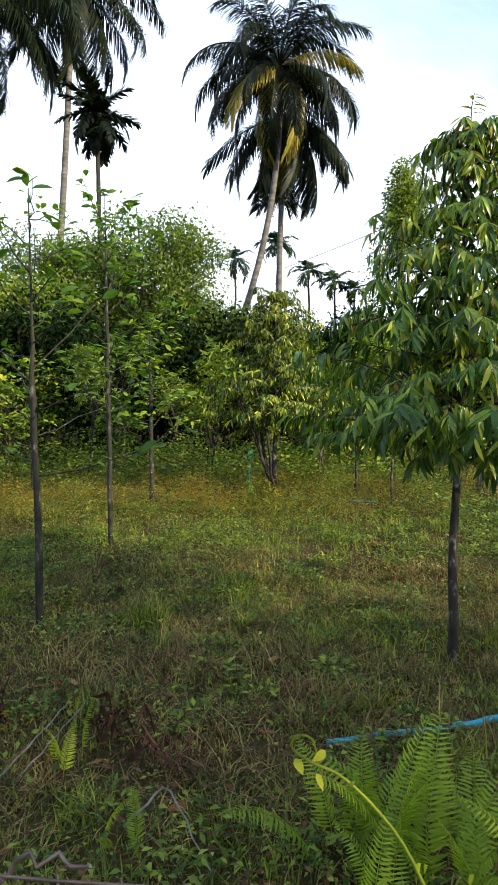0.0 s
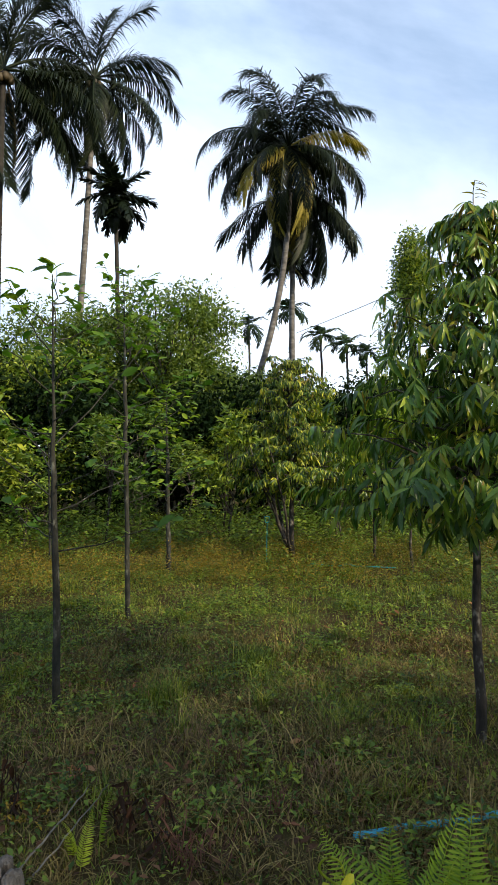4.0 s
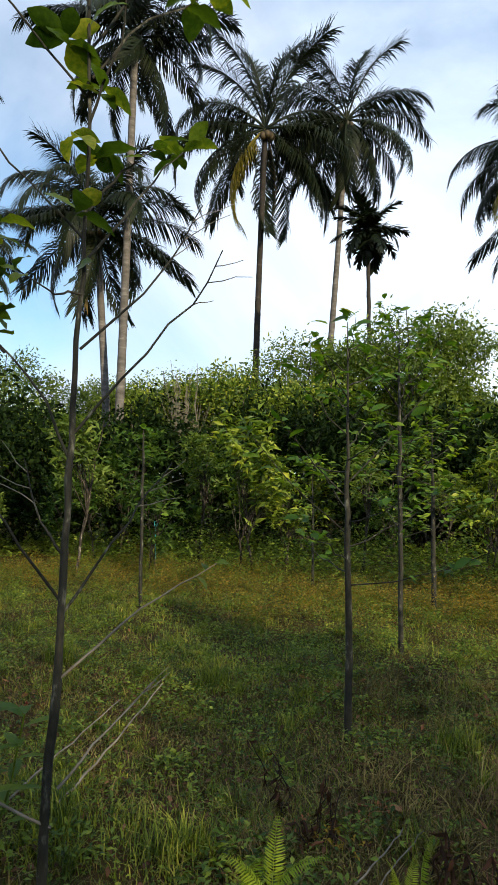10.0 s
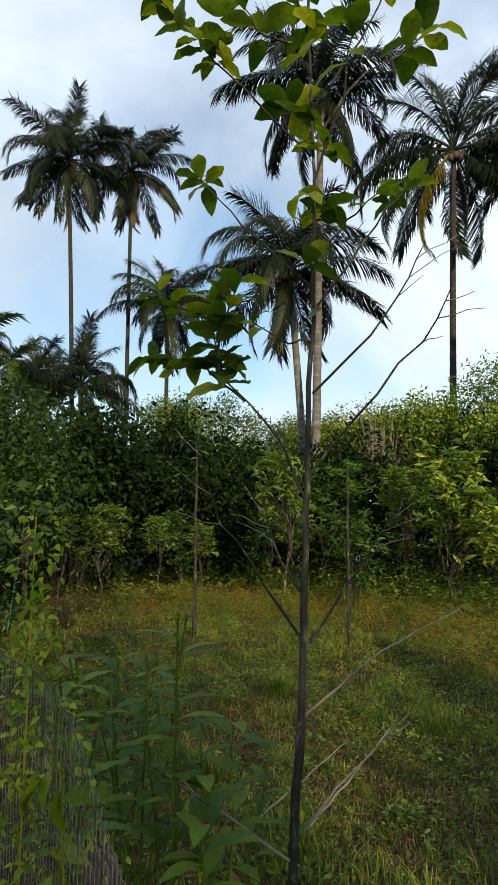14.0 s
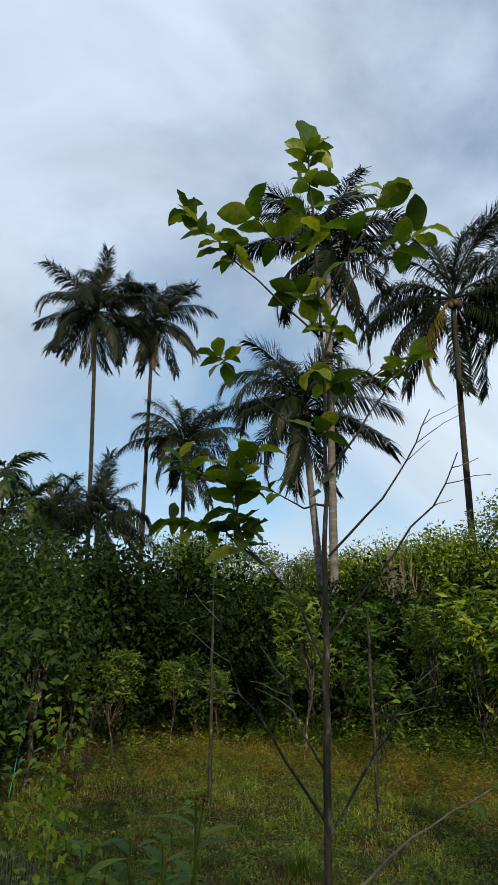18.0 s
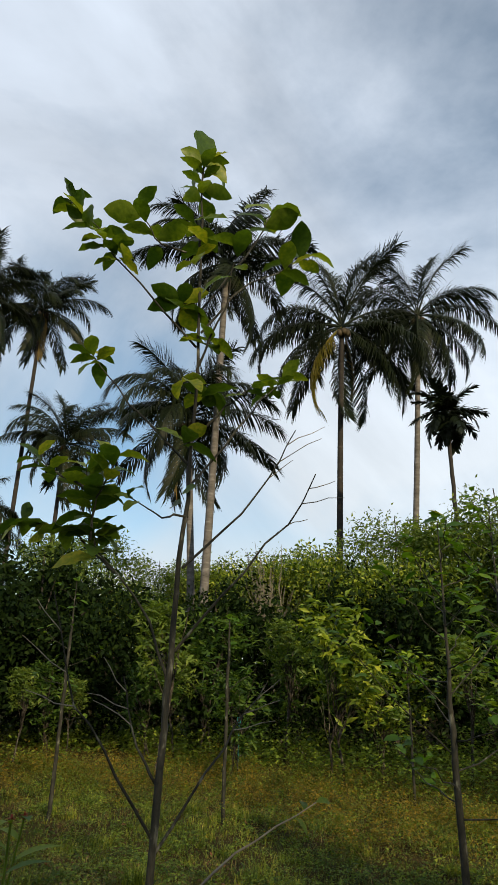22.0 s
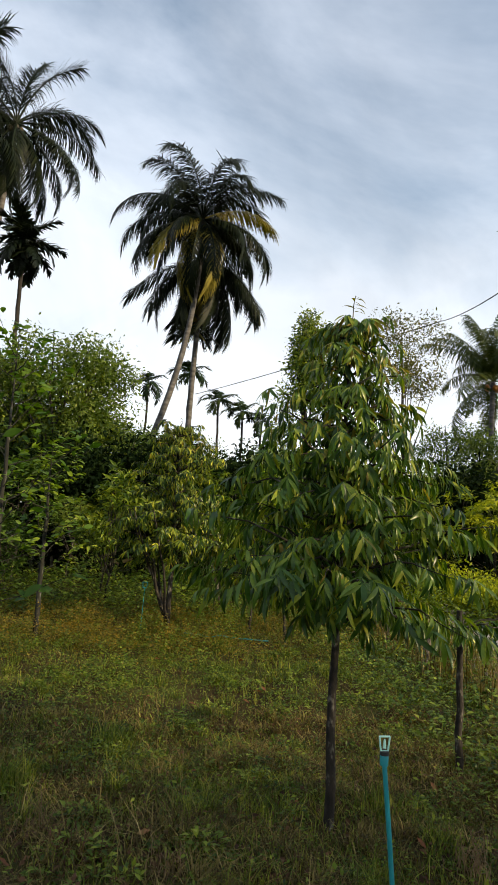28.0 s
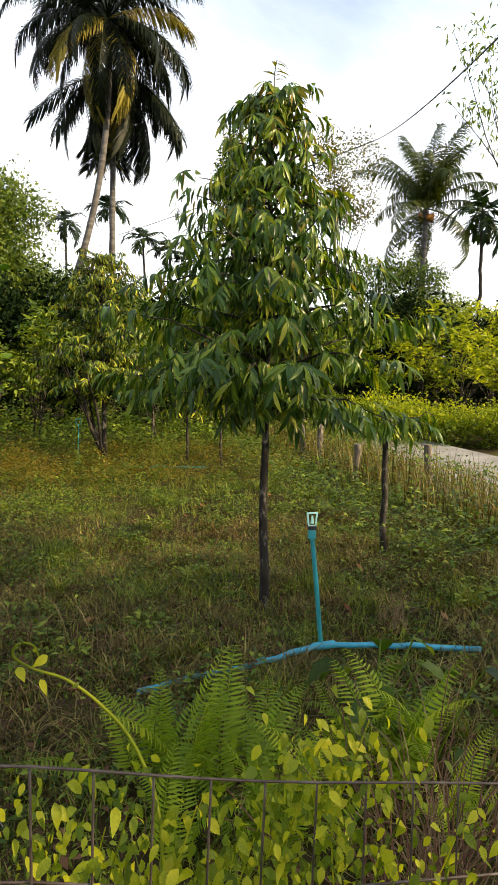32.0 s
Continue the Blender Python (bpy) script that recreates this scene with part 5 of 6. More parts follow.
# ---- irrigation ----
def pipes():
    line = thing("irrigation_pipe", 1.25, 2.69, 0, "blue plastic irrigation pipe lying in the grass", "pipe")
    part("pipe", tube(Soup(), bend((-0.92, -0.2, 0.03), (-0.0, 0, 0.05), 12, 0, RNG, 0.006), 0.0145, 10), M_PVC, line)
    part("pipe", tube(Soup(), bend((0.06, 0, 0.045), (0.8, -0.16, 0.012), 8, 0, RNG, 0.008), 0.0145, 10), M_PVC, line)
    part("tee", tube(Soup(), [(-0.05, -0.01, 0.05), (0.07, -0.005, 0.05)], 0.0195, 12), M_PVC, line, "blue pipe fitting")
    spr = thing("sprinkler", 1.25, 2.69, 0, "teal riser pipe with a mint green sprinkler head", "sprinkler")
    part("riser", tube(Soup(), [(0, 0, 0.05), (-0.03, 0, 0.35), (-0.06, 0, 0.62)], 0.0115, 12), M_TEAL, spr)
    part("socket", tube(Soup(), [(-0.06, 0, 0.60), (-0.06, 0, 0.64), (-0.06, 0, 0.66)], [0.02, 0.02, 0.015], 12), M_TEAL, spr)
    h = Soup()
    for a, b in (((-0.077, 0, 0.66), (-0.085, 0, 0.725)), ((-0.085, 0, 0.725), (-0.035, 0, 0.725)), ((-0.035, 0, 0.725), (-0.043, 0, 0.66)), ((-0.077, 0, 0.66), (-0.043, 0, 0.66))):
        tube(h, [a, b], 0.0045, 8)
    head = part("head_frame", h, M_MINT, spr)
    part("spinner", tube(Soup(), [(-0.06, 0, 0.675), (-0.06, 0, 0.7), (-0.06, 0, 0.712)], (0.009, 0.006, 0.004), 8), M_MINT, head)
    part("collar", tube(Soup(), [(-0.06, 0, 0.645), (-0.06, 0, 0.662)], 0.021, 12), M_CABLE, spr, "dark threaded collar")


pipes()


# ---- grass and weeds ----
def blades(rng, px, py, h, w, lean=0.5):
    """Grass blades: bent tapering strips."""
    n = len(px)
    a = rng.uniform(0, 6.28, n)
    d = np.stack([np.cos(a), np.sin(a)], -1)
    s = np.stack([-np.sin(a), np.cos(a)], -1)
    h = np.broadcast_to(h, (n,)) * rng.uniform(0.5, 1.2, n)
    l = lean * h * rng.uniform(0.1, 1.2, n)
    z0 = lift(px, py) - 0.01
    v = np.zeros((n, 5, 3))
    base = np.stack([px, py], -1)
    w = np.broadcast_to(w, (n,)) * rng.uniform(0.6, 1.2, n)
    v[:, 0, :2], v[:, 1, :2] = base - s * w[:, None], base + s * w[:, None]
    mid = base + d * (l * 0.35)[:, None]
    v[:, 2, :2], v[:, 3, :2] = mid - s * w[:, None] * 0.8, mid + s * w[:, None] * 0.8
    v[:, 4, :2] = base + d * l[:, None]
    v[:, :2, 2], v[:, 2:4, 2], v[:, 4, 2] = z0[:, None], (z0 + h * 0.6)[:, None], z0 + h * 0.95
    b = np.arange(n)[:, None] * 5
    f = (b[:, :, None] + np.array([[0, 1, 3], [0, 3, 2], [2, 3, 4]])[None]).reshape(-1, 3)
    return v.reshape(-1, 3), f


def field(rng, n, x0, x1, y0, y1, power=1.0):
    y = y0 + (y1 - y0) * rng.random(n) ** power
    return rng.uniform(x0, x1, n), y


g_rng = np.random.default_rng(77)
grass, dry, weeds, russet = Soup(), Soup(), Soup(), Soup()


def patch(x, y, a=0.0):
    """Slow variation over the field, 0 to 1."""
    return 0.5 + 0.25 * np.sin(2.1 * x + 1.3 * np.sin(1.7 * y + a) + a) + 0.25 * np.sin(1.9 * y + 0.7 * x + 2 * a)


x, y = field(g_rng, 150000, -9.5, 5, 1.3, 11.5, 1.35)
lush = patch(x, y)
clump = np.clip(2.6 * patch(3.7 * x, 4.1 * y, 0.8) - 0.6, 0.3, 1)
keep = g_rng.random(len(x)) < (0.25 + 0.75 * lush * np.clip((y - 1.2) / 2.2, 0.25, 1)) * clump
x, y, lush = x[keep], y[keep], lush[keep]
grass.add(*blades(g_rng, x, y, 0.05 + 0.07 * lush, 0.0032, 1.1))
for cx, cy, n, h in ((-0.68, 3.85, 260, 0.2), (1.5, 3.5, 130, 0.16), (0.8, 3.5, 120, 0.14), (-2.3, 2.2, 200, 0.22), (-3.3, 2.6, 220, 0.24), (-0.1, 4.6, 180, 0.18), (-2.6, 4.4, 260, 0.2), (-4.0, 4.2, 260, 0.24), (-1.7, 2.3, 160, 0.2)):
    a, r = g_rng.uniform(0, 6.28, n), g_rng.uniform(0, 0.17, n)
    grass.add(*blades(g_rng, cx + r * np.cos(a), cy + r * np.sin(a), h, 0.003, 0.9))
for _ in range(260):
    cx, cy, n, h = g_rng.uniform(-7.5, 3.6), 1.7 + 6.5 * g_rng.random() ** 1.3, int(g_rng.integers(60, 170)), g_rng.uniform(0.06, 0.14)
    if min(math.hypot(cx - a, cy - b) for a, b in ((-1.34, 3.75), (1.15, 3.3), (-1.34, 5.75), (2.27, 3.95))) < 0.3:
        continue
    a, r = g_rng.uniform(0, 6.28, n), g_rng.uniform(0.05, 0.2) * g_rng.random(n) ** 0.7
    grass.add(*blades(g_rng, cx + r * np.cos(a), cy + r * np.sin(a), h, 0.003, 1.1))
x, y = field(g_rng, 60000, -9.5, 5, 1.2, 10.5, 1.1)
keep = g_rng.random(len(x)) < 0.15 + 0.85 * (1 - patch(x, y)) ** 1.3
dry.add(*blades(g_rng, x[keep], y[keep], 0.08, 0.0034, 2.0))


def ground_leaves(soup, n, x, y, low, high, s0, s1, tilt=0.5, shape=None):
    p = np.stack([x, y, lift(x, y) + g_rng.uniform(low, high, n)], -1)
    a = g_rng.uniform(0, 6.28, n)
    d = np.stack([np.cos(a), np.sin(a), g_rng.uniform(-0.3, tilt, n)], -1)
    strew(soup, shape or DIAMOND, p, turns(d, unit(np.array((0, 0, 1.0)) + g_rng.normal(0, 0.3, (n, 3)))), g_rng.uniform(s0, s1, n))


n = 26000
x, y = field(g_rng, n, -6.5, 4.2, 1.3, 4.6, 1.0)
near_keep = g_rng.random(n) < np.clip(0.1 + 1.3 * patch(1.7 * x, 1.9 * y, 1.0) ** 2, 0, 1)
x, y = x[near_keep], y[near_keep]
ground_leaves(weeds, len(x), x, y, 0.005, 0.09, 0.01, 0.03, shape=SMALL_LEAF)
x, y = field(g_rng, 60000, -6.5, 4.2, 1.3, 4.8, 1.0)
bare = g_rng.random(len(x)) < np.clip(1.25 - 1.0 * patch(1.7 * x, 1.9 * y, 1.0), 0.1, 1)
dry.add(*blades(g_rng, x[bare], y[bare], 0.06, 0.003, 2.6))
x, y = field(g_rng, 70000, -6.5, 4.2, 1.5, 5.0, 0.9)
worn = np.clip((x + 2.2) / 1.2, 0, 1) * np.clip((4.0 - y) / 0.9, 0, 1)
keep = (g_rng.random(len(x)) < np.clip(2.4 * patch(4.9 * x, 4.3 * y, 2.2) - 0.5, 0.1, 1)) & (g_rng.random(len(x)) > 0.7 * worn * (1.2 - patch(2.3 * x, 2.1 * y, 0.4)))
x, y = x[keep], y[keep]
grass.add(*blades(g_rng, x, y, 0.065, 0.0026, 1.3))
# low domed clumps of weeds with bare dark gaps between them
for _ in range(1300):
    cx, cy = g_rng.uniform(-8.5, 4.2), 1.6 + 7.2 * g_rng.random() ** 1.2
    rad, high = g_rng.uniform(0.06, 0.2), g_rng.uniform(0.04, 0.13)
    n = int(rad * 420)
    r, a = rad * np.sqrt(g_rng.random(n)), g_rng.uniform(0, 6.28, n)
    x, y = cx + r * np.cos(a), cy + r * np.sin(a)
    p = np.stack([x, y, lift(x, y) + high * (1.05 - (r / rad) ** 2) * g_rng.uniform(0.55, 1.05, n)], -1)
    d = unit(np.stack([np.cos(a) + g_rng.normal(0, 0.5, n), np.sin(a) + g_rng.normal(0, 0.5, n), g_rng.uniform(-0.3, 0.7, n)], -1))
    strew(weeds, SMALL_LEAF, p, turns(d, unit(np.array((0, 0, 1.0)) + g_rng.normal(0, 0.3, (n, 3)))), g_rng.uniform(0.6, 1.3, n) * g_rng.uniform(0.022, 0.05))
for _ in range(420):
    cx, cy = g_rng.uniform(-1.6, 3.6), 1.7 + 3.6 * g_rng.random()
    n = int(g_rng.integers(40, 110))
    a, r = g_rng.uniform(0, 6.28, n), g_rng.uniform(0.05, 0.2) * np.sqrt(g_rng.random(n))
    dry.add(*blades(g_rng, cx + r * np.cos(a), cy + r * np.sin(a), g_rng.uniform(0.05, 0.12), 0.003, 1.8))
litter = Soup()
n = 14000
x, y = field(g_rng, n, -6.5, 4.2, 1.3, 5.5, 1.0)
ground_leaves(litter, n, x, y, 0.0, 0.05, 0.02, 0.06, 0.3)
n = 70000
x, y = field(g_rng, n, -9.5, 5.2, 4.2, 12, 1.15)
ground_leaves(weeds, n, x, y, 0.005, 0.10, 0.012, 0.036)
n = 17000
c = g_rng.integers(0, 140, n)
cx, cy = g_rng.uniform(-8, 4, 140), g_rng.uniform(1.6, 8, 140)
ground_leaves(weeds, n, cx[c] + g_rng.normal(0, 0.12, n), cy[c] + g_rng.normal(0, 0.12, n), 0.02, 0.15, 0.02, 0.05, shape=SMALL_LEAF)
# band of russet weeds, coloured warmer where the sun strip lies
n = 85000
x = g_rng.uniform(-10.5, 4.5, n)
y = 8.7 + 0.5 * np.sin(0.8 * x) + g_rng.normal(0, 1.15, n) - 0.1 * np.abs(x + 1.0)
keep = g_rng.random(n) < np.clip(patch(1.3 * x, 1.6 * y, 2.0) * 1.5 - 0.2, 0.05, 1)
x, y = x[keep], y[keep]
ground_leaves(russet, len(x), x, y, 0.01, 0.26, 0.014, 0.034, 0.8)
for _ in range(330):
    cx = g_rng.uniform(-10, 3.6)
    cy, rad, high = 8.8 + 0.5 * math.sin(0.8 * cx) + g_rng.normal(0, 1.0) - 0.1 * abs(cx + 1.0), g_rng.uniform(0.12, 0.34), g_rng.uniform(0.2, 0.5)
    n = int(rad * 900)
    r, a = rad * np.sqrt(g_rng.random(n)), g_rng.uniform(0, 6.28, n)
    p = np.stack([cx + r * np.cos(a), cy + r * np.sin(a), high * (1.05 - (r / rad) ** 2) * g_rng.uniform(0.3, 1.05, n)], -1)
    d = unit(np.stack([np.cos(a), np.sin(a), g_rng.uniform(-0.4, 0.9, n)], -1))
    strew(russet if g_rng.random() < 0.6 else weeds, SMALL_LEAF, p, turns(d, unit(np.array((0, 0, 1.0)) + g_rng.normal(0, 0.4, (n, 3)))), g_rng.uniform(0.022, 0.048, n))
n = 52000
x, y = g_rng.uniform(-13, 9, n), g_rng.uniform(9.6, 14.5, n)
ground_leaves(weeds, n, x, y, 0.01, 0.25 + 0.75 * patch(1.9 * x, 1.7 * y, 0.3) ** 2, 0.045, 0.11, 0.8)
n = 9000
x, y = g_rng.uniform(2.2, 4.1, n), g_rng.uniform(3.4, 11, n)
ground_leaves(weeds, n, x, y, 0.02, 0.3, 0.03, 0.07, 0.8)
n = 7000
x, y = g_rng.uniform(3.5, 4.4, n), g_rng.uniform(3.4, 13, n)
ground_leaves(weeds, n, x, y, 0.05, 0.5, 0.03, 0.07, 0.9)
x, y = g_rng.uniform(3.2, 4.5, 3500), g_rng.uniform(3.4, 13, 3500)
dry.add(*blades(g_rng, x, y, 0.5, 0.005, 0.5))
n = 6000
x, y = field(g_rng, n, -8, 4.5, 3.5, 9.0, 0.9)
ground_leaves(russet, n, x, y, 0.01, 0.09, 0.01, 0.025, 0.6)
n = 16000
x, y = g_rng.uniform(-18, -9, n), g_rng.uniform(1, 13, n)
ground_leaves(weeds, n, x, y, 0.01, 0.25, 0.04, 0.11, 0.8)
for cx, cy, n, h in ((-0.42, 3.3, 110, 0.2), (-0.2, 3.1, 70, 0.16), (0.9, 2.4, 120, 0.2), (1.9, 2.3, 160, 0.22), (-1.0, 3.2, 120, 0.18)):
    a, r = g_rng.uniform(0, 6.28, n), g_rng.uniform(0, 0.36, n)
    dry.add(*blades(g_rng, cx + r * np.cos(a), cy + r * np.sin(a), h, 0.0025, 2.0))
x, y = g_rng.uniform(-8, 4.5, 26000), g_rng.uniform(-6, 1.3, 26000)
keep = np.hypot(x + 0.25, y + 0.2) > 0.55
grass.add(*blades(g_rng, x[keep], y[keep], 0.07, 0.006, 1.2))
stuff("grass", grass, M_GRASS, "rough green grass in uneven tufts", "grass")
stuff("dry_grass", dry, M_DRYGRASS, "dry straw-coloured grass stems among the green", "grass")
stuff("leaf_litter", litter, M_LITTER, "brown dead leaf scraps between the weeds", "leaf litter")
stuff("weeds", weeds, M_WEED, "low broad-leaved weeds in the grass", "weeds")
stuff("russet_weeds", russet, M_ORANGE, "sunlit russet and yellow weeds at the orchard's edge", "weeds")


# ---- arecas and far palms ----
areca_palm((-0.6, 30.0), (-0.66, 30.0, 7.6), 0.62, 2)
areca_palm((1.3, 27.4), (1.24, 27.4, 7.6), 0.62, 3, count=13, drop=85)
areca_palm((2.8, 28.0), (2.66, 28.0, 6.6), 0.6, 4, drop=85)
areca_palm((3.9, 27.7), (3.79, 27.7, 6.1), 0.58, 5, drop=85)
areca_palm((4.8, 27.9), (4.7, 27.9, 5.8), 0.5, 12, drop=85)
areca_palm((11.6, 16.4), (11.53, 16.4, 5.6), 0.72, 6)
areca_palm((-22.7, 8.6), (-22.68, 8.6, 7.0), 0.9, 7)
areca_palm((-22.0, 9.9), (-22.14, 9.8, 7.7), 0.9, 8)
areca_palm((-21.6, 10.6), (-21.6, 10.6, 6.7), 0.8, 9)
coconut_palm((-25.4, 16.2, 0), (-25.4, 16.2, 3.0), (-25.42, 16.15, 7.6), 0.8, 11, "short distant coconut palm among the trees", counts=(4, 8, 8, 4, 0))
coconut_palm((-24.0, 12.8, 0), (-24.0, 12.8, 3.0), (-24.0, 12.8, 6.6), 0.7, 12, "low distant coconut palm behind the thicket", counts=(4, 8, 6, 3, 0))


# ---- road, posts and overhead wire ----
def road():
    s = Soup()
    n = 30
    y = np.linspace(-30, 34, n)
    xl, xr = 4.15 - 0.03 * y + 0.05 * np.sin(y), 6.3 + 0.02 * y
    top = np.concatenate([np.stack([xl, y, np.full(n, 0.05)], -1), np.stack([xr, y, np.full(n, 0.05)], -1), np.stack([xl, y, np.full(n, -0.1)], -1), np.stack([xr, y, np.full(n, -0.1)], -1)])
    i = np.arange(n - 1)
    for a, b in ((0, 1), (2, 0), (1, 3)):
        s.add(top, np.stack([a * n + i, b * n + i, b * n + i + 1, a * n + i + 1], -1))
    tagged(new("road", s.mesh("road", M_CONCRETE, False)), "pale grey concrete farm road", "road", kind="structure")


road()


def wooden_post(x, y, h, r, seed, lean=0.0):
    rng = np.random.default_rng(seed)
    post = Soup()
    zs = np.linspace(-0.05, h, 7)
    pts = np.stack([lean * zs + rng.normal(0, 0.006, 7), rng.normal(0, 0.006, 7), zs], -1)
    tube(post, pts, r * rng.uniform(0.85, 1.1, 7), 9)
    ob = new("fence_post", post.mesh("fence_post", M_POST))
    ob.location = (x, y, 0)
    tagged(ob, "short weathered wooden post beside the road", "post", "roadside posts")


for k, (x, y, h) in enumerate(((3.3, 8.7, 0.75), (3.5, 8.5, 0.62), (3.35, 6.9, 0.5), (4.0, 6.3, 0.55), (3.7, 10.3, 0.6), (3.9, 4.6, 0.7))):
    wooden_post(x, y, h, 0.045, 90 + k, 0.04 * (k % 3 - 1))

cable = Soup()
tube(cable, bend((2.2, 40.0, 9.5), (8.74, 18.0, 8.3), 6, 0.1), 0.02, 5)
tube(cable, bend((8.74, 18.0, 8.3), (4.79, 6.5, 5.2), 10, 0.15), 0.012, 5)
tube(cable, bend((4.79, 6.5, 5.2), (3.4, -20, 5.5), 6, 0.3), 0.012, 5)
tagged(new("overhead_wire", cable.mesh("overhead_wire", M_CABLE)), "thin dark overhead wire above the road", "wire")


# ---- cut-back durian ----
def stump_tree():
    rng = np.random.default_rng(8)
    tree = thing("durian_tree", 2.27, 4.03, 0, "cut-back durian tree with one drooping leafy branch", "tree", "durian trees")
    part("trunk", tube(Soup(), bend((0, 0, -0.05), (-0.02, 0, 1.12), 8, 0, rng, 0.008), np.linspace(0.028, 0.019, 8), 9), M_BARK, tree)
    P, F, S = [], [], []
    for tip in ((0.42, 0.05, 0.98), (0.3, -0.15, 1.0), (0.15, 0.15, 1.02), (-0.1, -0.12, 1.0), (0.36, -0.05, 1.08)):
        pts = bend((-0.01, 0, 0.98), tip, 6, -0.05, rng, 0.01)
        part("limb", tube(Soup(), pts, np.linspace(0.007, 0.003, 6), 5), M_BARK, tree)
        p, f, z = hanging_leaves(rng, pts, 16, 0.16)
        P.append(p), F.append(f), S.append(z)
    one = Soup().add(*DURIAN_LEAF).mesh("leaf", M_DURIAN_ONE)
    for p, f, z in zip(np.concatenate(P), np.concatenate(F), np.concatenate(S)):
        ob = new("leaf", one)
        ob.parent = tree
        ob.matrix_basis = Matrix.Translation(p) @ Matrix(f.tolist()).to_4x4() @ Matrix.Scale(z, 4)


stump_tree()


# ---- blue risers in the orchard ----
def riser(x, y, h, lean):
    t = thing("sprinkler", x, y, 0, "thin blue riser pipe with a small sprinkler head", "sprinkler", "orchard sprinklers")
    part("riser", tube(Soup(), [(0, 0, 0), (lean * 0.5, 0, h * 0.5), (lean, 0, h)], 0.005, 10), M_TEAL, t)
    hd = Soup()
    for a, b in (((-0.025, 0, 0), (-0.035, 0, 0.08)), ((-0.035, 0, 0.08), (0.035, 0, 0.08)), ((0.035, 0, 0.08), (0.025, 0, 0)), ((-0.025, 0, 0), (0.025, 0, 0))):
        tube(hd, [a, b], 0.006, 8)
    part("head_frame", hd, M_TEAL, t).location = (lean, 0, h)


riser(-8.76, 4.13, 0.75, 0.16)
riser(-6.6, 9.9, 0.8, 0.0)
riser(0.0, 8.9, 0.6, 0.02)
side_pipe = thing("irrigation_pipe", 1.2, 8.3, 0, "thin blue pipe lying across the grass", "pipe")
part("pipe", tube(Soup(), bend((-0.6, 0.3, 0.05), (0.5, -0.15, 0.06), 10, 0, RNG, 0.015), 0.009, 8), M_TEAL, side_pipe)


# ---- ferns ----
def fern_frond(seed, length=0.55, arch=1.1):
    rng = np.random.default_rng(seed)
    n = 12
    t = np.linspace(0, 1, n)
    ang = -arch * t ** 1.6
    pts = np.zeros((n, 3))
    for i in range(1, n):
        pts[i] = pts[i - 1] + length / (n - 1) * np.array((0, math.cos(ang[i]), math.sin(ang[i])))
    s = Soup()
    tube(s, pts, np.linspace(0.003, 0.001, n), 4)
    u = np.linspace(0.2, 0.99, 26)
    pos = np.stack([np.interp(u, t, pts[:, k]) for k in range(3)], -1)
    way = unit(np.stack([np.interp(u, t, np.gradient(pts[:, k])) for k in range(3)], -1))
    ln = 0.085 * np.sin(np.pi * (0.12 + 0.85 * u) ** 0.8) ** 0.8 * length / 0.55 + 0.01
    shape = leaf_shape(0.13, 5, 0.1, 0.35, 0.3)
    for side in (-1, 1):
        d = unit(side * np.array((1.0, 0, 0)) + 0.35 * way + rng.normal(0, 0.06, (26, 3)))
        strew(s, shape, pos, turns(d, np.cross(np.array((1.0, 0, 0)), way)), ln)
    return s.mesh("frond", M_FERN)


FERNS = [fern_frond(k, 0.55, a) for k, a in enumerate((0.5, 0.8, 1.2))]


def fern(x, y, count, size, seed, spread=1.0):
    rng = np.random.default_rng(seed)
    plant = thing("fern", x, y, float(lift(x, y)), "light green fern with arching feathery fronds", "fern", "ferns by the fence")
    for k in range(count):
        f = new("frond", FERNS[int(rng.integers(3))])
        f.parent = plant
        el, az, sc = rng.uniform(66, 92), 360 / count * k + rng.normal(0, 14), size * rng.uniform(0.75, 1.15)
        f.matrix_basis = Matrix.Translation((0.05 * rng.normal() * spread, 0.05 * rng.normal() * spread, 0)) @ Euler((radians(el), 0, radians(az)), "XYZ").to_matrix().to_4x4() @ Matrix.Scale(sc, 4)


for k, (x, y, c, sz) in enumerate(((0.22, 1.84, 5, 0.95), (0.36, 1.75, 5, 1.0), (0.48, 1.6, 5, 0.85), (0.64, 1.78, 5, 0.85), (0.8, 1.66, 5, 0.8), (0.94, 1.85, 4, 0.85), (0.99, 1.68, 6, 1.1), (0.58, 1.46, 5, 0.8), (0.3, 1.5, 4, 0.7), (1.12, 1.5, 4, 0.7), (-1.19, 2.08, 4, 0.65), (-0.75, 2.35, 3, 0.45), (-0.42, 1.9, 3, 0.4), (-1.55, 1.75, 4, 0.6))):
    fern(x + (0.09 if x > 0 else 0.0), y, c + 1, sz * 0.92, 200 + k)


# ---- fence ----
FENCE_Y = 0.45


def top_of(x):
    """The sagging top edge of the wire netting."""
    x = np.asarray(x, float)
    return np.interp(x, (-8.0, -4.1, -3.2, -2.2, -1.73, -1.58, -1.46, -1.4, -1.0, -0.6, -0.4, -0.295, 0.08, 0.28, 0.54, 1.3, 1.6, 3.5), (1.2, 1.25, 1.12, 1.38, 1.345, 1.265, 1.09, 1.02, 0.86, 0.92, 1.1, 1.155, 1.1, 1.06, 1.008, 0.9, 1.1, 1.0)) - 0.01 * np.sin(6 * x) ** 2


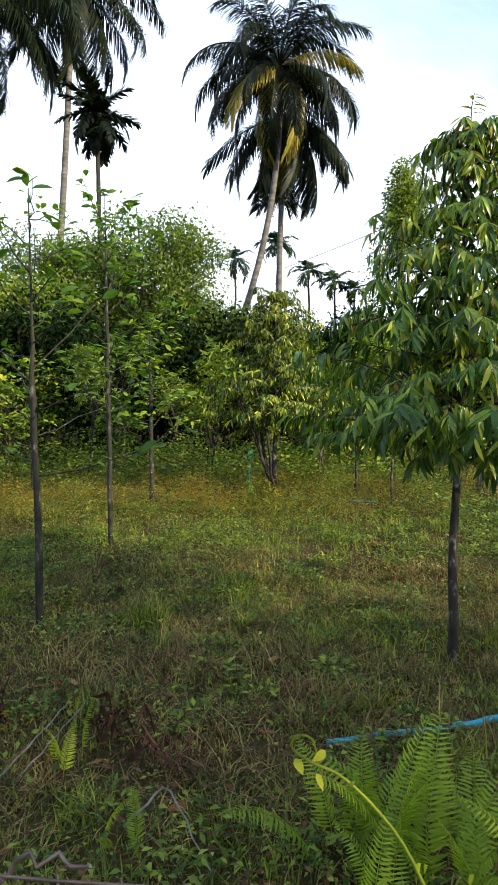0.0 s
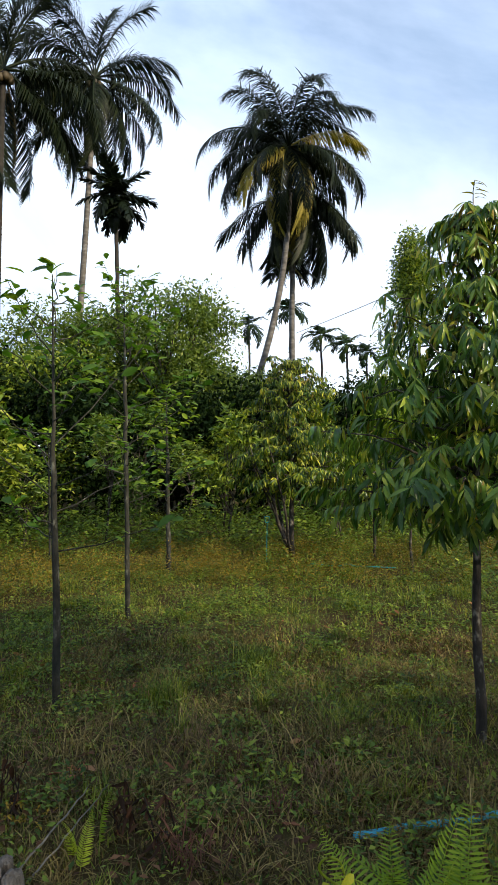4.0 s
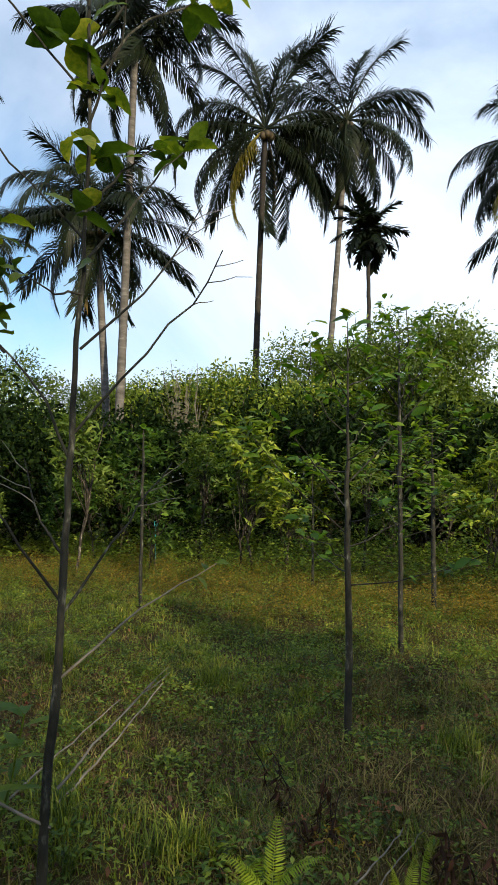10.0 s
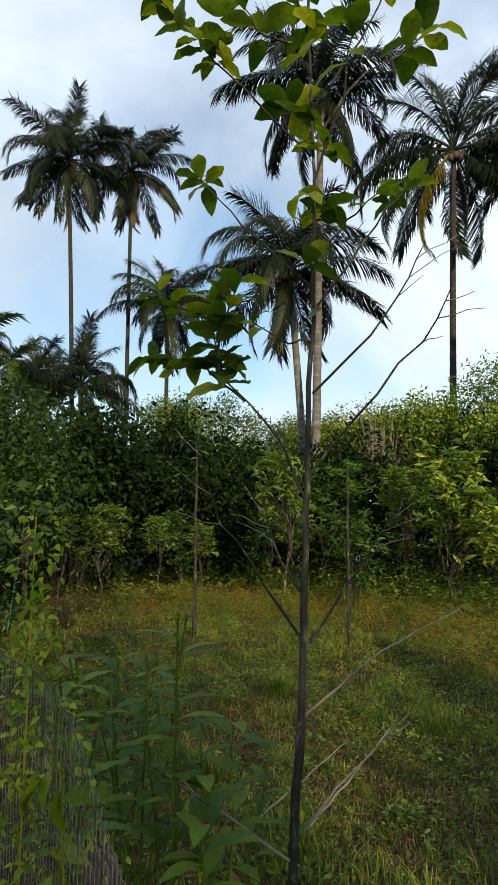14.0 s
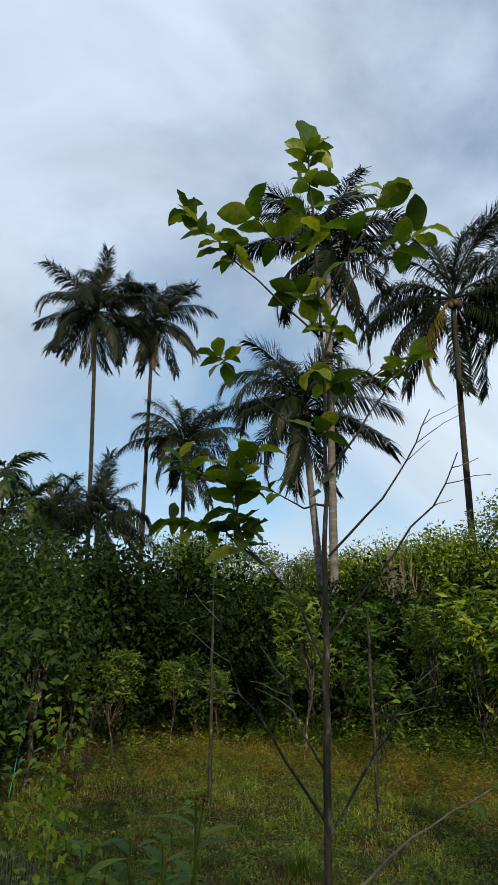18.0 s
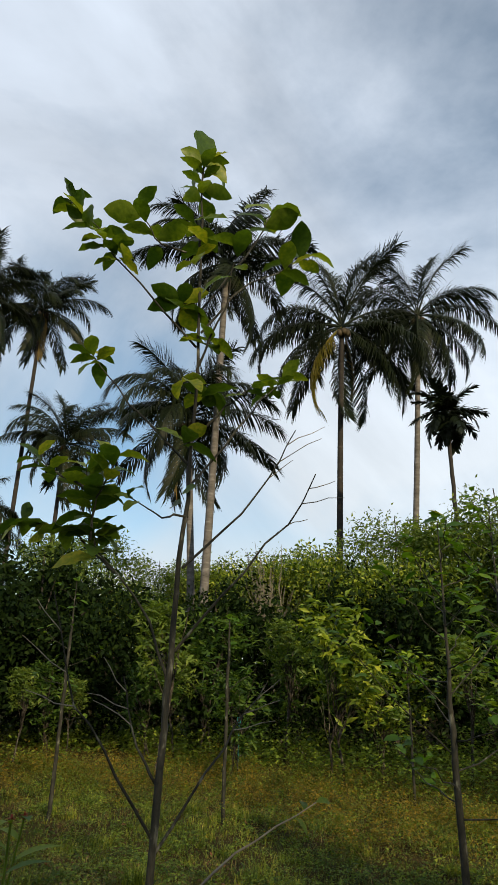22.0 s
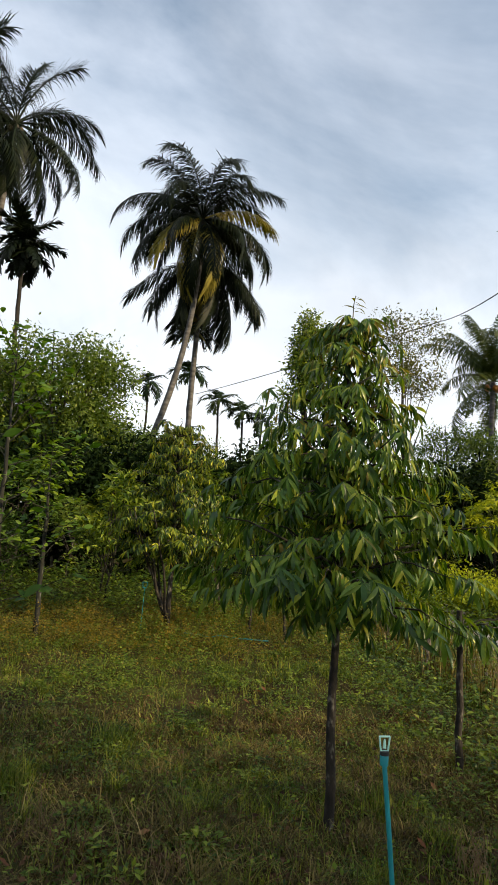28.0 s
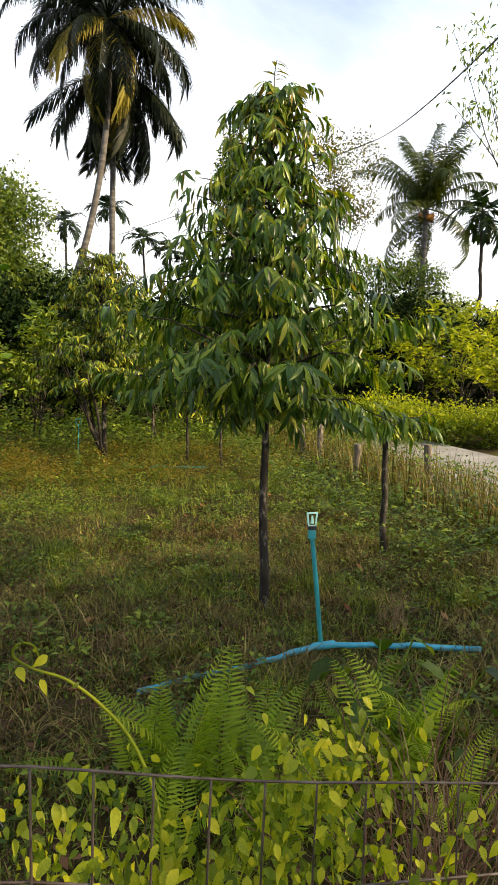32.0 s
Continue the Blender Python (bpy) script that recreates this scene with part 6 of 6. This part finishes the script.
def fence():
    f = thing("wire_fence", 0, FENCE_Y, 0, "rusty sagging wire netting on wooden posts", "fence")
    xs = np.linspace(-7.9, 3.5, 229)
    for k in range(9):
        dz = 0.082 * k
        z = top_of(xs) * (1 - 0.35 * dz) - dz * 0.9 * (0.55 + 0.45 * np.clip(np.abs(xs + 1.9) / 0.6, 0, 1))
        pts = np.stack([xs, 0.006 * np.sin(9 * xs + k), z], -1)
        part("wire", tube(Soup(), pts, 0.0013, 5), M_WIRE, f)
    straight = tube(Soup(), [(0, 0, -1), (0.004, 0.003, -0.75), (-0.003, 0, -0.5), (0.003, 0.002, -0.25), (0, 0, 0)], 0.0012, 4).mesh("stay", M_WIRE)
    fine = tube(Soup(), [(0, 0, -1), (0.002, 0.002, -0.5), (0, 0, 0)], 0.0009, 4).mesh("strand", M_NET)
    for x in np.arange(-2.5, -1.0, 0.013):
        ob = new("strand", fine)
        ob.parent = f
        ob.matrix_basis = Matrix.Translation((x, 0.004, float(top_of(x)))) @ Euler((0, 0.03 * math.sin(11 * x), 0)).to_matrix().to_4x4() @ Matrix.Diagonal((1, 1, float(top_of(x)), 1))
    for x in np.arange(-3.4, 2.2, 0.05):
        ob = new("stay", straight)
        ob.parent = f
        ob.matrix_basis = Matrix.Translation((x, 0.002, float(top_of(x)))) @ Euler((0, 0.05 * math.sin(7 * x), 0)).to_matrix().to_4x4() @ Matrix.Diagonal((1, 1, float(top_of(x)), 1))


fence()


def ridged_post(x, y, h, width, seed):
    """An old hardwood post, weathered into uneven upright ridges with a broken top."""
    rng = np.random.default_rng(seed)
    n, s = 120, Soup()
    th = np.linspace(0, 2 * math.pi, n, endpoint=False)
    cuts = np.sort((np.arange(19) + rng.uniform(-0.32, 0.32, 19)) * 2 * math.pi / 19)
    gap = np.abs((th[:, None] - cuts[None] + math.pi) % (2 * math.pi) - math.pi)
    groove = (rng.uniform(0.1, 0.26, 19)[None] * np.exp(-((gap / 0.055) ** 2))).max(1)
    ridge = np.searchsorted(cuts, th) % 19
    crest = -np.abs(rng.normal(0, 0.007, 19))[ridge]
    block = (np.abs(np.cos(th)) ** 4 + np.abs(np.sin(th)) ** 4) ** -0.25
    zs = np.r_[np.linspace(-0.3, h - 0.05, 12), h - 0.036, h - 0.022, h - 0.014, h - 0.011]
    rows = []
    for k, z in enumerate(zs):
        near_top = np.clip((z - h + 0.06) / 0.06, 0, 1)
        r = width * 0.46 * block * (1 - groove * (0.8 + 0.5 * near_top)) * (1 + 0.02 * rng.normal(size=n)) * (1.0, 1.0, 0.95, 0.86)[max(0, k - 12)]
        rows.append(np.stack([r * np.cos(th), 0.36 * r * np.sin(th), z + near_top * (crest - 0.05 * groove)], -1))
    for f in (0.66, 0.4, 0.16):
        rows.append(np.stack([width * 0.5 * f * np.cos(th), width * 0.16 * f * np.sin(th), h - 0.012 + 0.6 * crest + rng.normal(0, 0.003, n)], -1))
    v = np.concatenate(rows)
    i, j = np.meshgrid(np.arange(len(rows) - 1), np.arange(n), indexing="ij")
    q = np.stack([i * n + j, i * n + (j + 1) % n, (i + 1) * n + (j + 1) % n, (i + 1) * n + j], -1).reshape(-1, 4)
    s.add(v, q)
    across = np.linspace(-0.46, 0.46, 11) * width
    for k in range(11):
        tall, fat = rng.normal(0, 0.0035), rng.uniform(0.75, 1.2)
        for j in range(3):
            px, py = across[k] + rng.normal(0, 0.002), width * (0.13 * (j - 1) + rng.normal(0, 0.02))
            top = h + tall + rng.normal(0, 0.002) - 0.012 * abs((k - 5) / 5) ** 4
            wide = 0.056 * width * fat * rng.uniform(0.85, 1.15)
            zt = top - np.array((0.3, 0.05, 0.02, 0.009, 0.004, 0.001, 0.0))
            tube(s, np.stack([px + rng.normal(0, 0.0012, 7), py + rng.normal(0, 0.0012, 7), zt], -1), wide * np.array((1.0, 0.96, 1.05, 1.02, 0.88, 0.55, 0.06)), 8)
    ob = new("fence_post", s.mesh("fence_post", M_POST))
    ob.location = (x, y, 0)
    tagged(ob, "old grey wooden fence post worn into ridges", "post", "fence posts")


ridged_post(-0.305, 0.53, 1.2, 0.128, 1)
ridged_post(-1.68, 0.6, 0.93, 0.1, 2)
ridged_post(1.605, 0.5, 1.25, 0.11, 3)
ridged_post(-4.1, 0.5, 1.22, 0.11, 4)


# ---- vines ----
VINE_LEAF = [[Soup().add(*leaf_shape(w, 5, 0.2, d, 0.4, 0.05)).mesh("leaf", m) for w, d in ((0.54, 0.35), (0.44, 0.6))] for m in (M_VINE, M_VINE_DULL)]


def vine(path, n, size, seed, label, spread=0.04, radius=0.003, droop=0.4, mat=0, joined=False, low=2):
    rng = np.random.default_rng(seed)
    path = np.asarray(path, float)
    base = path[0]
    v = thing("vine", base[0], base[1], base[2], label, "vine", "climbing vines")
    k = np.arange(len(path))
    u = np.linspace(0, len(path) - 1, 40)
    pts = np.stack([np.interp(u, k, path[:, i]) for i in range(3)], -1) - base
    for _ in range(3):
        pts[1:-1] = (pts[:-2] + 2 * pts[1:-1] + pts[2:]) / 4
    part("stem", tube(Soup(), pts, np.linspace(radius, radius * 0.5, 40), 6), M_VINE, v, "pale green twining stem")
    if joined:
        p = pts[rng.integers(low, 40, n)] + rng.normal(0, spread, (n, 3))
        d = unit(rng.normal(0, 1, (n, 3)) * (1, 1, 0.5) + np.array((0, -0.3, -droop)))
        fr = turns(d, unit(np.array((0, -0.5, 1.0)) + rng.normal(0, 0.4, (n, 3))))
        part("foliage", strew(Soup(), leaf_shape(0.55, 4, 0.2, 0.3, 0.4, 0.05), p, fr, size * rng.uniform(0.5, 1.2, n)), M_VINE_MASS, v)
        return
    for i in range(n):
        p = pts[int(rng.integers(2, 40))] + rng.normal(0, spread, 3)
        a = rng.uniform(0, 6.28)
        d = unit(np.array((math.cos(a), math.sin(a) - 0.3, -droop + rng.normal(0, 0.3))))
        fr = turns(d[None], unit(np.array((0, -0.5, 1.0)) + rng.normal(0, 0.4, 3))[None])[0]
        ob = new("leaf", VINE_LEAF[mat][int(rng.integers(2))])
        ob.parent = v
        ob.matrix_basis = Matrix.Translation(p) @ Matrix(fr.tolist()).to_4x4() @ Matrix.Scale(size * rng.uniform(0.55, 1.15), 4)


PALE_VINE = "yellow-green vine with small leaves climbing the netting"
vine([(0.2, 0.62, 0.5), (0.24, 0.66, 0.85), (0.2, 0.74, 0.93), (0.15, 0.76, 0.98), (0.113, 0.758, 1.014), (0.08, 0.75, 1.03), (0.05, 0.745, 1.055), (0.06, 0.74, 1.075), (0.08, 0.742, 1.07), (0.085, 0.745, 1.05)], 8, 0.02, 1, "pale curling vine shoot above the netting", 0.012, 0.0026)
for k, (vx, vz, leaves_n) in enumerate(((0.04, 1.05, 80), (0.1, 1.04, 100), (0.16, 1.03, 100), (0.22, 1.02, 110), (0.29, 1.02, 120), (0.34, 1.06, 130), (0.39, 1.08, 130), (0.44, 1.0, 100), (0.5, 0.95, 80), (0.57, 0.9, 60), (0.7, 0.86, 50))):
    vine([(vx, 0.54, 0.3), (vx + 0.02, 0.5, 0.65), (vx - 0.01, 0.49, vz - 0.12), (vx + 0.02, 0.47, vz)], int(leaves_n * 2.1), 0.0185, 20 + k, PALE_VINE, 0.028, 0.0014, droop=0.8)
for k, (vx, vz) in enumerate(((0.14, 0.96), (0.35, 0.98))):
    vine([(vx, 0.58, 0.3), (vx + 0.01, 0.56, 0.65), (vx - 0.01, 0.55, vz - 0.12), (vx + 0.02, 0.54, vz)], 420, 0.017, 60 + k, PALE_VINE, 0.04, 0.0014, droop=0.8, joined=True)
vine([(-2.72, 0.55, 0.1), (-2.74, 0.5, 0.7), (-2.7, 0.46, 1.2), (-2.68, 0.45, 1.46)], 1700, 0.026, 12, PALE_VINE, 0.06, joined=True)
vine([(-2.42, 0.55, 0.1), (-2.46, 0.5, 0.7), (-2.42, 0.47, 1.2), (-2.4, 0.46, 1.48)], 1700, 0.026, 8, PALE_VINE, 0.06, joined=True)
vine([(-2.12, 0.5, 0.1), (-2.14, 0.46, 0.6), (-2.12, 0.45, 1.1), (-2.1, 0.44, 1.36)], 900, 0.026, 7, PALE_VINE, 0.06, joined=True)
vine([(-1.76, 0.5, 0.1), (-1.77, 0.45, 0.8), (-1.75, 0.44, 1.3), (-1.73, 0.43, 1.68)], 1000, 0.026, 9, PALE_VINE, 0.04, joined=True)
vine([(-1.66, 0.58, 0.1), (-1.68, 0.54, 0.7), (-1.69, 0.5, 1.2)], 400, 0.026, 11, PALE_VINE, 0.06, joined=True)
vine([(-1.6, 0.46, 0.85), (-1.59, 0.44, 1.0), (-1.57, 0.42, 1.12), (-1.55, 0.4, 1.2)], 9, 0.09, 10, "vine with broad soft green leaves on the netting", 0.03)


# ---- red-flowered clump, sticks and fallen leaves ----
def ginger(x, y, stems, h, seed):
    rng = np.random.default_rng(seed)
    g = thing("flowering_plant", x, y, 0, "leafy clump with small red flower heads", "plant", "red-flowered plants")
    one = Soup().add(*leaf_shape(0.3, 6, 0.2, 0.3)).mesh("leaf", M_VINE_DULL)
    for k in range(stems):
        b = np.array((rng.normal(0, 0.16), rng.normal(0, 0.16), 0))
        t = b + np.array((rng.normal(0, 0.12), rng.normal(0, 0.12), h * rng.uniform(0.7, 1.1)))
        pts = bend(b, t, 6, 0, rng, 0.01)
        stem = part("stem", tube(Soup(), pts, np.linspace(0.007, 0.004, 6), 5), M_WEED, g)
        for i in range(12):
            p = pts[0] + (pts[-1] - pts[0]) * (0.42 + 0.052 * i)
            a = 2.2 * i + rng.normal(0, 0.3)
            fr = turns(unit(np.array((math.cos(a), math.sin(a), 0.5)))[None], np.array((0, 0, 1.0)))[0]
            ob = new("leaf", one)
            ob.parent = stem
            ob.matrix_basis = Matrix.Translation(p) @ Matrix(fr.tolist()).to_4x4() @ Matrix.Scale(0.17 * rng.uniform(0.7, 1.2), 4)
        if k % 2 == 0:
            fl = Soup()
            n = 14
            d = unit(rng.normal(0, 1, (n, 3)) + np.array((0, 0, 0.5)))
            strew(fl, SMALL_LEAF, np.repeat([t], n, 0), turns(d, np.array((0, 0, 1.0))), np.full(n, 0.017))
            part("flower_head", fl, M_FLOWER, stem, "small red flower head")


M_FLOWER = leaf_mat("red_flower", [(0.0, (0.1, 0.02, 0.02)), (1.0, (0.26, 0.05, 0.045))], rough=0.5)
ginger(-2.34, 1.22, 8, 1.22, 1)
ginger(-2.62, 1.5, 7, 1.2, 2)
ginger(-2.2, 1.55, 5, 1.05, 3)


def stick(points, r, label, mat=None):
    pts = np.asarray(points, float)
    u = np.linspace(0, len(pts) - 1, 12)
    fine = np.stack([np.interp(u, np.arange(len(pts)), pts[:, i]) for i in range(3)], -1) + RNG.normal(0, 0.004, (12, 3))
    ob = new("stick", tube(Soup(), fine, np.linspace(r, r * 0.4, 12), 7).mesh("stick", mat or M_TWIG))
    tagged(ob, label, "stick", "fallen sticks")


stick([(-0.98, 2.2, 0.02), (-0.87, 2.45, 0.09), (-0.78, 2.62, 0.16)], 0.0055, "grey broken branch lying in the weeds")
stick([(-0.9, 2.24, 0.02), (-0.79, 2.48, 0.09), (-0.7, 2.64, 0.16)], 0.0042, "thin grey branch beside a broken one")
stick([(-0.42, 1.95, 0.06), (-0.28, 2.02, 0.16), (-0.12, 1.75, 0.06)], 0.006, "curved dry twig on the ground")
stick([(-2.45, 2.3, 0.03), (-2.38, 2.7, 0.2), (-2.3, 3.1, 0.43)], 0.008, "pale dead stick leaning out of the grass")
stick([(-2.7, 2.2, 0.03), (-2.6, 2.6, 0.2), (-2.5, 2.95, 0.36)], 0.007, "pale thin stick leaning in the grass")
stick([(-0.22, 0.47, 1.1), (-0.17, 0.46, 1.135), (-0.12, 0.45, 1.13)], 0.003, "pale end of wire above the netting", M_WIRE)

leaf_rng = np.random.default_rng(12)
FALLEN = [Soup().add(*leaf_shape(w, 6, 0.5, -0.2, 0.5, 0.2)).mesh("fallen_leaf", M_DEADLEAF) for w in (0.4, 0.55)]
places = [(-0.29, 2.05, 0.12), (-0.92, 3.0, 0.1), (-1.0, 2.98, 0.09), (-1.2, 2.5, 0.09), (0.1, 3.2, 0.06), (0.35, 2.7, 0.06), (-0.45, 2.9, 0.07), (1.6, 3.1, 0.06), (2.1, 2.9, 0.06)]
places += [(leaf_rng.uniform(-6, 3), leaf_rng.uniform(1.8, 8), leaf_rng.uniform(0.05, 0.09)) for _ in range(70)]
for x, y, sz in places:
    ob = new("fallen_leaf", FALLEN[int(leaf_rng.integers(2))])
    ob.matrix_basis = Matrix.Translation((x, y, float(lift(x, y)) + 0.035)) @ Euler((leaf_rng.normal(0, 0.25), leaf_rng.normal(0, 0.25), leaf_rng.uniform(0, 6.28))).to_matrix().to_4x4() @ Matrix.Scale(sz, 4)
    tagged(ob, "dry reddish brown leaf fallen on the grass", "leaf", "fallen leaves")


# ---- broad-leaved plant, dry weeds and dead ferns ----
def taro(x, y, n, size, seed):
    rng = np.random.default_rng(seed)
    p = thing("leafy_plant", x, y, 0, "low plant with broad bright green leaves", "plant")
    one = Soup().add(*leaf_shape(0.62, 7, 0.18, 0.35, 0.38, 0.08)).mesh("leaf", M_BIGLEAF_ONE)
    for k in range(n):
        a = 2.4 * k + rng.normal(0, 0.3)
        h = rng.uniform(0.18, 0.42)
        tip = np.array((0.16 * math.cos(a), 0.16 * math.sin(a), h))
        stalk = part("stalk", tube(Soup(), bend((0, 0, 0), tip, 5, -0.03), 0.004, 5), M_WEED, p)
        fr = turns(unit(np.array((math.cos(a), math.sin(a), -0.35)))[None], np.array((0, 0, 1.0)))[0]
        ob = new("leaf", one)
        ob.parent = stalk
        ob.matrix_basis = Matrix.Translation(tip) @ Matrix(fr.tolist()).to_4x4() @ Matrix.Scale(size * rng.uniform(0.7, 1.15), 4)


taro(1.16, 1.92, 9, 0.17, 1)
taro(1.3, 1.75, 6, 0.14, 2)


def dry_weed(x, y, n, h, seed, mat, label):
    """A tangle of bent dead stems."""
    rng = np.random.default_rng(seed)
    s = Soup()
    for k in range(n):
        a, r = rng.uniform(0, 6.28), rng.uniform(0.05, 0.3) * h / 0.5
        b = np.array((rng.normal(0, 0.05), rng.normal(0, 0.05), 0))
        e = b + np.array((r * math.cos(a), r * math.sin(a), h * rng.uniform(0.3, 1.0)))
        tube(s, bend(b, e, 6, -0.12 * h, rng, 0.012), np.linspace(0.0028, 0.001, 6), 4)
    ob = new("dry_weed", s.mesh("dry_weed", mat))
    ob.location = (x, y, 0)
    tagged(ob, label, "weed", "dry weeds")


M_DEADSTEM = rough_mat("dead_stem", [(0.2, (0.06, 0.025, 0.015)), (0.8, (0.2, 0.09, 0.055))], scale=9.0, bump=0.1)
M_DARKSTEM = rough_mat("dark_dead_stem", [(0.2, (0.0066, 0.0044, 0.003)), (0.8, (0.0275, 0.0165, 0.01))], scale=9.0, bump=0.1)
M_STRAW = rough_mat("straw_stem", [(0.2, (0.12, 0.075, 0.035)), (0.8, (0.3, 0.21, 0.11))], scale=9.0, bump=0.1)
dry_weed(0.83, 1.0, 70, 0.75, 1, M_DEADSTEM, "tangle of reddish brown dead stems by the fence")
dry_weed(1.0, 1.25, 50, 0.55, 2, M_STRAW, "straw-coloured tangle of dead stems")
dry_weed(-0.42, 3.3, 26, 0.24, 3, M_STRAW, "heap of bent straw-coloured stems in the grass")
dry_weed(-0.2, 3.05, 18, 0.2, 4, M_DEADSTEM, "low tangle of reddish dead stems")
dry_weed(-0.3, 2.3, 34, 0.26, 8, M_DEADSTEM, "withered reddish brown clump")
dry_weed(0.25, 2.9, 30, 0.2, 9, M_STRAW, "small heap of dry straw stems")
dry_weed(1.75, 2.9, 40, 0.22, 10, M_STRAW, "small heap of dry pale stems near the pipe")
dry_weed(-8.2, 4.7, 90, 1.25, 11, M_DARKSTEM, "dark withered bush hung with dead stems")
dry_weed(0.02, 2.62, 26, 0.16, 12, M_DEADSTEM, "low heap of thin reddish stems in the grass")


def withered_plant(x, y, stems, h, seed):
    """A dead weed: thin leaning stems hung with curled drooping leaves."""
    rng = np.random.default_rng(seed)
    plant = thing("withered_plant", x, y, float(lift(x, y)) - 0.01, "withered dark brown weed with curled hanging leaves", "plant", "withered plants")
    for k in range(stems):
        a = rng.uniform(0, 6.28)
        b = np.array((0.06 * math.cos(a), 0.06 * math.sin(a), 0))
        e = b + np.array((rng.normal(0, 0.06), rng.normal(0, 0.06), h * rng.uniform(0.6, 1.05)))
        pts = bend(b, e, 8, -0.03, rng, 0.008)
        stem = part("stem", tube(Soup(), pts, np.linspace(0.004, 0.0022, 8), 5), M_DARKSTEM, plant)
        n = 8
        p = pts[rng.integers(2, 8, n)] + rng.normal(0, 0.006, (n, 3))
        d = unit(rng.normal(0, 0.35, (n, 3)) + np.array((0, 0, -1.0)))
        part("foliage", strew(Soup(), leaf_shape(0.3, 6, 0.8, 0.7, 0.4, 0.2), p, turns(d, unit(rng.normal(0, 1, (n, 3)) * (1, 1, 0.2))), rng.uniform(0.03, 0.075, n)), M_WITHER, stem, "curled dead leaves")


M_WITHER = leaf_mat("withered_leaf", [(0.0, (0.012, 0.008, 0.005)), (0.5, (0.045, 0.022, 0.012)), (1.0, (0.2, 0.085, 0.04))], rough=0.7, through_part=0.1, spec=0.1)
for x, y, stems, h, seed in ((-1.13, 2.62, 5, 0.3, 1), (-1.2, 2.52, 3, 0.2, 2), (-1.46, 2.92, 3, 0.3, 3), (-1.42, 2.74, 3, 0.16, 4), (-0.62, 2.52, 4, 0.24, 5), (-0.42, 2.4, 3, 0.22, 6)):
    withered_plant(x, y, stems, h, seed)


def leaf_sprig(x, y, n, size, h, seed, mat, label):
    """A small low sprig of fading leaves on short stalks."""
    rng = np.random.default_rng(seed)
    sprig = thing("leaf_sprig", x, y, float(lift(x, y)) - 0.01, label, "plant", "fading sprigs")
    soup = Soup()
    for k in range(n):
        a, r = 2.4 * k, 0.07 * math.sqrt((k + 0.5) / n)
        tip = np.array((r * math.cos(a), r * math.sin(a), h * rng.uniform(0.5, 1.0)))
        part("stalk", tube(Soup(), bend((0, 0, 0), tip, 4, -0.01), 0.0016, 4), M_STRAW, sprig)
        m = 5
        d = unit(rng.normal(0, 1, (m, 3)) * (1, 1, 0.6))
        strew(soup, SMALL_LEAF, np.repeat([tip], m, 0), turns(d, np.array((0, 0, 1.0))), size * rng.uniform(0.6, 1.2, m))
    part("foliage", soup, mat, sprig)


M_CORAL = leaf_mat("coral_leaf", [(0.0, (0.16, 0.05, 0.025)), (1.0, (0.42, 0.15, 0.07))], rough=0.6, through_part=0.25)
M_FADED = leaf_mat("yellowed_leaf", [(0.0, (0.14, 0.1, 0.012)), (1.0, (0.4, 0.27, 0.025))], rough=0.6, through_part=0.3)
leaf_sprig(-0.95, 2.95, 8, 0.026, 0.08, 1, M_CORAL, "small sprig of coral-red dying leaves")
leaf_sprig(-1.02, 2.86, 5, 0.022, 0.06, 2, M_CORAL, "small sprig of coral-red dying leaves")
leaf_sprig(-1.11, 2.58, 7, 0.026, 0.1, 3, M_FADED, "low sprig of yellowed leaves")
leaf_sprig(-0.98, 2.6, 5, 0.024, 0.07, 4, M_FADED, "low sprig of yellowed leaves")
leaf_sprig(-1.28, 2.66, 5, 0.022, 0.1, 5, M_CORAL, "small sprig of coral-red dying leaves")
